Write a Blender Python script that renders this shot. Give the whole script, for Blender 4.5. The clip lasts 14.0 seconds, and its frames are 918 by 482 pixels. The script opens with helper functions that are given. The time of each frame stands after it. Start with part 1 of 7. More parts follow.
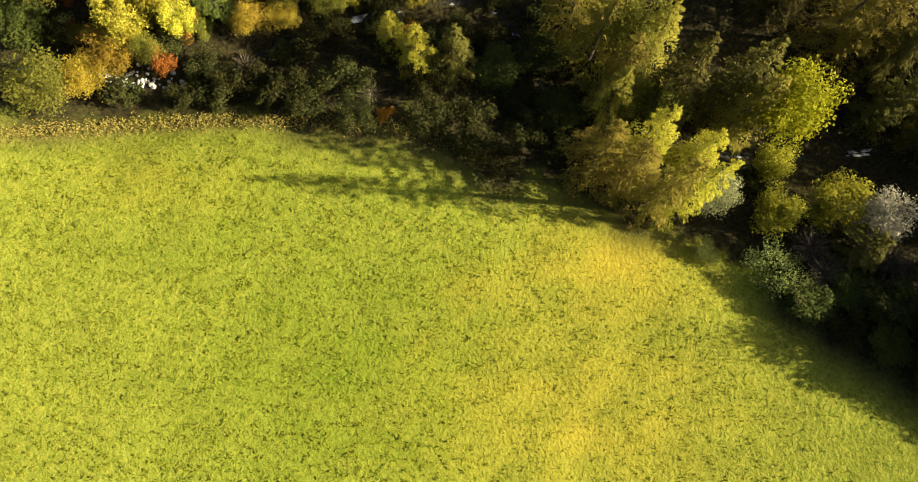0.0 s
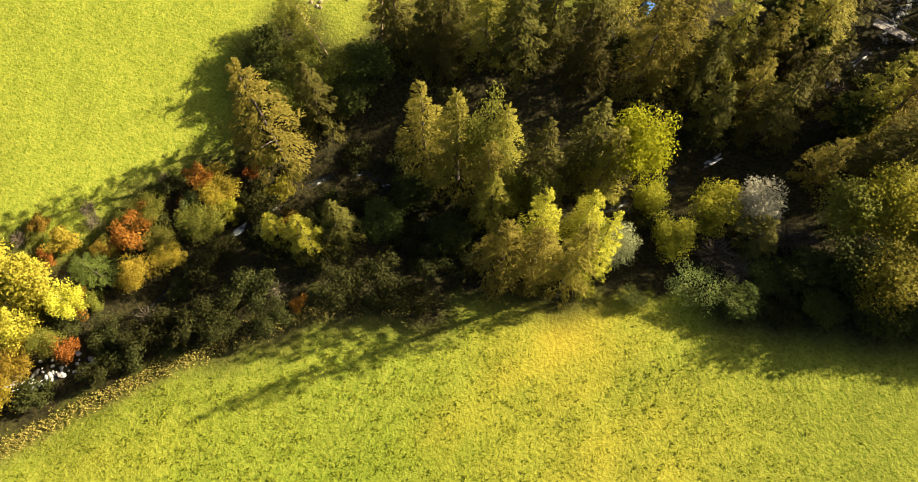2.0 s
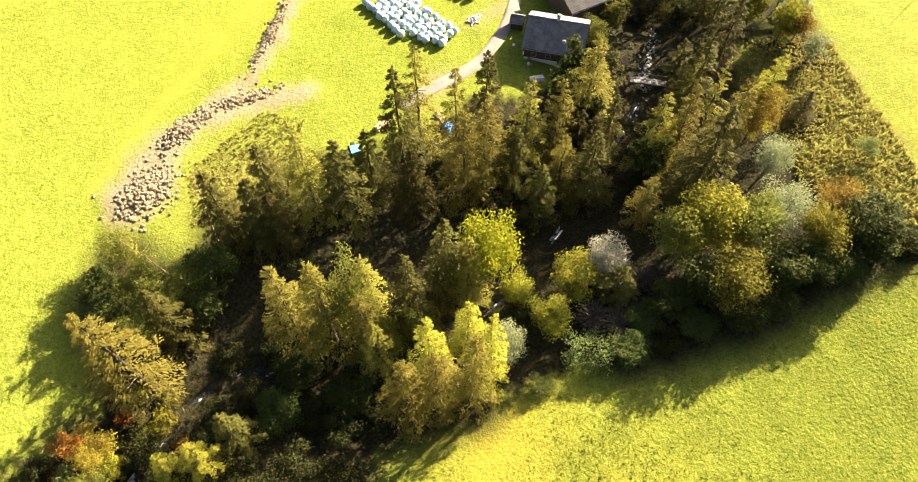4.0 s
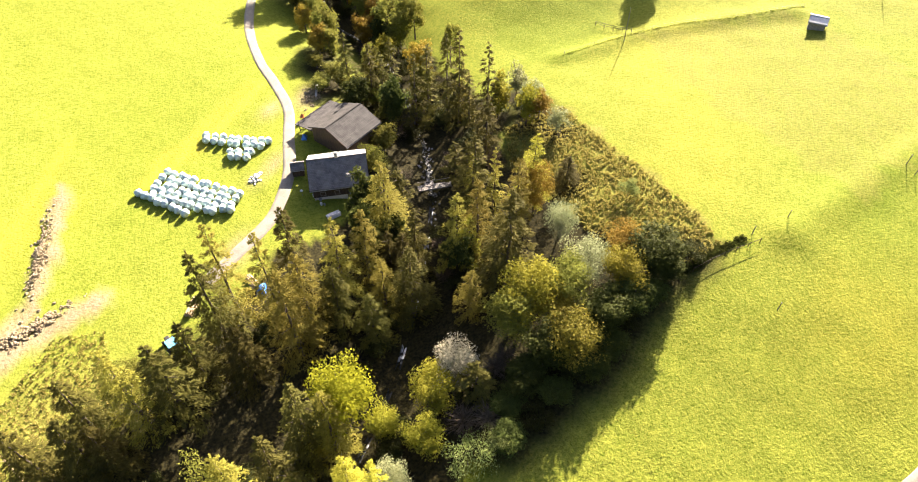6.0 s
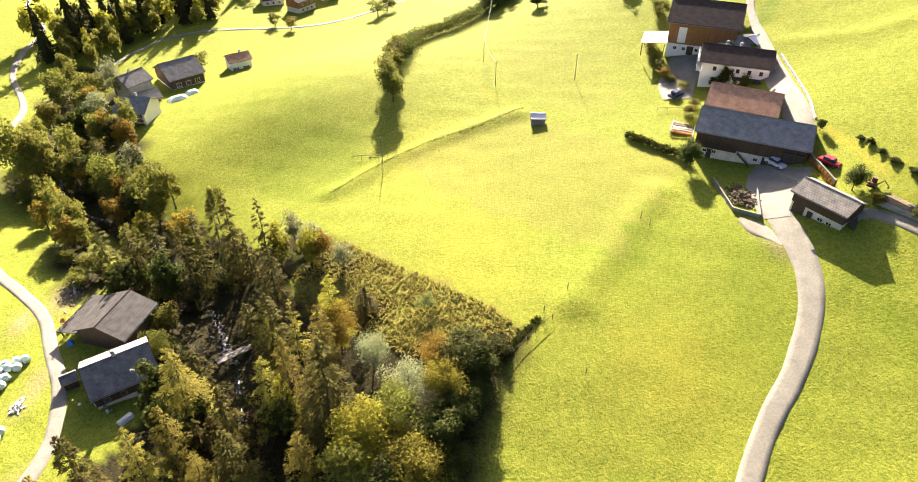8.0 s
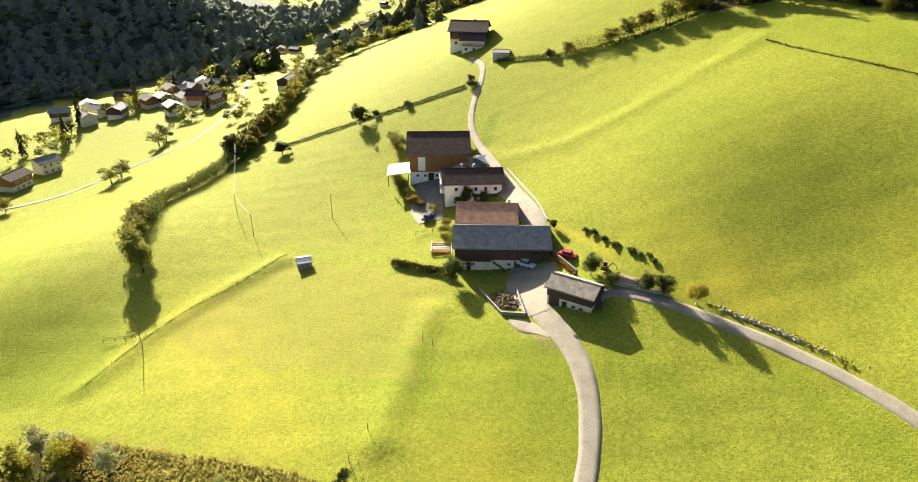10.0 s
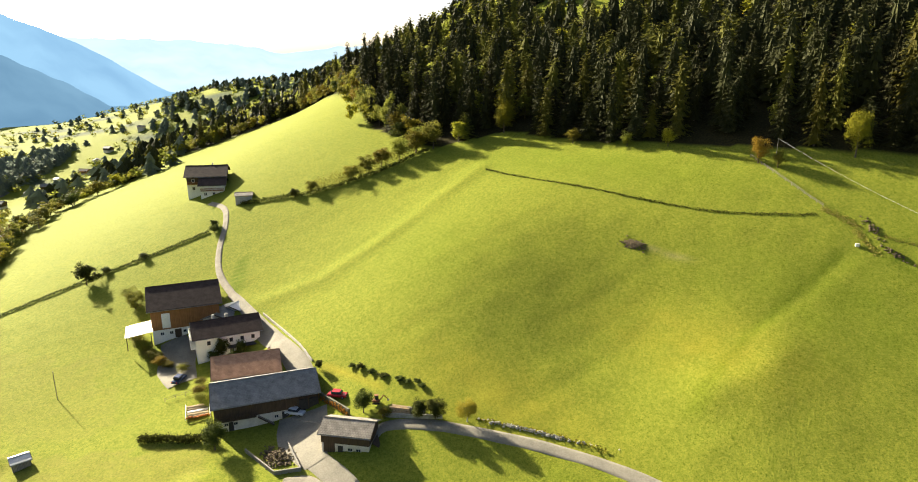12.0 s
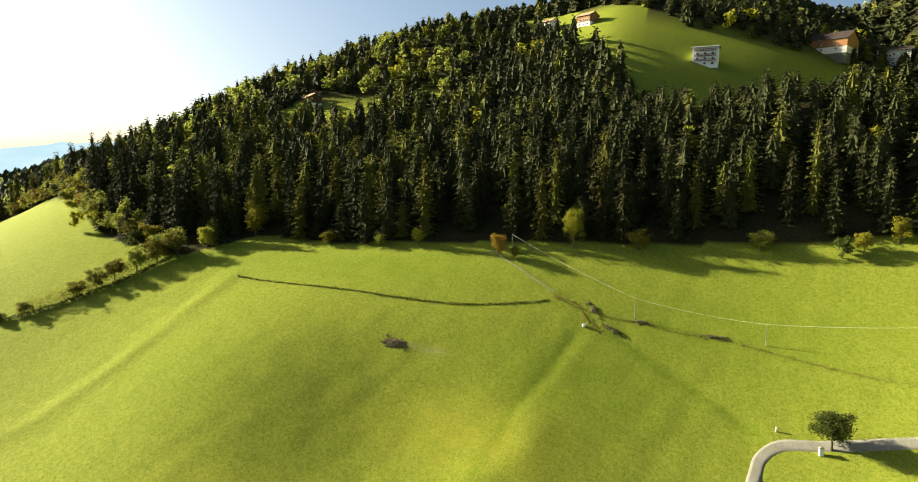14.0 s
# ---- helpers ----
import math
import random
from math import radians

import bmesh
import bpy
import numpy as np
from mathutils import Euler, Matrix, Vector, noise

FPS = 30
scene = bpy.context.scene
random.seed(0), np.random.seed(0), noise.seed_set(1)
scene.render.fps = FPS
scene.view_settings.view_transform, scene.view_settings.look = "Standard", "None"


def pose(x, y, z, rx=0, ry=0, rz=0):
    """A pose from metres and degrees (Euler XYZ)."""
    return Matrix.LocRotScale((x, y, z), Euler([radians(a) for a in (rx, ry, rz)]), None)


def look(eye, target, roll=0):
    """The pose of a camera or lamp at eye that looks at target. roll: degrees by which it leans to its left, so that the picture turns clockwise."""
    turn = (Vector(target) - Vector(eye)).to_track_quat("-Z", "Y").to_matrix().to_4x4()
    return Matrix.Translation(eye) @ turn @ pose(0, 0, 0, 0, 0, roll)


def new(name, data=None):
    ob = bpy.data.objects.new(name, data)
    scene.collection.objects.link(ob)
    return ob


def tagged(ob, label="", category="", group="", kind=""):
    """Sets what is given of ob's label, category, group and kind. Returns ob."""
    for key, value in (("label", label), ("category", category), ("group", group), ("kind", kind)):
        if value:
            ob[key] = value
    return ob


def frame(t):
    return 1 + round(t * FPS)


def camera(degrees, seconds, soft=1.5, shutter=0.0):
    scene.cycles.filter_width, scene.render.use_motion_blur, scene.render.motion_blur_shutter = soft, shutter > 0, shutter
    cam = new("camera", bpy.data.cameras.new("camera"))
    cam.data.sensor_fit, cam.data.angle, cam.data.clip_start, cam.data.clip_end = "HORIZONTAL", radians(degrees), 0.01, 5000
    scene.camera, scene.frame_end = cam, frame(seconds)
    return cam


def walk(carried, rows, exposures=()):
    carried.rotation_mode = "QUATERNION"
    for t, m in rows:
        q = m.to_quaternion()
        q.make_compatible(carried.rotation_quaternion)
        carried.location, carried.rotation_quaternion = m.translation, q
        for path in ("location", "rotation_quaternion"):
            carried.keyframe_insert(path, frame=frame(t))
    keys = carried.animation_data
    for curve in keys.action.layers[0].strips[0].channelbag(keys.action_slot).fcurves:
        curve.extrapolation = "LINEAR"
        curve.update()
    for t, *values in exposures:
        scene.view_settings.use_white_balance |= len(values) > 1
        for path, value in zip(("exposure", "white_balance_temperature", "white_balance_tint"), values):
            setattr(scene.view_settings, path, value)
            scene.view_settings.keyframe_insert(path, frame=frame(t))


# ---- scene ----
cam = camera(70.66, 14.0, soft=1.0)
PATH = [
    (0, (0.01, -0.00, 69.99), (0.15, 8.85, 10.65), 0.04),
    (0.5, (0.07, 0.02, 70.53), (1.65, 11.75, 11.71), 0.02),
    (1, (0.16, 0.02, 71.06), (3.66, 14.33, 12.90), 0.00),
    (1.5, (0.28, 0.01, 71.60), (6.25, 16.65, 14.26), -0.01),
    (2, (0.44, -0.01, 72.13), (9.45, 18.65, 15.83), -0.02),
    (2.5, (0.61, -0.05, 72.66), (13.14, 20.12, 17.56), -0.02),
    (3, (0.81, -0.10, 73.20), (17.01, 20.83, 19.35), -0.02),
    (3.5, (1.02, -0.17, 73.73), (21.01, 20.78, 21.17), -0.02),
    (4, (1.25, -0.25, 74.26), (25.21, 20.01, 23.12), -0.01),
    (4.5, (1.49, -0.35, 74.79), (29.48, 18.49, 25.17), 0.00),
    (5, (1.73, -0.46, 75.32), (33.42, 16.29, 27.20), 0.01),
    (5.5, (1.98, -0.58, 75.85), (37.07, 13.55, 29.28), 0.03),
    (6, (2.22, -0.72, 76.38), (40.52, 10.30, 31.53), 0.05),
    (6.5, (2.46, -0.87, 76.91), (43.67, 6.53, 33.93), 0.07),
    (7, (2.70, -1.04, 77.45), (46.36, 2.27, 36.42), 0.09),
    (7.5, (2.92, -1.22, 77.98), (48.55, -2.40, 39.04), 0.11),
    (8, (3.12, -1.41, 78.51), (50.13, -7.42, 41.71), 0.14),
    (8.5, (3.31, -1.62, 79.04), (51.12, -13.04, 44.63), 0.17),
    (9, (3.48, -1.84, 79.57), (51.42, -19.05, 47.86), 0.20),
    (9.5, (3.62, -2.07, 80.10), (51.06, -24.49, 51.00), 0.23),
    (10, (3.73, -2.32, 80.64), (50.25, -29.02, 53.75), 0.26),
    (10.5, (3.81, -2.58, 81.17), (48.71, -34.11, 56.88), 0.29),
    (11, (3.85, -2.85, 81.70), (46.37, -39.33, 60.20), 0.32),
    (11.5, (3.85, -3.14, 82.23), (43.48, -44.06, 63.37), 0.35),
    (12, (3.81, -3.44, 82.76), (39.50, -48.97, 66.84), 0.38),
    (12.5, (3.73, -3.75, 83.30), (35.21, -53.04, 69.88), 0.41),
    (13, (3.59, -4.08, 83.83), (30.02, -56.81, 72.85), 0.43),
    (13.5, (3.40, -4.42, 84.36), (25.45, -59.48, 75.29), 0.46),
    (14, (3.15, -4.77, 84.89), (20.61, -61.72, 77.66), 0.49),
]
walk(cam, [(t, look(eye, target, roll)) for t, eye, target, roll in PATH], [(0, 1.97, 7000, 8), (2, 2.12, 7000, 9), (4.5, 2.8, 6400, 15), (7, 2.84, 6250, 20), (8.2, 2.74, 6300, 18), (11, 2.34, 6550, 8), (12.5, 2.2, 6600, 6), (14, 2.04, 6500, -1)])

# ---- world, sun ----
SUN_AZ, SUN_EL = 95.0, 22.5      # degrees: clockwise from +y, and above the horizon
world = bpy.data.worlds.new("sky")
scene.world = world
world.use_nodes = True
wn = world.node_tree
sky = wn.nodes.new("ShaderNodeTexSky")
sky.sky_type, sky.sun_disc = "NISHITA", False
sky.sun_elevation, sky.sun_rotation = radians(SUN_EL), radians(SUN_AZ)
sky.air_density, sky.dust_density, sky.altitude = 0.7, 8.0, 1200
wn.nodes["Background"].inputs["Strength"].default_value = 0.046
wn.links.new(sky.outputs["Color"], wn.nodes["Background"].inputs["Color"])
sun = new("sun", bpy.data.lights.new("sun", "SUN"))
sun.data.energy, sun.data.angle, sun.data.color = 5.0, radians(0.55), (1.0, 0.89, 0.70)
sun.matrix_world = look((400 * math.sin(radians(SUN_AZ)), 400 * math.cos(radians(SUN_AZ)), 400 * math.tan(radians(SUN_EL))), (0, 0, 0))


# ---- materials ----
def node(tree, kind, **inputs):
    n = tree.nodes.new(kind)
    for k, v in inputs.items():
        n.inputs[k.replace("_", " ")].default_value = v
    return n


def blank(name, rough=0.8, metal=0.0, spec=0.3):
    m = bpy.data.materials.new(name)
    m.use_nodes = True
    b = m.node_tree.nodes["Principled BSDF"]
    b.inputs["Roughness"].default_value, b.inputs["Metallic"].default_value = rough, metal
    b.inputs["Specular IOR Level"].default_value = spec
    return m, m.node_tree, b


def mixed(tree, fac, a, b):
    """A colour mix; fac, a and b are sockets or values."""
    n = tree.nodes.new("ShaderNodeMix")
    n.data_type = "RGBA"
    for i, v in ((0, fac), (6, a), (7, b)):
        if isinstance(v, bpy.types.NodeSocket):
            tree.links.new(v, n.inputs[i])
        else:
            n.inputs[i].default_value = v if i == 0 else (*v, 1)
    return n.outputs[2]


def noise_of(tree, scale, detail=3.0, coords=None, lo=0.35, hi=0.65):
    n = node(tree, "ShaderNodeTexNoise", Scale=scale, Detail=detail)
    if coords is not None:
        tree.links.new(coords, n.inputs["Vector"])
    r = node(tree, "ShaderNodeMapRange", From_Min=lo, From_Max=hi)
    tree.links.new(n.outputs["Fac"], r.inputs["Value"])
    return r.outputs["Result"]


def world_place(tree):
    return tree.nodes.new("ShaderNodeNewGeometry").outputs["Position"]


def attr(tree, name):
    a = tree.nodes.new("ShaderNodeAttribute")
    a.attribute_name = name
    return a.outputs["Fac"]


def bumped(tree, bsdf, height, strength, distance):
    b = node(tree, "ShaderNodeBump", Strength=strength, Distance=distance)
    tree.links.new(height, b.inputs["Height"])
    tree.links.new(b.outputs["Normal"], bsdf.inputs["Normal"])


def rough_mat(name, a, b, scale=2.0, rough=0.85, metal=0.0, bump=0.3, dist=0.02, fine=None, spec=0.3):
    """Two colours in patches with a finer grain: plaster, concrete, earth, asphalt."""
    m, t, s = blank(name, rough, metal, spec)
    p = t.nodes.new("ShaderNodeTexCoord").outputs["Object"]
    big = noise_of(t, scale, 4, p)
    small = noise_of(t, fine or scale * 9, 3, p, 0.3, 0.7)
    c = mixed(t, big, a, b)
    c = mixed(t, 0.35, c, mixed(t, small, tuple(v * 0.72 for v in a), tuple(min(1, v * 1.15) for v in b)))
    t.links.new(c, s.inputs["Base Color"])
    bumped(t, s, small, bump, dist)
    return m


def plank_mat(name, a, b, width=0.18, rough=0.8):
    """Weathered boards, upright, with dark joints."""
    m, t, s = blank(name, rough)
    co = t.nodes.new("ShaderNodeTexCoord").outputs["Object"]
    mp = node(t, "ShaderNodeMapping", Scale=(1 / width, 1 / width, 0.25))
    t.links.new(co, mp.inputs["Vector"])
    w = node(t, "ShaderNodeTexWave", Scale=0.5, Distortion=0.6, Detail=1.0)
    w.bands_direction = "DIAGONAL"
    t.links.new(mp.outputs["Vector"], w.inputs["Vector"])
    n = noise_of(t, 1.3, 4, mp.outputs["Vector"])
    c = mixed(t, n, a, b)
    c = mixed(t, 0.4, c, mixed(t, w.outputs["Fac"], tuple(v * 0.45 for v in a), b))
    t.links.new(c, s.inputs["Base Color"])
    bumped(t, s, w.outputs["Fac"], 0.5, 0.02)
    return m


def tile_mat(name, a, b, length=0.4, height=0.3, rough=0.75, mortar=0.02):
    """Roof covering in rows, laid along the object's x and y."""
    m, t, s = blank(name, rough, 0, 0.12)
    co = t.nodes.new("ShaderNodeTexCoord").outputs["Object"]
    br = node(t, "ShaderNodeTexBrick", Scale=1.0, Mortar_Size=mortar, Brick_Width=length, Row_Height=height, Bias=0.0)
    br.inputs["Color1"].default_value, br.inputs["Color2"].default_value = (*a, 1), (*b, 1)
    br.inputs["Mortar"].default_value = (*(v * 0.35 for v in a), 1)
    t.links.new(co, br.inputs["Vector"])
    n = noise_of(t, 0.7, 5, co)
    fine = noise_of(t, 9, 2, co)
    c = mixed(t, 0.45, br.outputs["Color"], mixed(t, n, tuple(v * 0.6 for v in a), tuple(min(1, v * 1.25) for v in b)))
    c = mixed(t, 0.2, c, mixed(t, fine, a, b))
    t.links.new(c, s.inputs["Base Color"])
    bumped(t, s, br.outputs["Fac"], -0.6, 0.04)
    return m


def leaf_mat(name, a, b, glow=0.35, rough=0.6):
    """Leaves or needles, which let some light through; each clump and each tree differs a little."""
    m, t, s = blank(name, 0.62, 0, 0.02)
    g = t.nodes.new("ShaderNodeNewGeometry")
    o = t.nodes.new("ShaderNodeObjectInfo")
    spread_of = node(t, "ShaderNodeMapRange", To_Min=0.2, To_Max=0.8)
    t.links.new(g.outputs["Random Per Island"], spread_of.inputs["Value"])
    c = mixed(t, spread_of.outputs["Result"], a, b)
    h = node(t, "ShaderNodeHueSaturation", Saturation=1.0)
    hue = node(t, "ShaderNodeMapRange", To_Min=0.485, To_Max=0.515)
    val = node(t, "ShaderNodeMapRange", To_Min=0.75, To_Max=1.25)
    t.links.new(o.outputs["Random"], hue.inputs["Value"])
    t.links.new(o.outputs["Random"], val.inputs["Value"])
    t.links.new(hue.outputs["Result"], h.inputs["Hue"])
    t.links.new(val.outputs["Result"], h.inputs["Value"])
    t.links.new(c, h.inputs["Color"])
    t.links.new(h.outputs["Color"], s.inputs["Base Color"])
    tr = t.nodes.new("ShaderNodeBsdfTranslucent")
    t.links.new(h.outputs["Color"], tr.inputs["Color"])
    mix = node(t, "ShaderNodeMixShader", Fac=glow)
    out = t.nodes["Material Output"]
    t.links.new(s.outputs["BSDF"], mix.inputs[1])
    t.links.new(tr.outputs["BSDF"], mix.inputs[2])
    t.links.new(mix.outputs["Shader"], out.inputs["Surface"])
    return m


def ground_mat():
    """Meadow, with woodland floor (tree shade painted into it), dry bank grass and bare earth where the land has them.
    """
    m, t, s = blank("meadow", 0.8, 0, 0.014)
    turn = node(t, "ShaderNodeMapping", Rotation=(0.62, 0.47, 0.83))
    t.links.new(world_place(t), turn.inputs["Vector"])
    p = turn.outputs["Vector"]
    big = noise_of(t, 0.018, 3, p)
    mid = noise_of(t, 0.10, 5, p, 0.36, 0.64)
    patch = noise_of(t, 0.42, 5, p, 0.38, 0.62)
    tuft = noise_of(t, 2.5, 4, p, 0.34, 0.66)
    fine = noise_of(t, 5.5, 3, p, 0.32, 0.68)
    speck = noise_of(t, 2.6, 2, p, 0.56, 0.70)
    clump = noise_of(t, 1.15, 4, p, 0.40, 0.60)
    mp = node(t, "ShaderNodeMapping", Rotation=(0, 0, 1.1), Scale=(0.9, 0.035, 0.035))
    t.links.new(world_place(t), mp.inputs["Vector"])
    swath = noise_of(t, 1.0, 3, mp.outputs["Vector"], 0.3, 0.7)
    green = mixed(t, big, (0.134, 0.177, 0.020), (0.200, 0.212, 0.028))
    green = mixed(t, mid, green, (0.186, 0.208, 0.024))
    c = mixed(t, 0.34, green, mixed(t, patch, (0.111, 0.151, 0.017), (0.233, 0.238, 0.037)))
    c = mixed(t, 0.44, c, mixed(t, tuft, (0.084, 0.117, 0.011), (0.240, 0.247, 0.037)))
    c = mixed(t, 0.14, c, mixed(t, swath, (0.097, 0.130, 0.013), (0.258, 0.251, 0.041)))
    c = mixed(t, 0.42, c, mixed(t, fine, (0.060, 0.086, 0.008), (0.268, 0.274, 0.037)))
    c = mixed(t, 0.20, c, mixed(t, clump, (0.072, 0.105, 0.009), (0.272, 0.276, 0.040)))
    dab = t.nodes.new("ShaderNodeMath")
    dab.operation = "MULTIPLY"
    dab.inputs[1].default_value = 0.78
    t.links.new(speck, dab.inputs[0])
    c = mixed(t, dab.outputs["Value"], c, (0.075, 0.108, 0.009))
    c = mixed(t, attr(t, "lush"), c, mixed(t, tuft, (0.056, 0.097, 0.007), (0.130, 0.177, 0.013)))
    c = mixed(t, attr(t, "sere"), c, mixed(t, tuft, (0.28, 0.225, 0.024), (0.37, 0.30, 0.036)))
    dry = mixed(t, tuft, (0.11, 0.095, 0.024), (0.25, 0.21, 0.055))
    c = mixed(t, attr(t, "bank"), c, mixed(t, fine, dry, (0.16, 0.17, 0.026)))
    # leaf litter taken near black, so that it carries the trees' shade too
    shaded_litter = mixed(t, tuft, (0.016, 0.015, 0.008), (0.042, 0.036, 0.014))
    c = mixed(t, attr(t, "wood"), c, shaded_litter)
    # ground of the far woods, greyed like them: distance haze put into the colour
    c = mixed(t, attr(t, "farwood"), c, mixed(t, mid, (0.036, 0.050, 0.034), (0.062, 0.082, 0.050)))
    soil = mixed(t, tuft, (0.13, 0.098, 0.048), (0.30, 0.24, 0.14))
    c = mixed(t, attr(t, "earth"), c, mixed(t, fine, soil, (0.21, 0.165, 0.095)))
    t.links.new(c, s.inputs["Base Color"])
    more = node(t, "ShaderNodeMath")
    more.operation = "MULTIPLY_ADD"
    t.links.new(fine, more.inputs[0])
    more.inputs[1].default_value = 0.45
    t.links.new(tuft, more.inputs[2])
    bumped(t, s, more.outputs["Value"], 1.0, 0.036)
    return m


MEADOW = ground_mat()
GRAVEL = rough_mat("gravel", (0.17, 0.15, 0.115), (0.25, 0.225, 0.175), 0.5, 0.95)
ASPHALT = rough_mat("worn asphalt", (0.160, 0.146, 0.112), (0.235, 0.215, 0.165), 0.35, 0.9)
YARD = rough_mat("yard asphalt", (0.11, 0.11, 0.11), (0.17, 0.165, 0.16), 0.3, 0.9)
PLASTER = rough_mat("white plaster", (0.74, 0.72, 0.66), (0.82, 0.80, 0.75), 0.6, 0.9, bump=0.15)
OLDPLASTER = rough_mat("stained plaster", (0.50, 0.46, 0.38), (0.68, 0.64, 0.55), 0.8, 0.9)
CONCRETE = rough_mat("concrete", (0.36, 0.35, 0.32), (0.48, 0.46, 0.42), 0.8, 0.9)
STONE = rough_mat("field stone", (0.22, 0.21, 0.18), (0.42, 0.40, 0.35), 1.5, 0.9, bump=0.8, dist=0.08)
EARTH = rough_mat("dug earth", (0.24, 0.18, 0.095), (0.46, 0.365, 0.22), 1.2, 0.95, bump=1.0, dist=0.15)
DUNG = rough_mat("dung", (0.085, 0.062, 0.033), (0.165, 0.125, 0.065), 1.0, 0.95, bump=1.0, dist=0.15)
TIMBER = plank_mat("dark timber", (0.045, 0.030, 0.019), (0.095, 0.062, 0.038))
WARMTIMBER = plank_mat("orange timber", (0.20, 0.085, 0.03), (0.36, 0.17, 0.06))
GREYTIMBER = plank_mat("grey timber", (0.16, 0.14, 0.12), (0.30, 0.27, 0.23))
SLATE = tile_mat("grey slate", (0.155, 0.155, 0.15), (0.235, 0.235, 0.225), 0.6, 0.45)
BROWNTILE = tile_mat("brown tile", (0.33, 0.175, 0.10), (0.50, 0.28, 0.165), 0.35, 0.35)
DARKTILE = tile_mat("dark brown tile", (0.036, 0.025, 0.021), (0.062, 0.043, 0.036), 0.4, 0.4, 0.85)
SHINGLE = tile_mat("old shingle", (0.105, 0.10, 0.092), (0.215, 0.20, 0.185), 0.35, 0.3)
PANTILE = tile_mat("grey pantile", (0.17, 0.15, 0.125), (0.29, 0.26, 0.22), 0.5, 0.5, mortar=0.05)
TIN = rough_mat("pale tin", (0.46, 0.46, 0.44), (0.58, 0.57, 0.54), 0.5, 0.35, 0.35, bump=0.1)
CORRUGATED = tile_mat("corrugated sheet", (0.042, 0.038, 0.034), (0.088, 0.080, 0.072), 4.0, 0.28, 0.7, 0.03)
WRAP = rough_mat("bale wrap", (0.50, 0.60, 0.55), (0.60, 0.70, 0.64), 1.5, 0.35, bump=0.25, spec=0.5)
METAL = rough_mat("grey metal", (0.25, 0.25, 0.25), (0.38, 0.38, 0.37), 3, 0.45, 0.8, bump=0.1)
RUBBER = rough_mat("rubber", (0.02, 0.02, 0.02), (0.035, 0.035, 0.035), 3, 0.85)
REDPAINT = rough_mat("red car paint", (0.42, 0.015, 0.02), (0.48, 0.02, 0.025), 2, 0.25, bump=0.02, spec=0.5)
BLUEPAINT = rough_mat("dark blue paint", (0.02, 0.035, 0.09), (0.03, 0.045, 0.11), 2, 0.25, bump=0.02, spec=0.5)
SILVERPAINT = rough_mat("silver paint", (0.52, 0.54, 0.56), (0.60, 0.62, 0.64), 2, 0.3, bump=0.02, spec=0.5)
RUSTPAINT = rough_mat("rusty machine paint", (0.17, 0.06, 0.025), (0.26, 0.10, 0.04), 2, 0.6)
ORANGEPAINT = rough_mat("orange machine paint", (0.45, 0.13, 0.03), (0.55, 0.18, 0.05), 2, 0.5)
SKYPAINT = rough_mat("light blue paint", (0.12, 0.42, 0.60), (0.18, 0.50, 0.68), 2, 0.45)
BLUESHEET = rough_mat("blue sheet", (0.03, 0.14, 0.42), (0.05, 0.19, 0.50), 2, 0.4)
BARK = rough_mat("bark", (0.055, 0.042, 0.032), (0.13, 0.10, 0.075), 2.5, 0.95, bump=0.8, dist=0.05)
PALEBARK = rough_mat("pale bark", (0.40, 0.36, 0.30), (0.62, 0.58, 0.50), 2.5, 0.9)
LOGWOOD = rough_mat("cut wood", (0.30, 0.21, 0.12), (0.46, 0.34, 0.20), 2.5, 0.9)
WHITEWASH = rough_mat("bleached wood", (0.62, 0.60, 0.56), (0.74, 0.72, 0.68), 2.5, 0.9)
FLOWER = rough_mat("orange blossom", (0.42, 0.11, 0.02), (0.55, 0.22, 0.04), 6, 0.8)
LEDGE = rough_mat("dark reveal", (0.03, 0.028, 0.026), (0.05, 0.046, 0.042), 2, 0.8)
DARKSTONE = rough_mat("dark stone", (0.07, 0.075, 0.05), (0.13, 0.13, 0.09), 1.0, 0.9, bump=0.6, dist=0.08)
PALEROCK = rough_mat("pale rock", (0.42, 0.40, 0.36), (0.60, 0.58, 0.53), 1.2, 0.9, bump=0.6, dist=0.08)


def glass_mat():
    m, t, s = blank("window glass", 0.06, 0, 0.6)
    s.inputs["Base Color"].default_value = (0.03, 0.036, 0.042, 1)
    return m


GLASS = glass_mat()


def water_mat():
    m, t, s = blank("stream water", 0.35, 0, 0.2)
    p = world_place(t)
    foam = noise_of(t, 0.55, 6, p, 0.55, 0.66)
    t.links.new(mixed(t, foam, (0.010, 0.012, 0.011), (0.62, 0.63, 0.62)), s.inputs["Base Color"])
    bumped(t, s, noise_of(t, 3, 3, p), 0.6, 0.1)
    return m


WATER = water_mat()


def haze_glow_mat(name, low, high):
    """Mountains so far off that only air shows: its haze is painted as emission."""
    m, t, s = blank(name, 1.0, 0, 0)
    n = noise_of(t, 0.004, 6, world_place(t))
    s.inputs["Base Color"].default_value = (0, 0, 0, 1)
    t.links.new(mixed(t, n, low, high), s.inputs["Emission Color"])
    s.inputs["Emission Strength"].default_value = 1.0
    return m


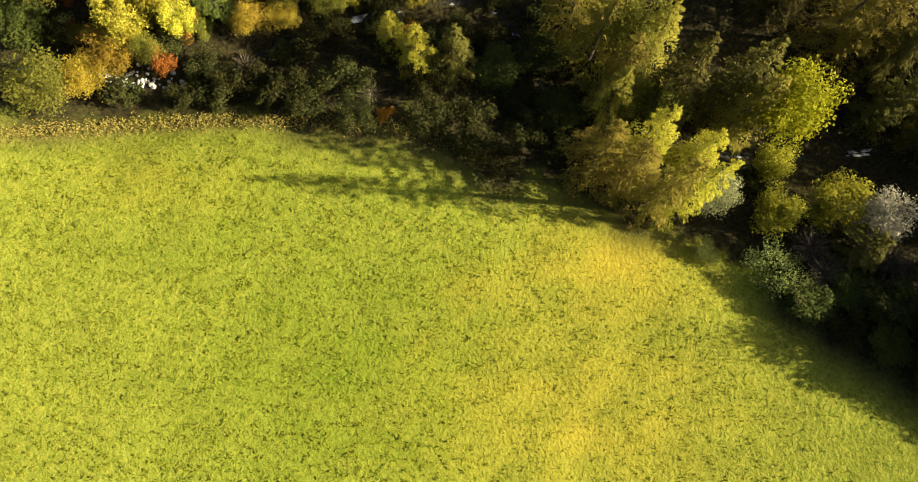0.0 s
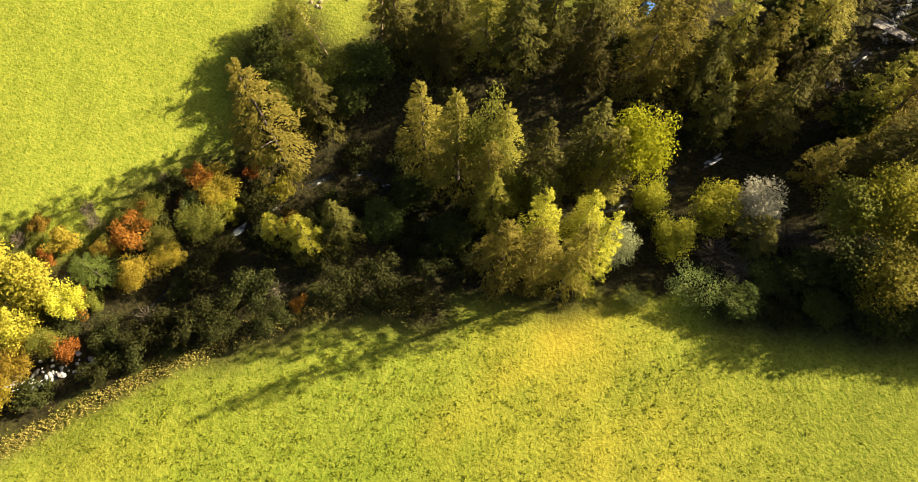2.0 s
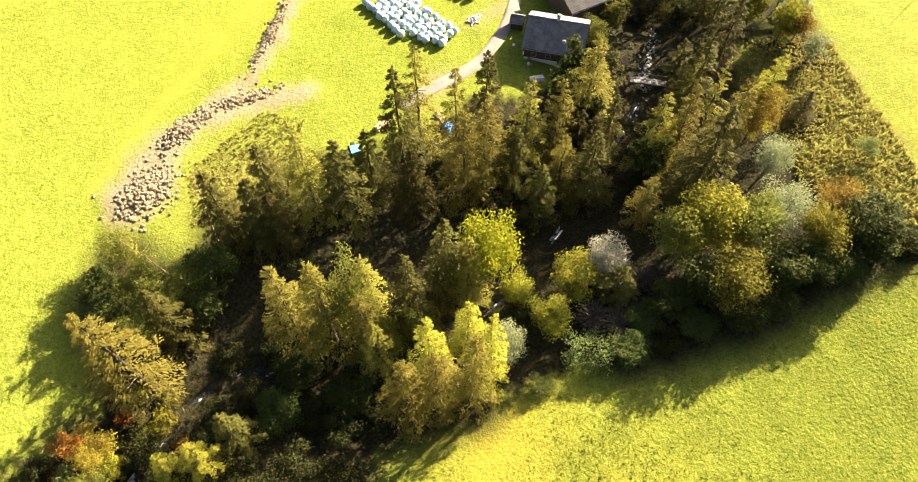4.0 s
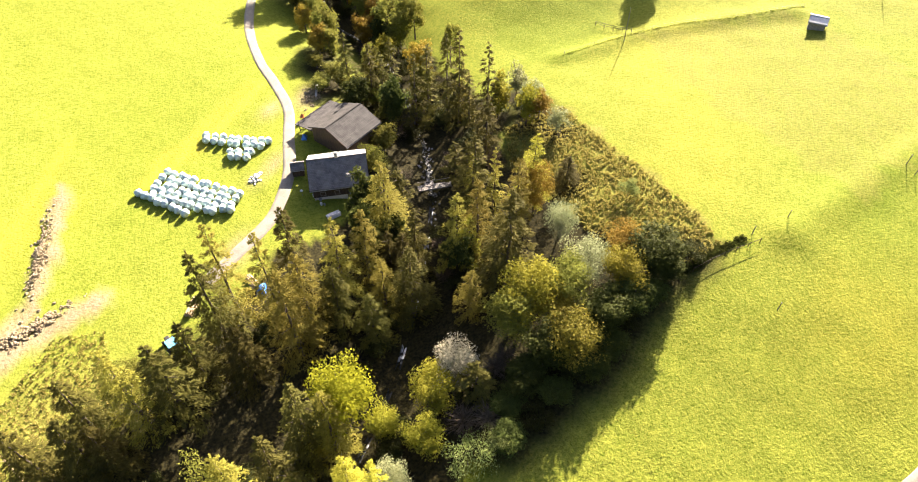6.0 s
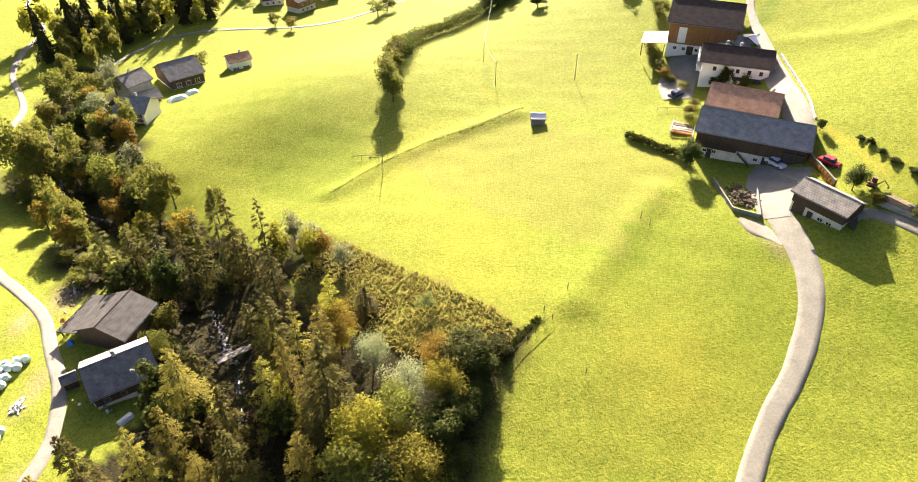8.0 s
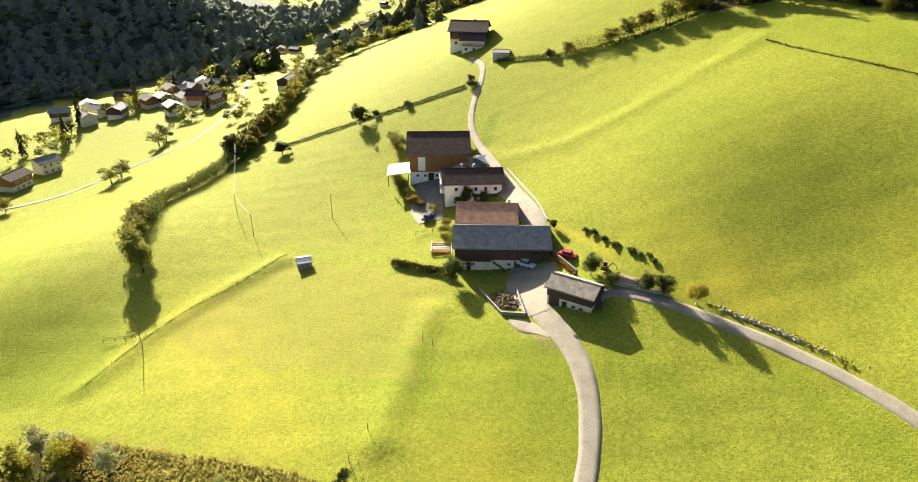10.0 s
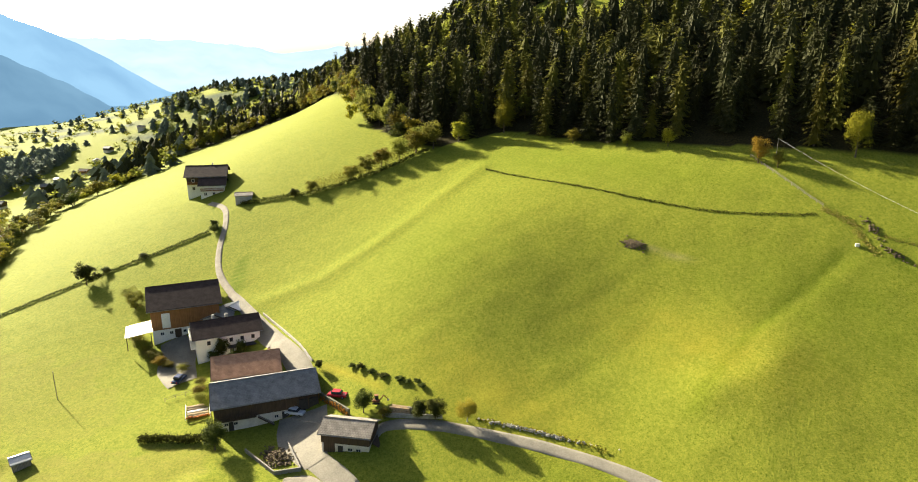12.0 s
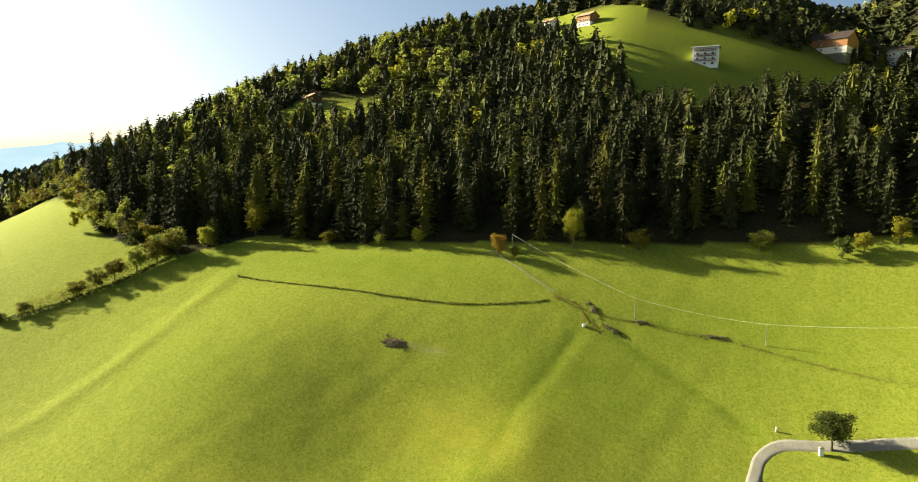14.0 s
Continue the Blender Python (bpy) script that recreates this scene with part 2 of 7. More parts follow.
LEAF = {
    "spruce": leaf_mat("spruce needles", (0.066, 0.06, 0.015), (0.132, 0.118, 0.026), 0.38),
    # darker copy of the spruce: the hillside forest's shade is in its colour
    "wood_spruce": leaf_mat("shade-darkened forest spruce needles", (0.026, 0.027, 0.011), (0.052, 0.052, 0.019), 0.15),
    # spruce paled and greyed: the valley's haze is painted into this colour
    "far_spruce": leaf_mat("haze-paled spruce woods", (0.115, 0.135, 0.110), (0.185, 0.205, 0.155), 0.5),
    "larch": leaf_mat("larch needles", (0.17, 0.148, 0.028), (0.3, 0.258, 0.046), 0.48),
    # larch copied dimmer in the same way, with forest shade in the colour
    "wood_larch": leaf_mat("shade-darkened forest larch needles", (0.075, 0.076, 0.016), (0.15, 0.142, 0.028), 0.35),
    "gold_larch": leaf_mat("golden larch needles", (0.23, 0.205, 0.024), (0.37, 0.33, 0.042), 0.42),
    "maple": leaf_mat("bright yellow leaves", (0.21, 0.24, 0.014), (0.35, 0.37, 0.022), 0.4),
    "gold": leaf_mat("yellow leaves", (0.17, 0.165, 0.018), (0.32, 0.29, 0.03), 0.4),
    "birch": leaf_mat("lemon birch leaves", (0.26, 0.235, 0.028), (0.41, 0.365, 0.045), 0.4),
    "olive": leaf_mat("olive leaves", (0.115, 0.12, 0.022), (0.235, 0.23, 0.04), 0.5),
    "poplar": leaf_mat("poplar leaves", (0.13, 0.132, 0.024), (0.225, 0.215, 0.038), 0.5),
    "willow": leaf_mat("silver willow leaves", (0.17, 0.18, 0.075), (0.31, 0.32, 0.16), 0.35),
    "ash": leaf_mat("pale buff leaves", (0.25, 0.23, 0.15), (0.42, 0.38, 0.27), 0.35),
    "rust": leaf_mat("rust leaves", (0.20, 0.075, 0.015), (0.32, 0.14, 0.025), 0.35),
    "amber": leaf_mat("amber leaves", (0.18, 0.12, 0.018), (0.32, 0.23, 0.03), 0.35),
    "dark_leaf": leaf_mat("deep green leaves", (0.038, 0.048, 0.011), (0.082, 0.095, 0.02), 0.35),
    "autumn": leaf_mat("turning leaves", (0.095, 0.095, 0.014), (0.21, 0.165, 0.022), 0.35),
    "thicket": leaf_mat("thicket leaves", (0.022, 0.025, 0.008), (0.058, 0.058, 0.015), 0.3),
    "bush": leaf_mat("grey green leaves", (0.12, 0.14, 0.04), (0.24, 0.27, 0.085), 0.35),
    "pine": leaf_mat("pine needles", (0.06, 0.075, 0.016), (0.12, 0.135, 0.026), 0.25),
    "bare": leaf_mat("bare twigs", (0.06, 0.045, 0.03), (0.14, 0.11, 0.075), 0.1),
    "grass": leaf_mat("long grass", (0.16, 0.17, 0.025), (0.34, 0.32, 0.05), 0.35),
    "greengrass": leaf_mat("green tufts", (0.10, 0.135, 0.016), (0.20, 0.225, 0.024), 0.35),
    "meadowleaf": leaf_mat("meadow herbs", (0.135, 0.175, 0.016), (0.225, 0.25, 0.025), 0.3),
    "brushgrass": leaf_mat("brown bank grass", (0.155, 0.125, 0.03), (0.36, 0.3, 0.08), 0.35),
}


# ---- the lie of the land ----
# broad hills and hollows: x, y, radius, height
HILLS = [
    (104, -76, 8, -2.2), (139, -84, 7, -1.5), (119, -75, 6, -1.0),
    (262, -350, 70, 25.0), (200, -440, 70, 19.0), (160, -490, 60, 14.0), (160, 26, 15, 2.6),
    (186, 16, 24, 6.0), (142, 20, 20, -3.2), (104, -132, 24, 3.4), (58, -124, 20, -3.6), (28, -120, 14, 1.6), (70, -28, 14, 1.2),
    (0, 20, 70, -19.3), (60, 0, 40, 4.2), (110, -20, 40, -4.3), (140, -45, 40, -4.8),
    (100, -65, 35, -0.0), (45, -60, 40, -10.7), (160, -90, 45, -11.9), (60, 60, 60, -11.8),
    (0, 100, 70, 11.7), (120, 90, 60, -8.3), (190, 60, 60, -16.5), (40, -110, 40, -0.6),
    (100, -110, 45, -5.8), (60, -150, 45, -0.3), (-20, -140, 50, -21.1), (150, -150, 55, -0.6),
    (230, -140, 60, 0.8), (240, -210, 60, 8.9), (0, -200, 60, 6.3), (-80, -60, 80, -2.8),
    (280, 0, 80, -23.0), (130, -190, 50, 0.1),
]
STREAM = [(-140, 62), (-90, 44), (-40, 30), (-14, 38), (4.5, 40), (14, 25), (35, 21), (55, 22), (77, 26), (85, 29),
          (97, 34), (115, 45), (132, 58), (146, 78), (180, 88), (225, 96), (320, 90), (600, 40)]

VALLEY_X, VALLEY_Y = (-3000, 230, 420, 545, 587, 634, 717, 1100, 2000, 4600), (260, 95, 0, -85, -160, -216, -288, -560, -1100, -2600)

CREST_X, CREST_Y = (-100, 20, 105, 201, 262, 300, 380, 480), (-780, -700, -600, -490, -408, -380, -370, -370)


# low banks, steps and sunken tracks across the meadows: height, width, line
BERMS = [(0.42, 3.0, [(124, -169), (127, -147.5), (131, -128), (137, -113), (148, -101)]), (0.8, 3.0, [(103, -53), (90, -41), (76, -29)]),
         (0.8, 2.6, [(123.7, 11.2), (134, -5), (140, -20), (145, -34)]), (-0.3, 1.4, [(21, -162), (26, -149), (32, -138)]),
         (-0.4, 1.3, [(10, -165), (-2, -158), (-12, -152), (-18, -146)]), (0.5, 5.0, [(35, -119), (28, -125), (25, -134)])]


def ramp(u, k):
    return k * np.logaddexp(0, u / k)


def step(a, b, v):
    u = np.clip((v - a) / (b - a), 0, 1)
    return u * u * (3 - 2 * u)


def off_line(x, y, line):
    """How far (x, y) lies from a line of points."""
    best = np.full(np.shape(x), 1e9)
    for (ax, ay), (bx, by) in zip(line, line[1:]):
        dx, dy = bx - ax, by - ay
        u = np.clip(((x - ax) * dx + (y - ay) * dy) / (dx * dx + dy * dy), 0, 1)
        best = np.minimum(best, np.hypot(x - ax - u * dx, y - ay - u * dy))
    return best


def far_slope(x, y):
    """How far out, and how far up the sunny side, a place of the valley lies."""
    a = math.radians(107.0)
    u, v = np.asarray(x, float) - 4, np.asarray(y, float) + 3
    return u * math.sin(a) + v * math.cos(a), u * math.cos(a) - v * math.sin(a)


def ground(x, y):
    """The height of the ground at (x, y), numbers or arrays."""
    x, y = np.asarray(x, float), np.asarray(y, float)
    south = ramp(-y - 85, 20) / 100
    z = 21.49 + 0.0756 * x + -0.0818 * y + 24.87 * south + 16.60 * ramp(-y - 190, 20) / 100
    z = z - 28.07 * ramp(x - 180, 40) / 100 - 22.73 * south * np.tanh(x / 200)
    for hx, hy, r, h in HILLS:
        z = z + h * np.exp(-((x - hx) ** 2 + (y - hy) ** 2) / (2 * r * r))
    for tall, wide, line in BERMS:
        z = z + tall * np.exp(-(off_line(x, y, line) / wide) ** 2)
    # the hillside folds over along its crest
    z = z - 0.75 * ramp(np.interp(x, CREST_X, CREST_Y) - y, 15)
    # the high meadow is tilted down westward, behind the forest, to lie in shade
    turned = 1 - step(-306, -268, y)
    z = z - turned * (0.70 * ramp(32 - x, 8) * (1 - step(120, 260, -x)) - 0.17 * ramp(-285 - y, 10) * (1 - step(-90, 110, x)) * step(-520, -430, y))
    d = off_line(x, y, STREAM)
    z = z - 4.2 * np.exp(-(d / 10) ** 2) - 3.0 * step(20, 60, x) * (1 - step(130, 190, x)) * np.exp(-(d / 24) ** 2)
    # farther off: the valley runs on between its two sides
    away = np.hypot(x - 120, y + 80)
    mid = np.interp(x, VALLEY_X, VALLEY_Y)
    floor = -38 - 0.02 * (x - 500) * (x > 0)
    north = np.minimum(0.25 * ramp(y - mid - 65, 12) + 0.35 * np.minimum(ramp(y - mid - 65, 12), 50), 150) * (1 - 0.92 * step(610, 960, x))
    south = np.minimum(0.40 * ramp(mid - 60 - y, 50), 130 * (1 - 0.75 * step(850, 1250, x)))
    north = north + np.exp(-((x - 690) / 100) ** 2) * np.minimum(0.42 * ramp(y + 185, 6), 110)
    out, over = far_slope(x, y)
    south = south + step(760, 1000, out) * np.minimum(0.25 * ramp(over, 14), 60) * (1 - step(1320, 1700, out)) * (1 - step(230, 420, over))
    k = step(330, 700, away + 0.35 * np.minimum(y + 120, 0) * (x < 300))
    return z * (1 - k) + (floor + north + south) * k


# ---- helpers for meshes ----
def h(x, y):
    """The height of the ground sheet itself at one place."""
    i, j = int(np.clip(np.searchsorted(GX, x) - 1, 0, NX - 2)), int(np.clip(np.searchsorted(GY, y) - 1, 0, NY - 2))
    u, v = (x - GX[i]) / (GX[i + 1] - GX[i]), (y - GY[j]) / (GY[j + 1] - GY[j])
    return float((ZZ[i, j] * (1 - u) + ZZ[i + 1, j] * u) * (1 - v) + (ZZ[i, j + 1] * (1 - u) + ZZ[i + 1, j + 1] * u) * v)


def lay(q):
    return np.array([h(a, b) for a, b in q])


def mesh_of(name, verts, faces, material, smooth=False):
    me = bpy.data.meshes.new(name)
    me.from_pydata([tuple(v) for v in verts], [], [tuple(f) for f in faces])
    me.materials.append(material)
    if smooth:
        me.shade_smooth()
    return me


def leaf_mesh(name, v, material):
    """A mesh of loose three-cornered leaves: v is n x 3 x 3."""
    n = len(v)
    me = bpy.data.meshes.new(name)
    me.vertices.add(3 * n)
    me.vertices.foreach_set("co", np.ascontiguousarray(v, dtype=np.float32).ravel())
    me.loops.add(3 * n)
    me.loops.foreach_set("vertex_index", np.arange(3 * n, dtype=np.int32))
    me.polygons.add(n)
    me.polygons.foreach_set("loop_start", np.arange(0, 3 * n, 3, dtype=np.int32))
    me.update(calc_edges=True)
    me.validate()
    me.materials.append(material)
    return me


def thing(name, m, label, category, group="", kind=""):
    ob = new(name)
    ob.empty_display_size = 0.3
    ob.matrix_basis = m
    return tagged(ob, label, category, group, kind)


def part(name, bm, material, parent=None, label="", m=None):
    """Links a bmesh or a mesh as one object under a thing or a part."""
    if isinstance(bm, bmesh.types.BMesh):
        me = bpy.data.meshes.new(name)
        bm.to_mesh(me)
        bm.free()
        me.materials.append(material)
    else:
        me = bm
    ob = new(name, me)
    if m is not None:
        ob.matrix_basis = m
    ob.parent = parent
    return tagged(ob, label)


def box(bm, cx, cy, cz, sx, sy, sz, bevel=0.0, rz=0.0, ry=0.0, rx=0.0):
    """Adds a box of full size sx, sy, sz with its middle at cx, cy, cz."""
    made = bmesh.ops.create_cube(bm, size=1)["verts"]
    bmesh.ops.scale(bm, vec=(sx, sy, sz), verts=made)
    if bevel:
        edges = list({e for v in made for e in v.link_edges})
        made = bmesh.ops.bevel(bm, geom=edges, offset=bevel, segments=1, affect="EDGES")["verts"]
    bmesh.ops.transform(bm, matrix=pose(cx, cy, cz, rx, ry, rz), verts=made)
    return bm


def rod(bm, a, b, r0, r1=None, sides=6):
    """Adds a tapered round bar from a to b."""
    a, b = Vector(a), Vector(b)
    r1 = r0 if r1 is None else r1
    made = bmesh.ops.create_cone(bm, cap_ends=True, segments=sides, radius1=r0, radius2=max(r1, 0.004), depth=(b - a).length)["verts"]
    turn = (b - a).to_track_quat("Z", "Y").to_matrix().to_4x4()
    bmesh.ops.transform(bm, matrix=Matrix.Translation((a + b) / 2) @ turn, verts=made)
    return bm


def lump(bm, c, r, flat=1.0, jitter=0.15, rng=None, sub=2):
    """Adds an uneven rounded lump."""
    made = bmesh.ops.create_icosphere(bm, subdivisions=sub, radius=1.0)["verts"]
    for v in made:
        n = 1 + jitter * 2 * noise.noise(v.co * 1.7 + Vector(c) * 3.1)
        v.co = Vector((v.co.x * r * n + c[0], v.co.y * r * n + c[1], v.co.z * r * flat * n + c[2]))
    return bm


def B():
    return bmesh.new()


def spread(points, gap):
    """Points along a smooth line through the given ones, about gap apart."""
    p = np.array(points, float)
    pad = np.vstack([2 * p[0] - p[1], p, 2 * p[-1] - p[-2]])
    out = []
    for i in range(len(p) - 1):
        a, b, c, d = pad[i:i + 4]
        n = max(2, int(np.linalg.norm(c - b) / gap))
        for u in np.arange(n) / n:
            out.append(0.5 * (2 * b + (c - a) * u + (2 * a - 5 * b + 4 * c - d) * u * u + (3 * b - a - 3 * c + d) * u ** 3))
    out.append(p[-1])
    return np.array(out)


# ---- where the trees stand: kind, x, y, height, crown radius ----
WEST = [
    ("larch", -3, 45, 21, 4.2), ("birch", -33, 38.5, 12, 3.2), ("birch", -36.5, 35, 10, 2.6), ("birch", -31, 36, 8, 2.0), ("birch", -36, 41.5, 12, 3.2),
    ("rust", -23, 41, 5, 2.6), ("pine", -28, 39, 6, 2.6), ("amber", -26, 41, 4, 1.4), ("amber", -24, 37, 5, 2.4), ("rust", -13, 45, 5, 2),
    ("amber", -12, 43, 4.5, 2.6), ("olive", -15, 40, 5, 3), ("olive", -20, 44, 4, 2.4), ("olive", -20, 40, 4.5, 2.2), ("amber", -20, 38, 4, 2.2),
    ("rust", -21, 43, 4, 2), ("gold_larch", -7, 34, 10, 2), ("gold_larch", -4, 31, 12, 2.2), ("spruce", 0, 31, 12, 2.4), ("rust", -8, 25, 2.6, 1.1),
    ("rust", -34, 32, 5, 2.2), ("amber", -39, 33, 6, 3.5), ("amber", -42, 30, 5, 3.2), ("olive", -46, 28, 7, 4), ("olive", -35, 33, 6, 2),
]
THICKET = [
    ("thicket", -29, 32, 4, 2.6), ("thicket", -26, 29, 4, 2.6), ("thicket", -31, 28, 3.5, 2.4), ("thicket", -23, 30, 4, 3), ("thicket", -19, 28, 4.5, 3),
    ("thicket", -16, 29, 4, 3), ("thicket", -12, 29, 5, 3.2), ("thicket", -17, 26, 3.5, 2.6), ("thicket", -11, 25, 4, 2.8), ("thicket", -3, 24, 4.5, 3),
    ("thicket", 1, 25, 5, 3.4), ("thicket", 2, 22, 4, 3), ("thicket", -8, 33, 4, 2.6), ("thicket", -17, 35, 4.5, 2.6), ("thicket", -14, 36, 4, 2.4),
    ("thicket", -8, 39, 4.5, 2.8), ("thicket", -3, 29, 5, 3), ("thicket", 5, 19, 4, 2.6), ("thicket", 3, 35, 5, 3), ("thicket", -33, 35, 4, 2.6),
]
GROVE_A = [
    ("snag", 15, 54, 14.4, 1.2), ("snag", 8, 53, 12.8, 1), ("olive", 9, 51, 6, 3.6), ("olive", 3, 52, 6, 3.2), ("olive", 2, 55, 5.1, 2.6),
    ("spruce", 20, 49, 13.6, 3.6), ("spruce", 21, 47, 11.9, 3), ("olive", 30, 51, 7.6, 3.6), ("spruce", 30, 44, 16.1, 3.8), ("spruce", 41, 44, 20.4, 3.6),
    ("larch", 45, 44, 21.2, 3.4), ("larch", 47, 39, 19.6, 3.2), ("spruce", 51, 37, 21.2, 3.6), ("larch", 43, 34, 18.7, 3.6), ("larch", 46, 33, 19.6, 3.6),
    ("larch", 54, 32, 18.7, 3.2), ("larch", 59, 30, 17, 3.4), ("larch", 67, 30, 19.6, 4.4), ("spruce", 64, 24, 15.3, 3),
]
GROVE_B = [
    ("spruce", 37, 38, 12.8, 3.4), ("larch", 55, 26, 12.8, 3), ("spruce", 56, 22, 16, 4), ("larch", 56, 13, 10.4, 2.6), ("larch", 66, 18, 16, 3.2),
    ("larch", 67, 15, 16.8, 3.2), ("gold_larch", 66, 16, 11.2, 2.4), ("spruce", 76, 18, 17.6, 4), ("spruce", 61, 9, 20, 4.6), ("larch", 71, 10, 16, 3),
    ("gold_larch", 78, 9, 14.4, 3), ("amber", 76, 8, 11.2, 3), ("willow", 71, 3, 7.2, 3), ("spruce", 82, 4, 6.4, 2.4), ("spruce", 35, 44, 13.6, 3.2),
    ("spruce", 50, 31, 13.6, 3.2), ("spruce", 50, 26, 11.2, 3),
]
GROVE_C = [
    ("maple", 35.0, 23.6, 19.2, 4.6), ("spruce", 30.3, 26.5, 19.2, 3.4), ("larch", 31.5, 23.8, 16.8, 3.4), ("larch", 13.2, 35.8, 20.4, 3.6), ("larch", 16.0, 32.9, 20.4, 3.8),
    ("olive", 18.8, 31.1, 20.4, 3), ("larch", 20.9, 30.4, 18.0, 3), ("spruce", 23.5, 26.3, 20.4, 3.4), ("olive", 23.3, 25.2, 12.0, 2.4), ("larch", 18.2, 28.7, 15.6, 3),
    ("larch", 17.3, 26.0, 14.4, 3), ("gold_larch", 19.9, 19.9, 19.2, 3), ("larch", 15.3, 19.1, 16.8, 3.4), ("larch", 18.2, 17.2, 15.6, 3.4), ("gold_larch", 26.0, 19.2, 14.4, 2.6),
    ("larch", 20.6, 14.0, 20.5, 2.7), ("gold_larch", 23.4, 14.0, 20.5, 2.5), ("willow", 28, 15, 9, 2.8), ("olive", 19.5, 26.3, 10.8, 2.8),
]
GROVE_D = [
    ("gold", 36, 19, 6.8, 2.6), ("gold", 41, 14, 8.7, 3.6), ("gold", 35, 13, 6.2, 3), ("ash", 45, 12, 8.7, 3.6), ("bare", 46, 7, 3.1, 2.6),
    ("bare", 48, 6, 2.9, 2.6), ("dark_leaf", 45, 3, 4.3, 3.2), ("dark_leaf", 41, 4, 3.1, 2.6), ("bush", 33, 7, 4.1, 3.3), ("bush", 36, 4, 3.1, 2.4),
    ("bush", 27, 9, 2.2, 1.8), ("bare", 38, 9, 3.1, 3), ("bare", 39, 6, 2.5, 3), ("gold", 55.8, 4.8, 11.3, 4.8), ("olive", 52.2, 6.7, 9.8, 4.2),
    ("willow", 63.0, -2.0, 8.9, 4), ("olive", 59.0, -0.0, 9.8, 4), ("gold", 62.1, -6.8, 8.9, 3.6), ("dark_leaf", 66.3, -10.7, 7.5, 4.2), ("autumn", 50.4, -2.0, 8.9, 4.4),
]
GROVE_E = [
    ("dark_leaf", 49.0, 1.0, 7.3, 3.6), ("dark_leaf", 55.8, -5.9, 7.3, 3.6), ("dark_leaf", 48.4, -4.9, 4.7, 2.8), ("dark_leaf", 59.0, -8.9, 5.8, 3), ("gold", 55.8, 1.0, 7.5, 3.2),
    ("amber", 67.6, -6.9, 7.0, 3.4), ("bush", 80, -6, 4, 2), ("willow", 96, 8, 6, 2.2), ("willow", 103, 14, 8, 2.8), ("willow", 108, 18, 8, 2.6),
    ("amber", 100, 12, 7, 2.4), ("gold", 101, 20, 11, 2.8), ("gold", 99, 14, 9, 2.4), ("spruce", 104, 31, 20, 3.2), ("spruce", 102, 28, 21, 3.2),
    ("spruce", 100, 22, 18, 2.8), ("spruce", 102, 37, 18, 3), ("spruce", 104, 35, 18, 3), ("spruce", 88, 19, 16, 3),
]
GROVE_F = [
    ("poplar", 149, 86, 22, 5.5), ("poplar", 152, 84, 21, 5), ("poplar", 149, 81, 18, 4.5), ("olive", 162, 80, 14, 3.4), ("olive", 204, 93, 14, 4),
    ("olive", 195, 94, 14, 4), ("willow", 203, 81, 14, 4), ("olive", 195, 84, 14, 4), ("willow", 182, 79, 12, 3.6), ("amber", 168, 73, 12, 3.4),
    ("amber", 163, 66, 11, 3.4), ("willow", 149, 60, 12, 3.2), ("olive", 144, 66, 14, 4), ("olive", 183, 72, 8, 3), ("olive", 153, 77, 12, 3.6),
    ("olive", 187, 84, 12, 3.6), ("poplar", 178, 90, 14, 3.6),
]
GROVE_G = [
    ("amber", 119, 66, 9, 3), ("olive", 113, 64, 4, 2.4), ("amber", 133, 61, 10, 3), ("gold", 124, 52, 11, 3), ("spruce", 108, 54, 14, 3),
    ("spruce", 106, 48, 15, 3), ("spruce", 110, 45, 16, 3), ("olive", 136, 57, 12, 3.4), ("amber", 140, 61, 11, 3), ("olive", 109, 57, 6, 3.2),
    ("olive", 106, 51, 7, 3.2), ("olive", 106, 48, 6, 3), ("olive", 105, 59, 4, 2.8), ("olive", 102, 43, 6, 3), ("spruce", 79, 20, 15, 2.6),
    ("larch", 75, 18, 15, 2.4), ("bare", 85, 17, 6, 2.2), ("olive", 91, 40, 7, 3.2), ("olive", 84, 39, 6, 2.8),
]
CORNER = [
    ("olive", 5, 59.5, 7, 2.8), ("olive", 5.6, 55, 6, 2.8), ("dark_leaf", 0, 53.5, 7, 3), ("olive", 4, 50.5, 8, 3), ("dark_leaf", 1, 57, 6, 2.6), ("spruce", 3.5, 47, 14, 3), ("olive", 0.6, 50, 7, 3),
    ("spruce", 17, 52.5, 15, 3.4), ("spruce", 23, 49.5, 17, 3.4), ("dark_leaf", 12, 50, 7, 3.2), ("larch", 27, 47, 18, 3.2), ("dark_leaf", 8, 47.5, 6, 3),
]
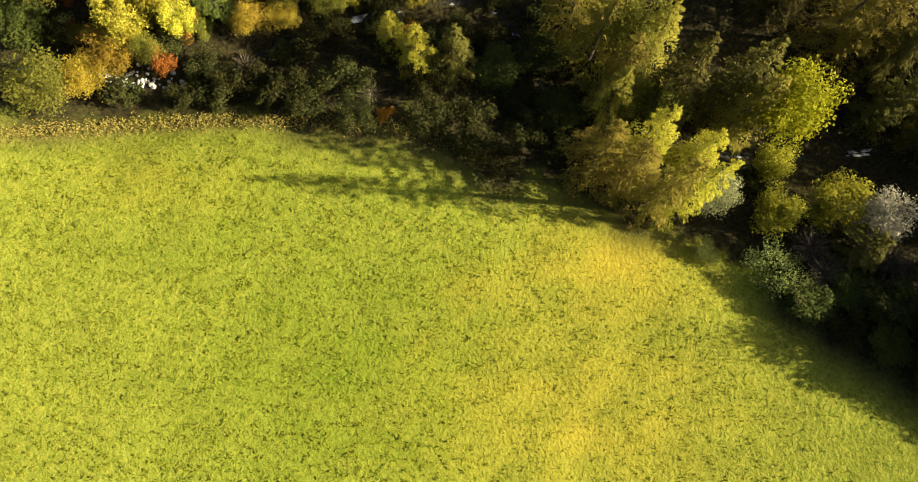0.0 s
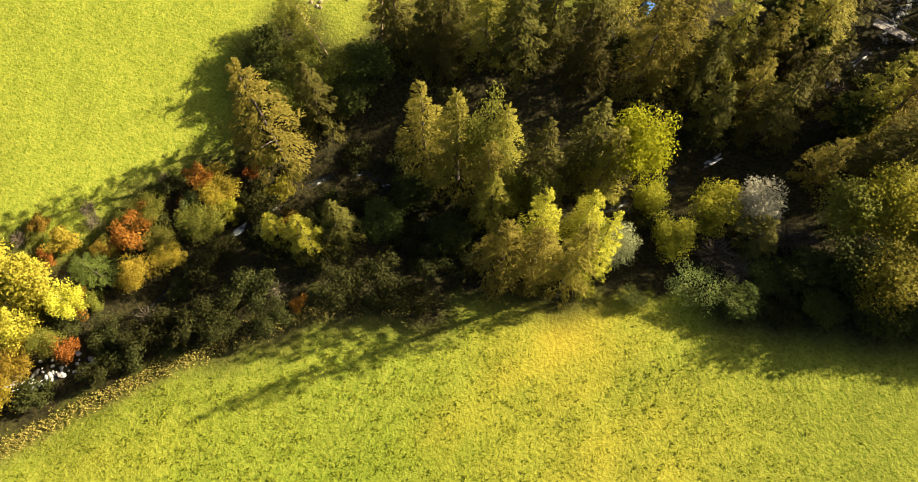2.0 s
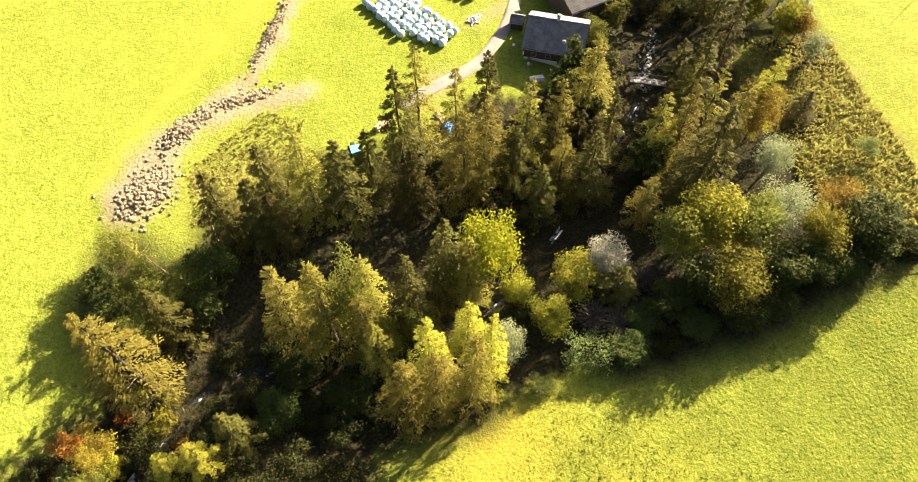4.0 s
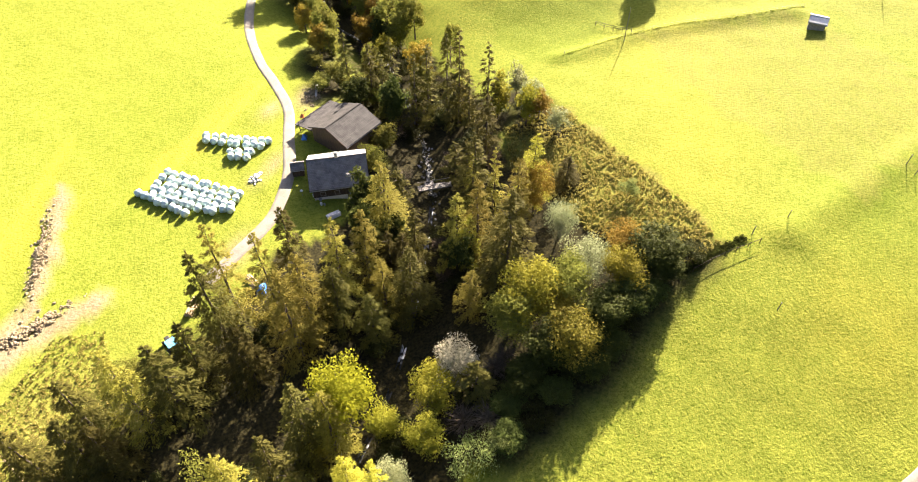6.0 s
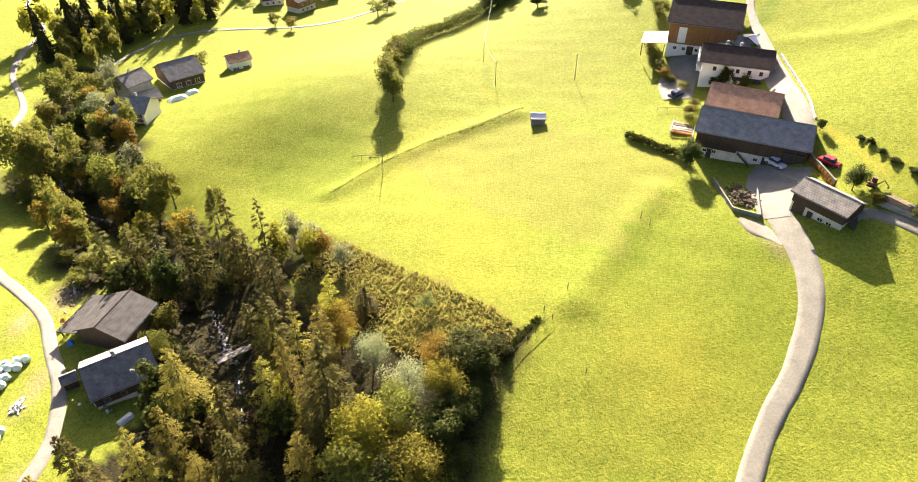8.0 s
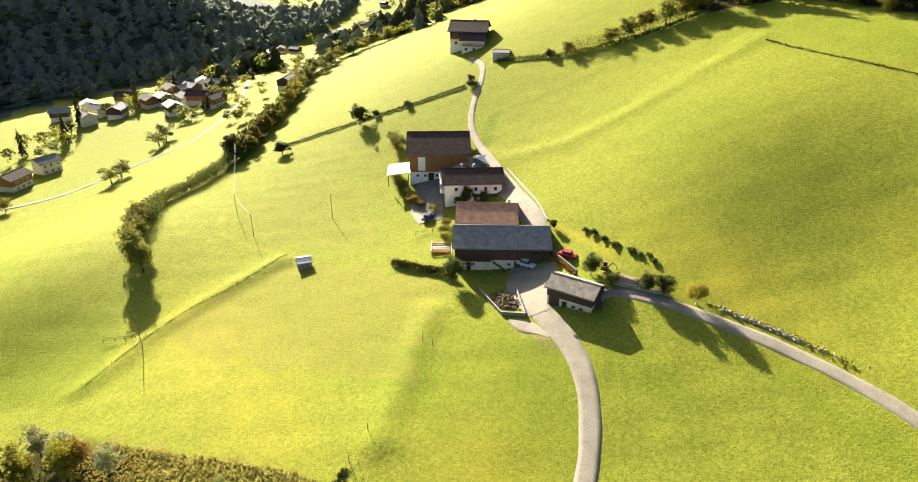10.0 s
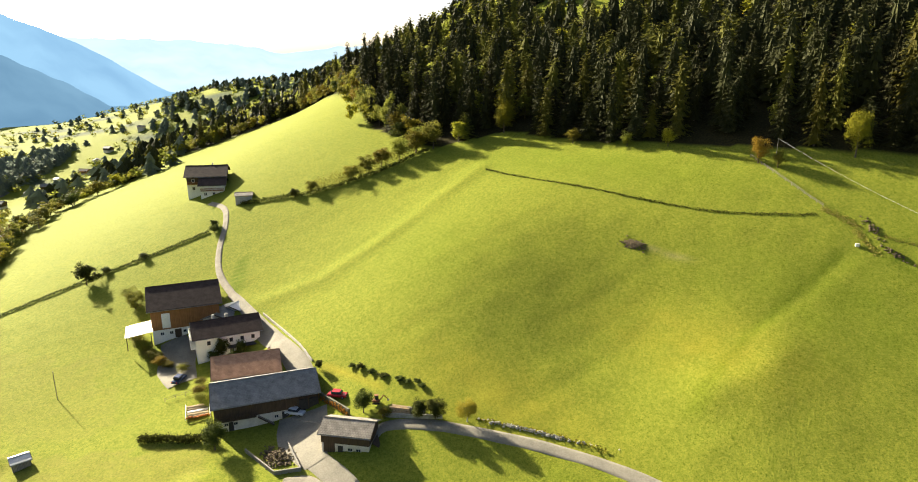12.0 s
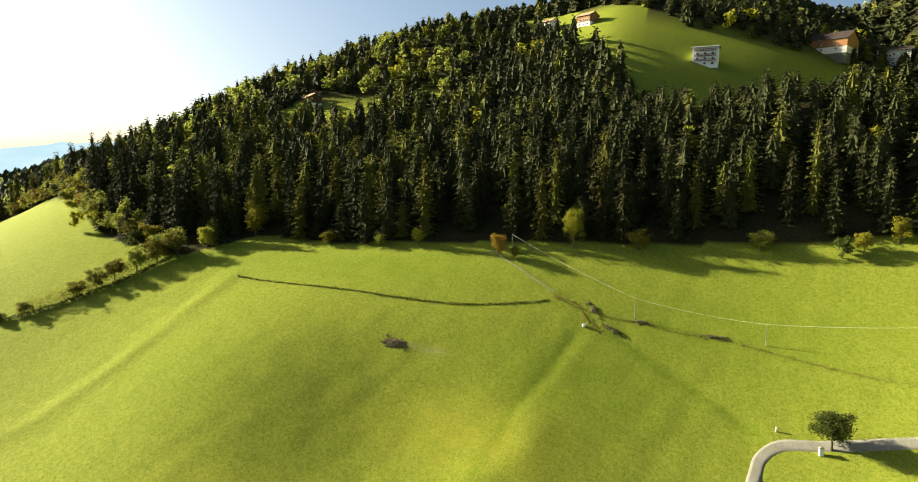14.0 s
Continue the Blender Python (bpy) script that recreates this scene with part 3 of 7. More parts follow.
BORDER = [("dark_leaf", -48.9, 36, 6, 3.4), ("dark_leaf", -52, 40, 7, 3.6), ("olive", -46, 39.5, 6, 3), ("thicket", 8, 23.5, 3.4, 2.8), ("dark_leaf", 12, 26, 6, 3.2), ("thicket", 7, 28, 3.6, 2.8), ("thicket", 13, 21.5, 3, 2.6), ("dark_leaf", 5, 31, 5, 3), ("dark_leaf", 10, 33, 6, 3.2), ("thicket", 15.5, 24, 3.4, 2.8), ("dark_leaf", 37, 3, 3.2, 2.4), ("thicket", 40.5, 0.5, 3, 2.6), ("dark_leaf", 44, -1.5, 3.4, 2.6), ("thicket", 47.5, -4, 3, 2.6), ("dark_leaf", 52, -6.5, 4, 3), ("thicket", 56.5, -8.5, 3.2, 2.6), ("dark_leaf", 61, -10.5, 4, 3), ("dark_leaf", 65.5, -13, 4, 2.8), ("thicket", 69, -16, 3, 2.4)]

GROVES = WEST + THICKET + GROVE_A + GROVE_B + GROVE_C + GROVE_D + GROVE_E + GROVE_F + GROVE_G + CORNER + BORDER
FOREST = [(152, -178), (131, -193), (100, -188), (55, -190), (26, -193), (-9, -196), (-57, -198), (-220, -215), (-220, -312),
          (-88, -284), (-34, -280), (-3, -292), (12, -314), (100, -462), (200, -560), (420, -620), (640, -560), (640, -330), (515, -232), (470, -262),
          (391, -318), (300, -262), (192, -187)]
HIGH_FOREST = [(106, -482), (56, -468), (-16, -414), (-160, -430), (-260, -620), (240, -760), (330, -640)]
CLEARINGS = [(184, -311, 15), (166, -309, 13), (150, -312, 9), (186, -327, 15), (168, -324, 12), (152, -325, 8), (126, -339, 11), (300, -520, 20)]


def inside(x, y, poly):
    x, y = np.asarray(x, float), np.asarray(y, float)
    yes = np.zeros(x.shape, bool)
    for (ax, ay), (bx, by) in zip(poly, poly[1:] + poly[:1]):
        yes ^= ((ay > y) != (by > y)) & (x < (bx - ax) * (y - ay) / (by - ay + 1e-12) + ax)
    return yes


DIG = [(9, 66), (12, 67.5), (19, 70), (25, 72), (31, 73), (37, 72.5), (41, 75), (46, 77.5), (53, 81), (60, 85.5)]
DIG_ARM = [(26, 71.5), (33, 69.5), (42, 65.5)]
BANK = [(104, 8), (96, 1), (88, -7), (78, -16.5), (72, -20), (66, -14), (70, -3), (76, 3), (86, 14), (98, 18)]
GULLY = [(-60, 25), (-40, 27), (-8, 27), (4, 22), (14, 17), (24, 11), (36, 4), (50, -4), (62, -9), (69, -13), (73, -2), (79, 6), (90, 17), (104, 22), (118, 34), (128, 46), (118, 52), (106, 44), (98, 40), (86, 37), (80, 34), (72, 36), (64, 42), (56, 45), (46, 46), (36, 46), (26, 50), (16, 55), (8, 56), (-2, 50), (-14, 46), (-34, 40), (-60, 52)]
FIELD_EDGE = [(-60, 21), (-49, 23.5), (-30, 25), (-8, 24), (4, 19.5)]


# ---- the ground: one sheet to the horizon ----
def spaced(lo, hi, gap, edge):
    core = np.arange(lo, hi + gap, gap)
    left, right, g = [], [], gap
    a, b = core[0], core[-1]
    while a > -edge or b < edge:
        g = min(g * 1.13, 260)
        a, b = a - g, b + g
        if a > -edge - 300:
            left.append(a)
        if b < edge + 300:
            right.append(b)
    return np.array(left[::-1] + list(core) + right)


GX, GY = spaced(-75, 250, 1.5, 4600), spaced(-205, 118, 1.5, 4600)
XX, YY = np.meshgrid(GX, GY, indexing="ij")
ZZ = ground(XX, YY)
NX, NY = XX.shape


def wavy(x, y, size, seed):
    """Cheap smooth unevenness between -1 and 1."""
    r = np.random.RandomState(seed)
    z = np.zeros(np.shape(x))
    for _ in range(7):
        a, f, ph = r.uniform(0, 6.28), r.uniform(0.6, 1.8) / size, r.uniform(0, 6.28)
        z = z + np.sin((x * np.cos(a) + y * np.sin(a)) * 6.28 * f + ph)
    return z / 4


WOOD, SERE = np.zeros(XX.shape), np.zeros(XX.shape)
# woodland floor below every crown, its dark colour including painted shade
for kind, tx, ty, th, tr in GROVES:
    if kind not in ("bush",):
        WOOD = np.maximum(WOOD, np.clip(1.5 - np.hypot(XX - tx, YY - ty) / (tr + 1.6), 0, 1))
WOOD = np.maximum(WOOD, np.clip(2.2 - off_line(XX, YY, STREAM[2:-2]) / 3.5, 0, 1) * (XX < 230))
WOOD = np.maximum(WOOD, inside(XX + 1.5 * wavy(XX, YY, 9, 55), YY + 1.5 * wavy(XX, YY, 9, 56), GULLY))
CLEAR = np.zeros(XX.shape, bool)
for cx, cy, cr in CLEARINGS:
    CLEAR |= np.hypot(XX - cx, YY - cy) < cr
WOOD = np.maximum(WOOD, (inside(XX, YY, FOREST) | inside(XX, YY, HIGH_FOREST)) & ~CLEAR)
FARNORTH = (XX > 430) & (YY > np.interp(XX, VALLEY_X, VALLEY_Y) + 85)
EARTHY = np.clip(2.0 - off_line(XX, YY, DIG) / np.maximum(0.75 + 1.7 * np.exp(-((XX - 14) / 9.0) ** 2) + 0.6 * wavy(XX, YY, 9, 3), 0.5), 0, 1)
EARTHY = np.maximum(EARTHY, np.clip(2.2 - off_line(XX, YY, DIG_ARM) / 1.0, 0, 1))
EARTHY = np.maximum(EARTHY, 0.75 * np.exp(-((XX - 82.5) / 3.2) ** 2 - ((YY + 66.3) / 1.6) ** 2))
DRY = np.where(inside(XX + 1.6 * wavy(XX, YY, 8, 51), YY + 1.6 * wavy(XX, YY, 8, 52), BANK), 0.85 + 0.3 * wavy(XX, YY, 5, 53), 0.0)
DRY = np.maximum(DRY, np.clip(1.8 - off_line(XX, YY, FIELD_EDGE) / 0.9, 0, 1))
DRY = np.maximum(DRY, 0.9 * np.exp(-(((XX - 24) / 9) ** 2 + ((YY - 60) / 6) ** 2)))
for sx, sy, ra, rb, k in ((17, 7, 9, 5.5, 0.95), (13, -8, 15, 10, 0.6), (4, 5, 6, 3, 0.45), (22, -22, 10, 7, 0.4), (-34, 17, 10, 3, 0.3), (48, 84, 16, 5, 0.3), (70, -100, 22, 8, 0.35), (40, -130, 20, 9, 0.3), (95, -15, 20, 10, 0.3), (120, -12, 24, 12, 0.35), (62, -40, 12, 10, 0.25)):
    SERE = np.maximum(SERE, k * np.exp(-(((XX - sx) / ra) ** 2 + ((YY - sy) / rb) ** 2)) * (0.75 + 0.35 * wavy(XX, YY, 7, 5)))
LUSH = np.zeros(XX.shape)
for sx, sy, ra, rb, k in ((-12, -3, 17, 15, 0.75), (-26, 12, 14, 8, 0.4), (-8, -9, 2.5, 2, 0.6), (80, -60, 14, 8, 0.5), (70, -55, 16, 8, 0.4), (20, -150, 30, 14, 0.4), (-20, -170, 40, 16, 0.4), (90, -176, 50, 9, 0.5), (155, 20, 26, 14, 0.35), (90, -42, 16, 11, 0.6), (118, -28, 18, 10, 0.3), (64, -74, 10, 5, 0.5), (40, -92, 22, 5, 0.5), (110, -128, 20, 12, 0.3), (45, -128, 20, 14, 0.12), (50, 74, 26, 16, 0.28), (84, 82, 30, 14, 0.25), (170, 30, 24, 12, 0.3)):
    LUSH = np.maximum(LUSH, k * np.exp(-(((XX - sx) / ra) ** 2 + ((YY - sy) / rb) ** 2)) * (0.75 + 0.35 * wavy(XX, YY, 9, 71)))
# wheel tracks and mowing lines
for k, wide, line in ((0.9, 0.9, [(102, 71.2), (91, 71.3), (79.5, 71.4), (71, 73.1), (66, 74.4)]), (0.7, 0.7, [(102, 73.2), (91, 73.3), (80, 73.6), (70, 76)]), (0.5, 0.9, [(70, 92), (53, 87), (43, 84), (31, 79.5), (20, 76.5), (10, 72)]),
                      (0.25, 0.5, [(8.7, 11.6), (4.3, 5.4), (-6.5, -2.5)]), (0.6, 0.5, [(22.7, 6), (19.6, 2.3)]), (0.25, 0.8, [(183, -28), (170, -24), (156, -30), (146, -35)]), (0.5, 0.9, [(109, -89), (100, -90), (92, -90)])):
    SERE = np.maximum(SERE, k * np.exp(-(off_line(XX, YY, line) / wide) ** 2))
for line in ([(172.4, -110.6), (167.3, -105.0), (161.5, -101.0)], [(172.8, -113.0), (166.6, -107.2), (160.0, -102.0)]):
    LUSH = np.maximum(LUSH, 0.9 * np.exp(-(off_line(XX, YY, line) / 0.8) ** 2))
for line in ([(22, -162.4), (28.4, -147), (33, -133.8), (35.5, -120.8), (35.2, -114.4)], [(12.9, -165.1), (3.4, -159.1), (-6.2, -154.1), (-15.8, -148.5), (-19.2, -145.9)]):
    LUSH = np.maximum(LUSH, 0.6 * np.exp(-(off_line(XX, YY, line) / 1.1) ** 2))
KNOLL = [(133, -2.8), (137.1, -18.2), (144.7, -36.4), (123.8, -52.9), (111.6, -61.6), (101.5, -52), (94.3, -45.5), (85.9, -40.4), (107.9, -16.3)]
DRY = np.maximum(DRY, np.where(inside(XX + 2 * wavy(XX, YY, 8, 81), YY + 2 * wavy(XX, YY, 8, 82), KNOLL), 0.50 + 0.18 * wavy(XX, YY, 6, 83), 0.0))
DRY = np.maximum(DRY, np.where(inside(XX + 4 * wavy(XX, YY, 12, 86), YY + 4 * wavy(XX, YY, 12, 87), [(178.6, -30.3), (194, -51.6), (170, -63), (133, -57.4), (147, -39)]), 0.26 + 0.14 * wavy(XX, YY, 7, 89), 0.0))
# deeper green over the knoll's west slope, painting in the shade it has
LUSH = np.maximum(LUSH, np.where(inside(XX + 2 * wavy(XX, YY, 8, 84), YY + 2 * wavy(XX, YY, 8, 85), [(144, 31), (151, 13), (154, 1), (120, 8), (122, 17), (132, 29)]), 0.36, 0.0))
for px, py, ra, rb, k in ((93.7, 64.9, 3.4, 1.6, 0.8), (78.3, 56.4, 4.0, 1.3, 0.8), (73.3, 57.3, 2.4, 1.4, 0.5), (57.1, 51.8, 4.0, 2.0, 0.8), (100, 60, 4.0, 2.4, 0.9), (86.5, -65.4, 3.6, 1.6, 0.5), (59.5, -149.6, 2.6, 0.7, 0.4), (53.8, -149.2, 3.4, 0.8, 0.5)):
    EARTHY = np.maximum(EARTHY, k * np.exp(-((XX - px) / ra) ** 2 - ((YY - py) / rb) ** 2))
NEAR = (np.abs(XX - 90) < 190) & (np.abs(YY + 45) < 190)
ZZ = ZZ + np.where(NEAR, 0.10 * wavy(XX, YY, 11, 1) + 0.05 * wavy(XX, YY, 7, 2), 0)
ZZ = ZZ + EARTHY * (0.3 + 0.25 * wavy(XX, YY, 7, 7)) + DRY * 0.12 * wavy(XX, YY, 7, 8)
ground_mesh = bpy.data.meshes.new("ground")
ground_mesh.from_pydata(np.stack([XX, YY, ZZ], -1).reshape(-1, 3).tolist(), [],
                        [(i * NY + j, (i + 1) * NY + j, (i + 1) * NY + j + 1, i * NY + j + 1) for i in range(NX - 1) for j in range(NY - 1)])
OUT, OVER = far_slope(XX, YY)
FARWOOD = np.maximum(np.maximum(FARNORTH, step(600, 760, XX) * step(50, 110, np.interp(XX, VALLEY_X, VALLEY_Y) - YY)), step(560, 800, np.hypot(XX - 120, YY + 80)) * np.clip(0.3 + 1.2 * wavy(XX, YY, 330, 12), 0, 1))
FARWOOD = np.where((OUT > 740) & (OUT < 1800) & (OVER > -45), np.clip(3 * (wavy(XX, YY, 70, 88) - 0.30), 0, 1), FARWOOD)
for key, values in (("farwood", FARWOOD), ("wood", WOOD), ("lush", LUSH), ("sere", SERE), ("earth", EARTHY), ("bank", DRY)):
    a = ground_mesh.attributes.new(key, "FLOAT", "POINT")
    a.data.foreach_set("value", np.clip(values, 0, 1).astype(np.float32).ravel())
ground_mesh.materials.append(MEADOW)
ground_mesh.shade_smooth()
tagged(new("ground", ground_mesh), "sunlit green and yellow alpine meadow ground", "ground", kind="structure")


def ribbon(name, line, width, material, label, lift=0.09, crown=0.02, gap=1.2, category="road", soft_ends=False):
    """A strip laid over the ground along a line, with a low edge on both sides. Widths may vary along it."""
    p = spread(line, gap)
    d = np.gradient(p, axis=0)
    d /= np.linalg.norm(d, axis=1)[:, None]
    side = np.stack([-d[:, 1], d[:, 0]], 1)
    w = np.interp(np.linspace(0, 1, len(p)), np.linspace(0, 1, len(np.atleast_1d(width))), np.atleast_1d(width))
    w = w * (1 + 0.03 * np.sin(np.arange(len(p)) * 0.31) + 0.02 * np.sin(np.arange(len(p)) * 0.83))
    if soft_ends:
        w = w * np.sqrt(np.clip(np.minimum(np.arange(len(p)) + 0.3, len(p) - 0.7 - np.arange(len(p))) / 3.0, 0.02, 1))
    rows = []
    cols = ((-0.56, -0.3), (-0.5, -0.02), (-0.25, crown * 0.7), (0, crown), (0.25, crown * 0.7), (0.5, -0.02), (0.56, -0.3))
    for k, dz in cols:
        q = p + side * (w * k)[:, None]
        z = lay(q)
        z = np.convolve(np.pad(z, 2, "edge"), [0.1, 0.2, 0.4, 0.2, 0.1], "valid")
        rows.append(np.c_[q, np.maximum(z, lay(q) - 0.04) + lift + dz])
    n = len(cols)
    v = np.stack(rows, 1).reshape(-1, 3)
    f = [(i * n + j, i * n + j + 1, (i + 1) * n + j + 1, (i + 1) * n + j) for i in range(len(p) - 1) for j in range(n - 1)]
    ob = new(name, mesh_of(name, v, f, material, True))
    return tagged(ob, label, category, kind="structure")


ribbon("road", [(-90, -45), (-45, -34), (-14, -30), (8, -30.5), (24, -33), (36, -37.5), (45.4, -44.8), (49.6, -48.2), (53.5, -51.9), (57.5, -56.2), (61.8, -60.0), (66.6, -63.6), (71.6, -66.4), (77.2, -68.4), (83.8, -69.4), (90.8, -70.1)], (2.7, 2.7, 2.7, 2.8, 2.9, 3.2, 4.6), ASPHALT, "narrow pale asphalt farm road across the meadow")
ribbon("road", [(84, -78), (83.9, -82.6), (77, -87.2), (70.8, -89.9), (58.7, -94.3), (47.8, -97), (39.1, -98), (25.8, -98.5), (8, -103), (-6, -115), (-13, -126), (-17, -136), (-18.8, -141), (-23, -144.2), (-30, -145), (-47, -146.2), (-80, -149), (-140, -160)], (2.4, 2.4), ASPHALT, "pale farm road winding up the hillside round a bend")
ribbon("yard", [(88.6, -69.6), (90.8, -70.1), (95.6, -72.1), (99.2, -74.6), (103.6, -78.5)], (4.6, 6.2, 8.4, 9.4, 10.0), ASPHALT, "grey asphalt yard before the barns", lift=0.11, category="yard")
ribbon("yard", [(90.6, -63.4), (88.0, -64.6), (85.2, -65.8), (82.0, -66.6)], (2.2, 3.4, 3.0, 1.6), GRAVEL, "pale gravel lay-by beside the farm road", lift=0.06, category="lay-by", soft_ends=True)
ribbon("yard", [(106.5, -82.5), (112, -85.6), (120, -88.6), (131.4, -91.6), (146, -95.8), (156, -98.6), (161, -99.8)], (4.4, 4.8, 4.4, 3.2, 2.2), ASPHALT, "pale asphalt lane behind the farmhouses", lift=0.16, category="yard")
ribbon("yard", [(138, -71), (146, -74), (152, -78), (158, -80)], (6.0, 8.0, 8.0, 6.0), ASPHALT, "pale paved forecourt of the farmhouse", lift=0.16, category="yard")
ribbon("road", [(160, -99.6), (171.3, -103.2), (179.3, -107.4), (187.6, -113.7), (196.3, -121.5), (206.4, -127.8), (217.4, -129)], 1.9, GRAVEL, "pale gravel lane climbing to the upper farmhouse")
ribbon("road", [(50, 53), (56.3, 51.7), (66, 50.2), (76.5, 52.5), (86, 57.2), (95.3, 62), (103, 69), (109.4, 75.7), (120, 84), (132.3, 90.7), (142, 94.5), (151.6, 97.2), (170, 99.5), (188.7, 101.7), (208.4, 111.6), (227.7, 115.8), (252.7, 118.6), (273.7, 132.5), (295, 140)], (2.2, 2.1, 1.8, 1.5, 1.4), GRAVEL, "pale gravel valley lane past the hut")
ribbon("road", [(212, 101), (225, 95), (235.6, 90.7), (248.8, 83.8), (265.3, 68.2), (270.6, 51.3), (272.5, 18.6), (288, -11.1), (302, -40), (340, -66), (420, -92), (560, -140)], 1.9, YARD, "narrow valley road between the meadows", gap=4)
ribbon("road", [(525, 50), (536, 0), (542, -32), (578, -82), (624, -138), (705, -212)], 4.0, YARD, "valley road along the foot of the wooded slope", gap=6, lift=0.3)
ribbon("stream", STREAM[1:-2], 0.8, WATER, "small rushing mountain stream with white water", lift=0.02, crown=-0.03, gap=1.0, category="stream")


# ---- trees ----
def unit(v):
    return v / np.maximum(np.linalg.norm(v, axis=-1, keepdims=True), 1e-9)


def kites(c, along, nrm, a, b):
    """Pointed leaves: centre, axis, normal, half length, half width (arrays)."""
    along = unit(along)
    wide = unit(np.cross(nrm, along))
    a, b = a[:, None], b[:, None]
    return np.stack([c - along * a * 0.7 - wide * b, c - along * a * 0.5 + wide * b, c + along * a], 1)


def conifer_leaves(rng, tall, rad, branches, sprays, size, droop=0.35, start=0.1, thin=0.0, power=0.85, hang=0.0, wide=(0.26, 0.42), wild=0.26):
    out = []
    for i in range(branches):
        u = start + (0.985 - start) * (i + rng.uniform(0, 1)) / branches
        az = i * 2.399 + rng.uniform(-0.5, 0.5)
        length = rad * ((1 - u) / (1 - start)) ** power * rng.uniform(0.65, 1.12) + 0.12
        if rng.uniform() < thin:
            continue
        n = max(3, int(sprays * (0.35 + 0.65 * length / rad)))
        f = np.sqrt(rng.uniform(0.02, 1, n))
        lift = 0.55 * u - droop
        d = np.array([math.cos(az), math.sin(az), 0.0])
        c = d * (length * f)[:, None]
        c[:, 2] = u * tall + lift * length * f - 0.12 * length * f ** 2
        swing = rng.choice([-1, 1], n) * rng.uniform(0.2, 1.1, n) * (1.1 - 0.6 * f)
        ax = np.stack([np.cos(az + swing), np.sin(az + swing), lift - 0.25 - hang + rng.uniform(-0.25, 0.2, n)], 1)
        c = c + np.stack([-np.sin(az) * np.ones(n), np.cos(az) * np.ones(n), np.zeros(n)], 1) * (rng.normal(0, 0.11, n) * length)[:, None]
        c[:, 2] += rng.normal(0, 0.12, n)
        nr = d * 0.85 + np.stack([rng.normal(0, wild, n), rng.normal(0, wild, n), np.full(n, 0.7 - 0.5 * hang)], 1)
        s = size * rng.uniform(0.6, 1.25, n) * (0.7 + 0.3 * length / rad)
        out.append(kites(c, ax, nr, s, s * rng.uniform(*wide, n)))
    top = np.array([[0, 0, tall * 0.985]])
    out.append(kites(top, np.array([[0.05, 0, 1.0]]), np.array([[1.0, 0.2, 0]]), np.array([min(size * 1.1, 0.6)]), np.array([min(size * 0.25, 0.14)])))
    return np.concatenate(out)


def tiers(rng, tall, rad, count, points, start=0.05, power=0.85, ragged=0.25):
    """The dense inside of a conifer: drooping, ragged skirts of boughs one above the other."""
    out = []
    for k in range(count):
        u = start + (0.97 - start) * (k + rng.uniform(-0.25, 0.25)) / count
        u = max(u, start)
        r = rad * ((1 - u) / (1 - start)) ** power * rng.uniform(0.86, 1.1) + 0.15
        top = np.array([rng.normal(0, 0.05), rng.normal(0, 0.05), min(tall, tall * (u + 2.1 / count))])
        a = (np.arange(2 * points) + rng.uniform(-0.35, 0.35, 2 * points)) * math.pi / points + rng.uniform(0, 6.28)
        far = np.where(np.arange(2 * points) % 2 == 0, rng.uniform(1 - ragged, 1 + ragged, 2 * points), rng.uniform(0.5, 0.72, 2 * points)) * r
        low = tall * u - 0.34 * (far - 0.55 * r) + rng.normal(0, 0.06, 2 * points) * r
        ring = np.stack([np.cos(a) * far, np.sin(a) * far, low], 1)
        out.append(np.stack([np.broadcast_to(top, ring.shape), ring, np.roll(ring, -1, 0)], 1))
    return np.concatenate(out)


def leafy_leaves(rng, tall, rad, lumps, leaves, size, low=0.28, spiky=0.0):
    """A lobed broadleaf crown: a few main limbs, each with clumps of leaves round its end."""
    out = []
    mid, half = tall * (1 + low) / 2, tall * (1 - low) / 2
    count = max(5, lumps // 4)
    mains = []
    for i in range(count):
        up = -0.92 + 1.87 * (i + rng.uniform(0.1, 0.9)) / count
        flat = math.sqrt(max(0.05, 1 - min(up * up, 1)))
        az = i * 2.4 + rng.uniform(-0.5, 0.5)
        mains.append(np.array([math.cos(az) * flat, math.sin(az) * flat, min(up, 0.95)]) * rng.uniform(0.44, 0.66))
    for i in range(lumps):
        d = mains[i % count] * (0.4 if i % 6 == 5 else 1.0) + rng.normal(0, 0.14, 3)
        c = np.array([d[0] * rad, d[1] * rad, mid + d[2] * half])
        r = rad * rng.uniform(0.25, 0.42)
        n = int(leaves * rng.uniform(0.7, 1.3))
        q = unit(rng.normal(0, 1, (n, 3)))
        q[:, 2] = np.where(rng.uniform(0, 1, n) < 0.6, np.abs(q[:, 2]), q[:, 2])
        p = c + q * (r * rng.uniform(0.2, 1.3, n) ** 0.6)[:, None] * np.array([1, 1, min(1.2, half / rad)])
        ax = unit(rng.normal(0, 1, (n, 3))) + np.array([0, 0, spiky * 2]) + q * spiky
        nr = q + rng.normal(0, 0.28, (n, 3)) + np.array([0, 0, 0.3])
        s = size * rng.uniform(0.55, 1.3, n)
        out.append(kites(p, ax, nr, s, s * rng.uniform(0.5, 0.8, n) * (1 - 0.5 * spiky)))
    return np.concatenate(out)


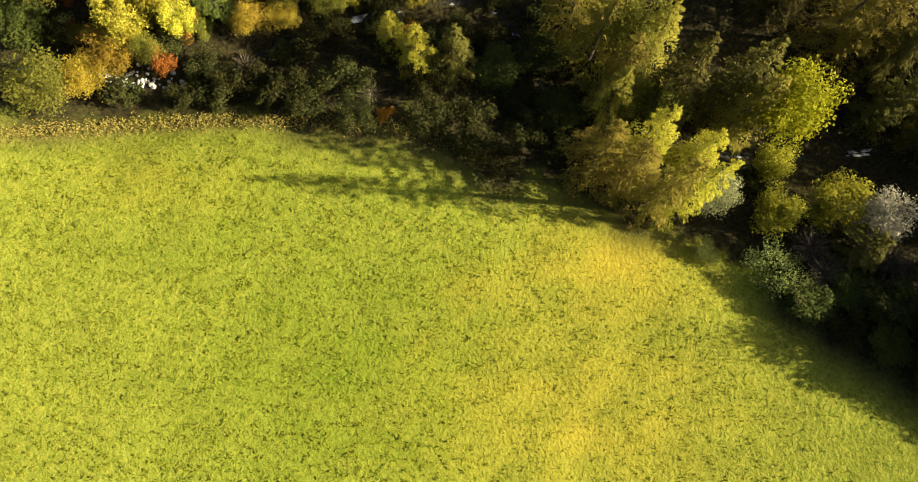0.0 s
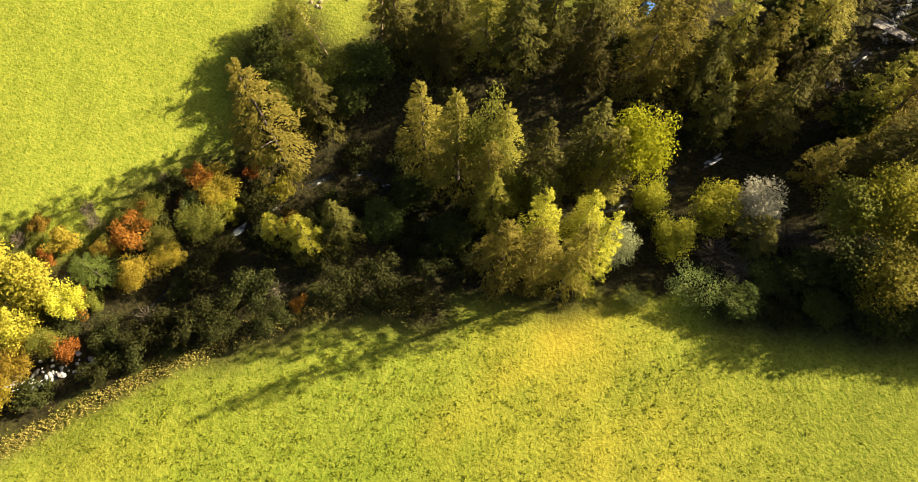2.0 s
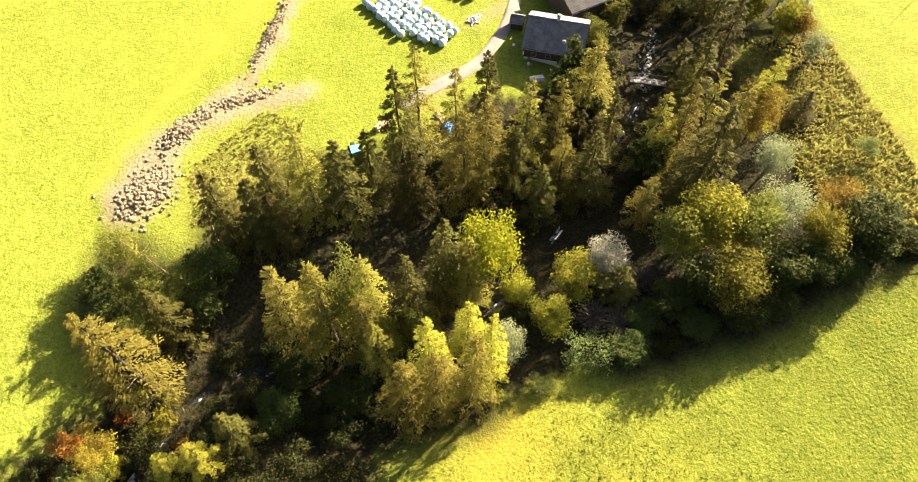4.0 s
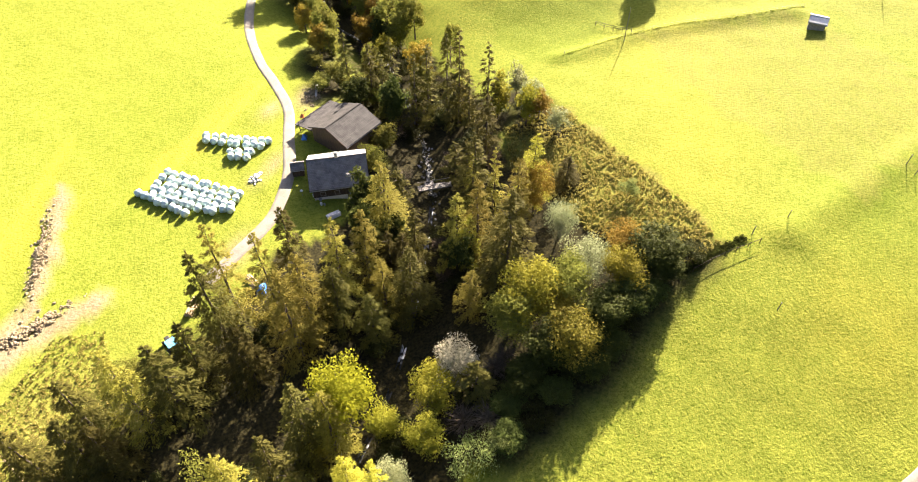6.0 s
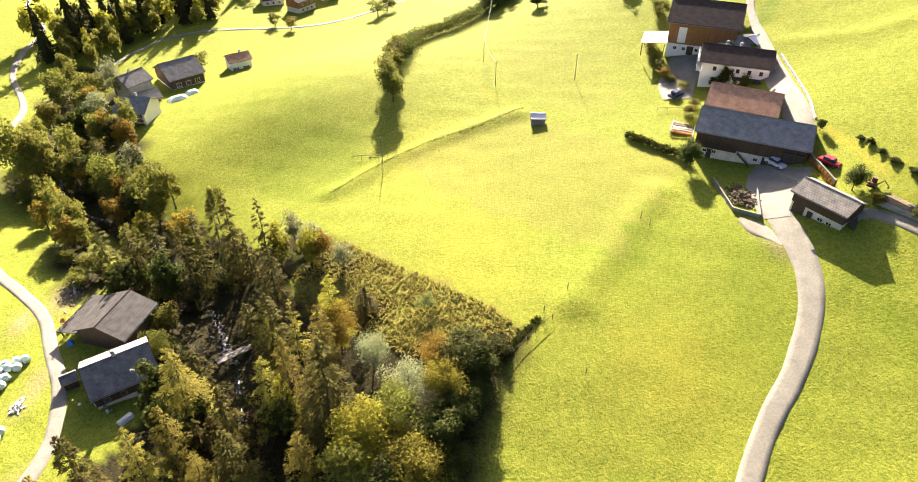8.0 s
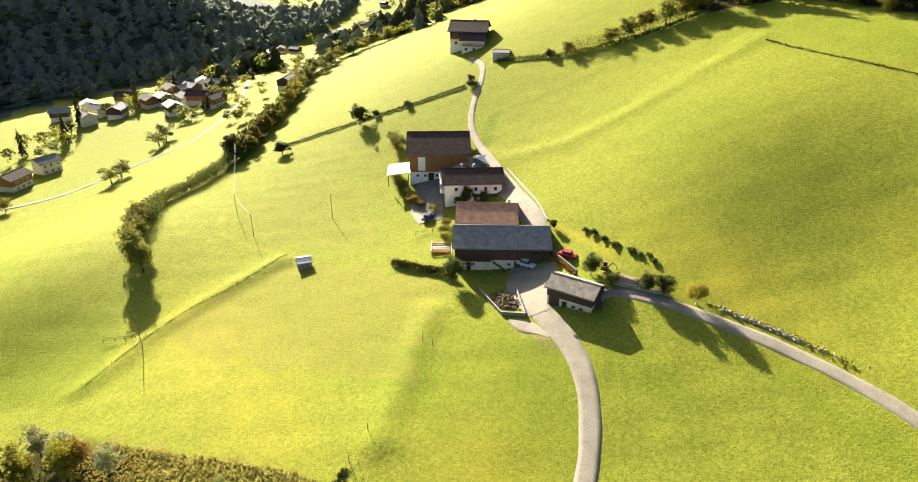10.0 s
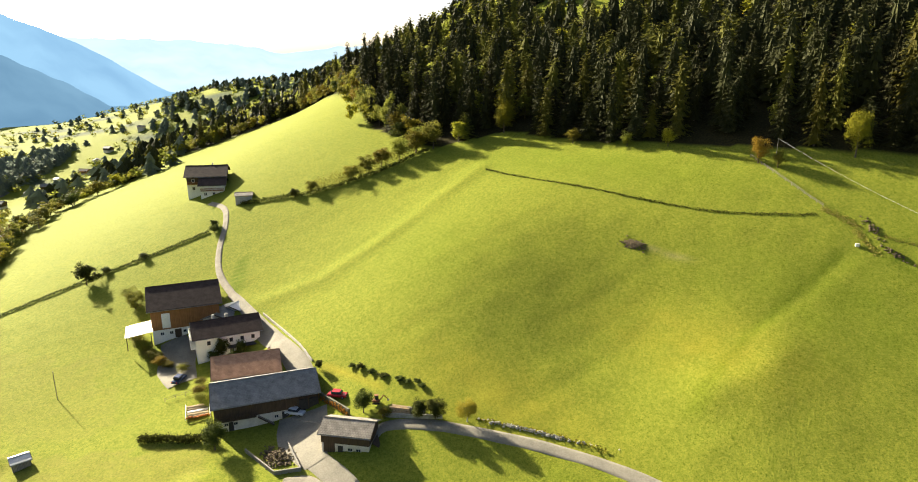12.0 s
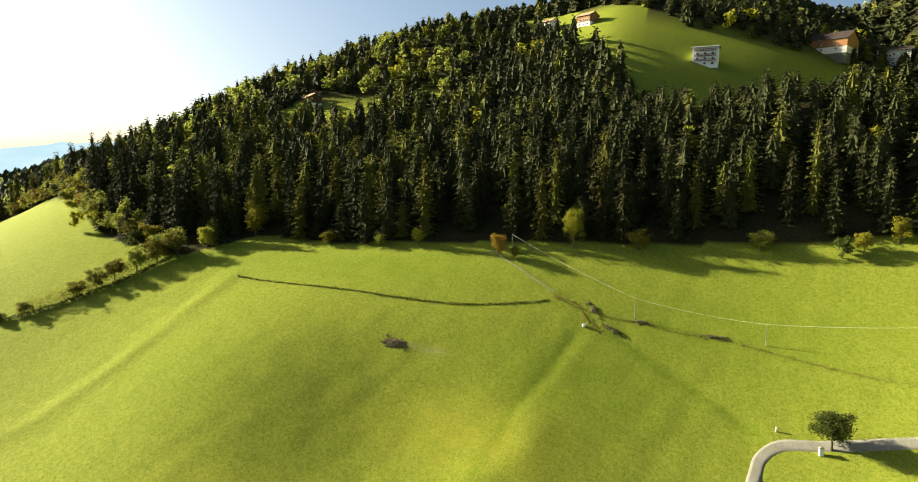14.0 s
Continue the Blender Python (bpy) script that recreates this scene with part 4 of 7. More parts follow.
def twigs(rng, tall, rad, count):
    base = np.zeros((count, 3))
    base[:, 2] = rng.uniform(0.05, 0.75, count) * tall
    d = unit(np.stack([rng.normal(0, 1, count), rng.normal(0, 1, count), rng.uniform(0.3, 1.6, count)], 1))
    ln = rad * rng.uniform(0.3, 0.9, count)
    c = base + d * ln[:, None] * rng.uniform(0.5, 1.0, count)[:, None]
    return kites(c, d, rng.normal(0, 1, (count, 3)), ln * 0.5, np.full(count, 0.05))


def trunk_mesh(name, rng, tall, r, material, limbs=0, reach=0.0, low=0.3, lean=0.0):
    """One tapered stem as a closed skin, and its limbs as a second mesh."""
    p = [Vector((0, 0, -0.6))]
    for i in range(1, 6):
        p.append(Vector((rng.normal(0, 0.03) * tall * 0.3 * i / 5 + lean * i / 5 * tall, rng.normal(0, 0.03) * tall * 0.3 * i / 5, tall * i / 5)))
    v, f = [], []
    for i, q in enumerate(p):
        k = r * (1.35 if i == 0 else 1 - i / 5.4)
        v += [(q.x + k * math.cos(a * 0.8976), q.y + k * math.sin(a * 0.8976), q.z) for a in range(7)]
    f = [(i * 7 + a, i * 7 + (a + 1) % 7, i * 7 + 7 + (a + 1) % 7, i * 7 + 7 + a) for i in range(5) for a in range(7)]
    f.append(tuple(35 + a for a in range(7)))
    bm = B()
    for i in range(limbs):
        u = low + (0.85 - low) * (i + 0.5) / max(limbs, 1)
        at = p[int(u * 5)].lerp(p[min(5, int(u * 5) + 1)], u * 5 % 1)
        az = i * 2.4 + rng.uniform(-0.4, 0.4)
        end = at + Vector((math.cos(az) * reach, math.sin(az) * reach, reach * rng.uniform(0.3, 0.9))) * (1.1 - 0.6 * u)
        rod(bm, at, end, r * 0.38 * (1.1 - u), r * 0.08, 4)
    me = bpy.data.meshes.new("branchwork")
    bm.to_mesh(me)
    bm.free()
    me.materials.append(material)
    return mesh_of(name, v, f, material, True), me


CONIFERS = ("spruce", "larch", "gold_larch", "pine", "snag")
TREE_LABEL = {
    "spruce": "dark green spruce with drooping boughs in the wooded gully", "larch": "tall yellow-green larch with feathery boughs",
    "gold_larch": "golden autumn larch glowing in the sun", "maple": "round bright yellow broadleaf tree among the spruces",
    "gold": "yellow autumn broadleaf tree at the wood's edge", "birch": "lemon yellow birch with full autumn crown",
    "olive": "olive green broadleaf tree beside the stream", "poplar": "tall olive poplar with dense brushy crown",
    "willow": "silvery pale willow at the wood's edge", "ash": "pale buff tree with nearly faded leaves", "rust": "rust orange autumn shrub in the undergrowth",
    "amber": "amber autumn shrub among green bushes", "dark_leaf": "deep green shady broadleaf tree", "autumn": "broad green tree turning orange on its sunlit side",
    "thicket": "dark green thicket bush in the shaded gully", "bush": "rounded grey-green bush at the meadow's edge", "pine": "small green pine among autumn shrubs",
    "bare": "leafless brown shrub with tangled twigs", "snag": "thin leaning larch stem with sparse yellow top",
}
MADE = {}


def tree_meshes(kind, variant):
    key = (kind, variant)
    if key in MADE:
        return MADE[key]
    rng = np.random.RandomState(sum(map(ord, kind)) * 7 + variant)
    sort, _, plain = kind.partition("_") if kind.startswith(("far_", "mid_")) else ("", "", kind)
    few, grow = {"": (1.0, 1.0), "mid": (0.62, 1.5), "far": (0.52, 2.0)}[sort]
    if plain in ("spruce", "larch", "gold_larch", "pine"):
        n, sprays, size, droop, start, thin, power = {
            "spruce": (86, 80, 0.27, 0.42, 0.05, 0.02, 0.76), "larch": (86, 80, 0.225, 0.30, 0.08, 0.08, 0.70),
            "gold_larch": (88, 88, 0.20, 0.24, 0.06, 0.04, 0.70), "pine": (80, 40, 0.28, 0.05, 0.1, 0.1, 0.6)}[plain]
        tall, rad = 18.0, 3.4
        if sort == "far":
            v = np.concatenate([tiers(rng, tall * 0.93, rad * 0.5, 14, 8, 0.03, power * 0.7, 0.36), conifer_leaves(rng, tall, rad * 1.06, 76, 26, 0.39, droop * 0.8, 0.04, thin, power * 0.72, 0.1, (0.34, 0.55), 0.5)])
        else:
            v = conifer_leaves(rng, tall, rad, int(n * few), max(6, int(sprays * few)), size * (grow if sort else 1.0), droop, start, thin, power, 0.12, (0.25, 0.40), 0.30)
        tr = trunk_mesh("trunk", rng, tall * 0.97, 0.24, BARK, 8, 1.6, 0.2)
    elif plain == "snag":
        tall, rad = 18.0, 1.2
        v = conifer_leaves(rng, tall, rad * 1.6, 26, 10, 0.30, 0.1, 0.62, 0.1, 0.5)
        tr = trunk_mesh("trunk", rng, tall, 0.15, LOGWOOD, 7, 1.0, 0.55)
    elif plain == "bare":
        tall, rad = 5.0, 2.6
        v = np.concatenate([twigs(rng, tall, rad, int(420 * few)), leafy_leaves(rng, tall, rad, 6, 14, 0.16)])
        tr = trunk_mesh("stem", rng, tall * 0.7, 0.07, BARK, 6, 1.2, 0.1)
    else:
        big = plain in ("maple", "gold", "birch", "olive", "poplar", "willow", "ash", "dark_leaf", "autumn", "amber")
        tall, rad = (13.0, 3.6) if big or sort == "far" else (5.0, 2.8)
        if sort == "far":
            v = leafy_leaves(rng, tall, rad, 24, 40, 0.40, 0.03)
        elif plain == "poplar":
            v = leafy_leaves(rng, tall, rad, int(44 * few), int(160 * few), 0.17 * (1.9 if sort == "mid" else grow), 0.03, 0.35)
        elif big:
            v = leafy_leaves(rng, tall, rad, int(60 * few), int(116 * few), {"maple": 0.17, "willow": 0.14, "ash": 0.135, "dark_leaf": 0.22, "birch": 0.2}.get(plain, 0.16) * (1.95 if sort == "mid" else grow), 0.04 if sort else 0.05, 0.25 if plain == "willow" else 0.0)
        else:
            v = leafy_leaves(rng, tall, rad, 22, int(120 * few), 0.145 * grow, 0.02, 0.55 if plain == "bush" else 0.1)
        tr = trunk_mesh("trunk" if big else "stem", rng, tall * (0.82 if big else 0.6), 0.20 if big else 0.08, PALEBARK if plain == "birch" else BARK, 9, rad * 0.7, 0.2)
    v[:, :, 2] = np.maximum(v[:, :, 2], 0.02)
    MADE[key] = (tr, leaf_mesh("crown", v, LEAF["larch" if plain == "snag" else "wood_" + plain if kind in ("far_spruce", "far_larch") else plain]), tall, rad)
    return MADE[key]


COUNT = {}


def tree(kind, x, y, tall, rad, label="", category="", group="", name="", tilt=(0, 0), far=False, mid=False):
    n = COUNT[kind] = COUNT.get(kind, 0) + 1
    tr, crown, h0, r0 = tree_meshes(("far_" if far else "mid_" if mid else "") + kind, n % 4)
    small = kind in ("rust", "thicket", "bush", "bare") or tall < 4
    rad *= 1.24 if kind in CONIFERS else 1.0
    m = pose(x, y, h(x, y) - 0.1, tilt[0], tilt[1], (n * 137) % 360) @ Matrix.Diagonal((rad / r0, rad / r0, tall / h0, 1))
    ob = thing(name or ("shrub" if small else kind if kind in ("spruce", "larch", "birch", "willow", "pine", "maple", "poplar", "ash") else "larch" if kind in ("gold_larch", "snag") else "tree"),
               m, label or TREE_LABEL[kind], category or ("bush" if small else "tree"), group)
    part("stem" if small else "trunk", tr[0], None, ob)
    if not (far or small):
        tagged(part("branchwork", tr[1], None, ob), kind="stuff")
    part("crown", crown, None, ob)
    return ob


def fill_in():
    """Younger trees that close the wood along the stream."""
    r = np.random.RandomState(91)
    out = []
    line = spread(STREAM[7:15], 1.0)
    while len(out) < 62:
        x, y = line[r.randint(len(line))] + r.normal(0, 8, 2)
        clear = math.hypot(x - 77.7, y - 43) > 9 and math.hypot(x - 89.6, y - 47) > 11 and off_line(x, y, STREAM) > 2.2 and math.hypot(x - 181, y - 68) > 10
        if clear and (x > 118 or WOOD[np.searchsorted(GX, x), np.searchsorted(GY, y)] > 0.6) and off_line(x, y, [(95, 62), (109, 76), (132, 91), (152, 97), (187, 102)]) > 8:
            kind = ("olive", "spruce", "amber", "olive", "dark_leaf", "poplar")[r.randint(6)] if x > 110 else ("spruce", "spruce", "dark_leaf", "larch")[r.randint(4)]
            out.append((kind, x, y, r.uniform(8, 14), r.uniform(2.2, 3.4)))
    return out


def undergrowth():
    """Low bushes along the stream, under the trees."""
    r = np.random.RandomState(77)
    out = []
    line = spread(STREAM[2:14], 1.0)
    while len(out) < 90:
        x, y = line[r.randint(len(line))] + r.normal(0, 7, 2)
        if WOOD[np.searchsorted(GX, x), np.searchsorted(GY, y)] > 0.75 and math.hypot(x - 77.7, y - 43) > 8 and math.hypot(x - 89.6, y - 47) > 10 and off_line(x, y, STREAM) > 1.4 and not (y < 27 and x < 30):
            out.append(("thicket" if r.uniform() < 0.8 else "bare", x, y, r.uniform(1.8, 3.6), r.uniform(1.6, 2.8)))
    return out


def west_scrub():
    """Small autumn shrubs crowded on the bank west of the grove."""
    r = np.random.RandomState(43)
    out = []
    while len(out) < 74:
        x, y = r.uniform(-46, 0), r.uniform(26, 47)
        if off_line(x, y, [(-60, 41), (-30, 41), (-8, 41)]) < 6.5 and off_line(x, y, STREAM) > 1.2:
            kind = ("amber", "olive", "rust", "bush", "thicket", "amber", "olive", "bare", "gold", "thicket")[r.randint(10)]
            out.append((kind, x, y, r.uniform(1.4, 3.6), r.uniform(1.0, 1.9)))
    return out


for row in west_scrub():
    tree(*row, group="undergrowth of the gully", mid=True)
for row in fill_in():
    tree(*row, group="trees of the wooded gully", mid=True)
for row in undergrowth():
    tree(*row, group="undergrowth of the gully", mid=True)
for row in GROVES:
    tilt = (9, -4) if row[0] == "snag" else (0, 0)
    tree(*row, group="trees of the wooded gully", tilt=tilt, mid=row[1] > 90 and row[0] not in ("snag", "bare"))


# ---- buildings ----
def gable_wall(bm, length, width, low, eave, dz):
    """Outer walls with gables, as one closed shell."""
    l, w = length / 2, width / 2
    v = [bm.verts.new(p) for p in ((-l, -w, low), (l, -w, low), (l, w, low), (-l, w, low), (-l, -w, eave), (l, -w, eave), (l, w, eave), (-l, w, eave), (-l, 0, eave + dz), (l, 0, eave + dz))]
    for f in ((0, 1, 5, 4), (1, 2, 6, 9, 5), (2, 3, 7, 6), (3, 0, 4, 8, 7), (3, 2, 1, 0), (4, 5, 9, 8), (6, 7, 8, 9)):
        bm.faces.new([v[i] for i in f])
    return bm


def roof_slab(length, reach, thick=0.18):
    """One roof slope: x along the ridge, y down the slope from 0 to reach, a little uneven along its lower edge."""
    bm = B()
    box(bm, 0, reach / 2, 0, length, reach, thick, 0.03)
    return bm


def window(parent, x, y, z, w, ht, side, shutter=None, lintel=None, name="window"):
    """A window on the front (side -1), back (1) or a gable end (2, -2) of a house."""
    ang = {-1: 0, 1: 180, 2: 90, -2: -90}[side]
    m = pose(x, y, z, 0, 0, ang)
    bm = B()
    t = 0.09
    box(bm, 0, -0.03, ht / 2 - t / 2, w, 0.12, t), box(bm, 0, -0.03, -ht / 2 + t / 2, w, 0.12, t)
    box(bm, -w / 2 + t / 2, -0.03, 0, t, 0.12, ht - 2 * t), box(bm, w / 2 - t / 2, -0.03, 0, t, 0.12, ht - 2 * t)
    box(bm, 0, -0.025, 0, 0.05, 0.08, ht - 2 * t)
    frame_ob = part("window", bm, lintel or WHITEWASH, parent, "", m)
    bm = B()
    part("pane", box(bm, 0, 0.004, 0, w - 2 * t, 0.05, ht - 2 * t), GLASS, frame_ob)
    if shutter:
        for s in (-1, 1):
            bm = B()
            part("shutter", box(bm, s * (w * 0.76), -0.04, 0, w * 0.46, 0.05, ht, 0.01), shutter, frame_ob)
    return frame_ob


def door(parent, x, y, z, w, ht, side, material):
    ang = {-1: 0, 1: 180, 2: 90, -2: -90}[side]
    bm = B()
    box(bm, 0, -0.03, ht / 2, w, 0.1, ht, 0.02)
    box(bm, -w / 4, -0.085, ht * 0.5, w * 0.38, 0.03, ht * 0.8), box(bm, w / 4, -0.085, ht * 0.5, w * 0.38, 0.03, ht * 0.8)
    d = part("door", bm, material, parent, "", pose(x, y, z, 0, 0, ang))
    bm = B()
    part("handle", rod(bm, (w * 0.42, -0.12, ht * 0.48), (w * 0.42, -0.12, ht * 0.56), 0.02), METAL, d)
    return d


def house(name, label, cx, cy, yaw, length, half, base, eave, dz, upper, lower, roof, split=0.0, over=0.7, category="house", roof_back=None, chimney=None, deep=2.5):
    """A house with a pitched roof. length and half are the roof's; x runs along the ridge, -y is its front."""
    ob = thing(name, pose(cx, cy, base, 0, 0, yaw), label, category)
    wl, ww = length - 2 * over, 2 * (half - over)
    slope = math.atan2(dz, half)
    top = eave + over * math.tan(slope)
    if split > 0:
        bm = B()
        box(bm, 0, 0, (split - deep) / 2, wl, ww, split + deep, 0.03)
        part("wall", bm, lower, ob, "pale masonry ground floor")
        part("wall", gable_wall(B(), wl + 0.16, ww + 0.16, split, top - 0.05, dz * (half - over) / half), upper, ob, "boarded timber upper floor" if upper in (TIMBER, WARMTIMBER, GREYTIMBER) else "")
    else:
        part("wall", gable_wall(B(), wl, ww, -deep, top - 0.05, dz * (half - over) / half), upper, ob)
    reach = half / math.cos(slope)
    for side, mat in ((-1, roof), (1, roof_back or roof)):
        m = pose(0, 0, eave + dz + 0.12, 0, 0, 0) @ pose(0, 0, 0, 0, 0, 180 if side < 0 else 0) @ pose(0, 0, 0, -math.degrees(slope), 0, 0)
        slab = part("roof", roof_slab(length, reach), mat, ob, "", m)
        if side < 0:
            for s in (-1, 1):
                bm = B()
                part("bargeboard", box(bm, s * (length / 2 + 0.02), reach / 2, -0.03, 0.06, reach, 0.26), TIMBER, slab)
            bm = B()
            rod(bm, (-length / 2, reach + 0.07, -0.08), (length / 2, reach + 0.07, -0.08), 0.07)
            part("gutter", bm, METAL, slab)
    bm = B()
    rod(bm, (-length / 2, 0, eave + dz + 0.2), (length / 2, 0, eave + dz + 0.2), 0.13)
    part("ridge", bm, roof, ob)
    for x, y, tall in chimney or ():
        bm = B()
        zr = eave + dz * (1 - abs(y) / half)
        box(bm, x, y, zr + tall / 2 - 0.3, 0.55, 0.55, tall + 0.6, 0.02)
        c = part("chimney", bm, OLDPLASTER, ob)
        bm = B()
        box(bm, x, y, zr + tall + 0.08, 0.75, 0.75, 0.12, 0.02), box(bm, x, y, zr + tall + 0.26, 0.5, 0.5, 0.1, 0.02)
        part("cap", bm, STONE, c)
    return ob


def balcony(parent, x0, x1, y, z, depth, material):
    bm = B()
    box(bm, (x0 + x1) / 2, y - depth / 2, z, x1 - x0, depth, 0.14, 0.02)
    b = part("balcony", bm, material, parent)
    bm = B()
    box(bm, (x0 + x1) / 2, y - depth + 0.05, z + 0.95, x1 - x0, 0.1, 0.1)
    part("handrail", bm, material, b)
    n = int((x1 - x0) / 0.35)
    for i in range(n + 1):
        bm = B()
        part("baluster", box(bm, x0 + (x1 - x0) * i / n, y - depth + 0.05, z + 0.48, 0.16, 0.05, 0.86), material, b)
    return b


# the grey-roofed barn: white masonry below, dark boards above, an open bay at one end
barn = house("barn", "long dark timber barn with grey slate roof and white masonry base", 112.9, -76.0, -121, 21.8, 6.1, 10.4, 5.4, 2.7, TIMBER, OLDPLASTER, SLATE, 2.5, 0.6, "barn")
for x in (-8.2, -6.4, 1.6, 5.2):
    window(barn, x, -5.52, 1.45, 0.9, 0.8, -1, lintel=OLDPLASTER)
door(barn, -7.3, -5.52, -0.1, 1.0, 2.0, -1, LEDGE)
door(barn, 3.4, -5.52, 0.1, 1.3, 2.2, -1, LEDGE)
balcony(barn, -9.6, -2.4, -5.6, 2.7, 1.1, TIMBER)
for k in range(9):
    bm = B()
    part("stair_tread", box(bm, -1.9 + 0.34 * k, -6.3, 2.5 - 0.27 * k, 0.36, 1.0, 0.06), GREYTIMBER, barn)
bm = B()
part("stringer", box(bm, 0, 0, 0, 3.9, 0.1, 0.24, 0.01, 0, 38), TIMBER, barn, "", pose(-0.5, -6.8, 1.4))
# solid near-black block stands in for the shade inside the open carport
bm = B()
box(bm, 8.0, -5.2, 2.2, 4.2, 1.6, 4.4)
part("carport_bay", bm, LEDGE, barn, "near-black block for the shade in the carport bay")
for x in (6.1, 8.2, 10.2):
    bm = B()
    part("post", box(bm, x, -6.1, 2.6, 0.22, 0.22, 5.2, 0.02), TIMBER, barn)

house("house", "low farm building with a weathered brown tile roof", 125.2, -79.9, -123, 15.0, 6.3, 11.4, 4.6, 2.7, OLDPLASTER, OLDPLASTER, BROWNTILE, 0, 0.6, "farmhouse", chimney=((5.2, 0.8, 0.8),))

white = house("farmhouse", "white plastered farmhouse with dark brown tile roof and balconies", 144.2, -86.9, -116, 16.6, 6.0, 12.2, 5.6, 2.4, PLASTER, PLASTER, DARKTILE, 0, 0.8, "farmhouse", chimney=((-2.6, 2.2, 1.2), (0.6, 2.6, 1.1)))
for x in (-4.6, -1.9, 0.6, 3.2, 5.8):
    window(white, x, -5.2, 4.2, 0.8, 1.0, -1, lintel=TIMBER)
for x in (0.6, 4.2):
    window(white, x, -5.2, 1.5, 0.9, 1.0, -1, lintel=TIMBER)
door(white, 2.4, -5.2, 0.1, 1.1, 2.1, -1, TIMBER)
for y in (-3.0, -0.4, 2.4):
    window(white, -7.5, y, 1.4, 1.0, 1.1, -2)
    window(white, -7.5, y, 4.2, 1.0, 1.1, -2)
for z in (2.8, 5.2):
    bm = B()
    box(bm, -8.1, -0.4, z, 1.2, 7.6, 0.14, 0.02)
    b = part("balcony", bm, WHITEWASH, white, "pale balcony along the gable")
    bm = B()
    box(bm, -8.65, -0.4, z + 0.55, 0.08, 7.6, 0.75, 0.02)
    part("parapet", bm, WHITEWASH, b)
bm = B()
box(bm, 3.2, -6.2, 2.75, 7.2, 2.0, 0.12, 0.02)
part("awning", bm, LEDGE, white, "dark porch roof along the front")

big = house("barn", "tall barn of orange boards with dark roof on a white base", 164.1, -87.3, -117.6, 18.2, 9.1, 13.2, 8.0, 3.7, WARMTIMBER, PLASTER, DARKTILE, 2.6, 0.9, "barn")
for x in (-6.0, -3.8, -0.6):
    window(big, x, -8.22, 1.5, 0.9, 0.9, -1)
door(big, -2.2, -8.22, 0.0, 1.6, 2.3, -1, TIMBER)
door(big, -4.8, -8.33, 3.0, 2.0, 4.0, -1, PLASTER)
bm = B()
box(bm, -11.3, -6.2, 2.9, 6.6, 8.4, 0.16, 0.03, 0, -7)
canopy = thing("canopy", pose(164.1, -87.3, 13.2, 0, 0, -117.6), "white lean-to canopy roof beside the tall barn", "canopy")
part("roof", bm, TIN, canopy)
for px, py in ((-14.2, -10.0), (-8.6, -10.0), (-14.2, -2.4)):
    bm = B()
    part("post", box(bm, px, py, 0.8, 0.2, 0.2, 3.8), TIMBER, canopy)

# low roofs between the tall barn and the white house
annex = house("annex", "low annex with grey metal roof between the farm buildings", 154.5, -91.5, -50, 7.2, 3.8, 13.6, 3.4, 1.3, OLDPLASTER, OLDPLASTER, SLATE, 0, 0.4, "annex")
house("annex", "low annex with pale tin roof beside the lane", 155.5, -97.5, -70, 6.4, 3.4, 14.8, 2.8, 0.9, OLDPLASTER, OLDPLASTER, TIN, 0, 0.4, "annex")

stall = house("stable", "small dark timber stable with pale pantile roof and cream base", 87.5, -76.9, -151.7, 10.3, 3.5, 11.6, 4.1, 1.55, TIMBER, OLDPLASTER, PANTILE, 2.3, 0.55, "stable")
for x in (1.0, 2.6):
    window(stall, x, -3.03, 1.3, 1.0, 0.8, -1, lintel=OLDPLASTER)
door(stall, -0.9, -3.03, 0.0, 1.0, 1.9, -1, LEDGE)
bm = B()
box(bm, -3.1, -2.98, 0.9, 2.2, 0.08, 3.0)
part("door", bm, TIMBER, stall, "dark boarded stable door")
bm = B()
box(bm, 5.6, 0.4, 2.0, 1.5, 4.6, 0.14, 0.02, 0, 28)
part("lean_to", bm, TIMBER, stall, "dark boarded lean-to")

# the hut by the stream, its barn and small shed
# back slope is shingle too; pale tin puts the sunlight into its colour
hut = house("hut", "old timber hut with weathered shingle roof, sunny slope painted pale as sunlit", 77.7, 43.0, -63.4, 10.2, 4.7, -3.0, 2.8, 2.8, TIMBER, OLDPLASTER, SHINGLE, 0.9, 0.5, "hut", TIN, ((0.0, 0.1, 1.0), (1.6, -3.0, 0.35)))
for x in (-3.0, -0.6):
    window(hut, x, -4.2, 1.6, 0.9, 0.9, -1, lintel=GREYTIMBER)
door(hut, 1.6, -4.2, 0.0, 1.0, 1.9, -1, LEDGE)
bm = B()
box(bm, 2.9, -5.2, 1.7, 2.8, 1.8, 0.1, 0.02, 0, 0, 14)
porch = part("porch_roof", bm, SHINGLE, hut)
for px in (1.7, 4.1):
    bm = B()
    part("post", box(bm, px, -5.9, 0.7, 0.12, 0.12, 1.6), TIMBER, porch)
b2 = house("barn", "timber barn with corrugated roof beside the stream", 89.6, 46.8, -21, 9.4, 5.0, -3.6, 3.4, 2.1, TIMBER, TIMBER, CORRUGATED, 0, 0.5, "barn", CORRUGATED)
bm = B()
box(bm, 0, 0, 0, 9.6, 4.8, 0.16, 0.03, 0, 0, -9)
lean = part("lean_to_roof", bm, CORRUGATED, b2, "patched flat lean-to roof", pose(0.2, 6.6, 2.6))
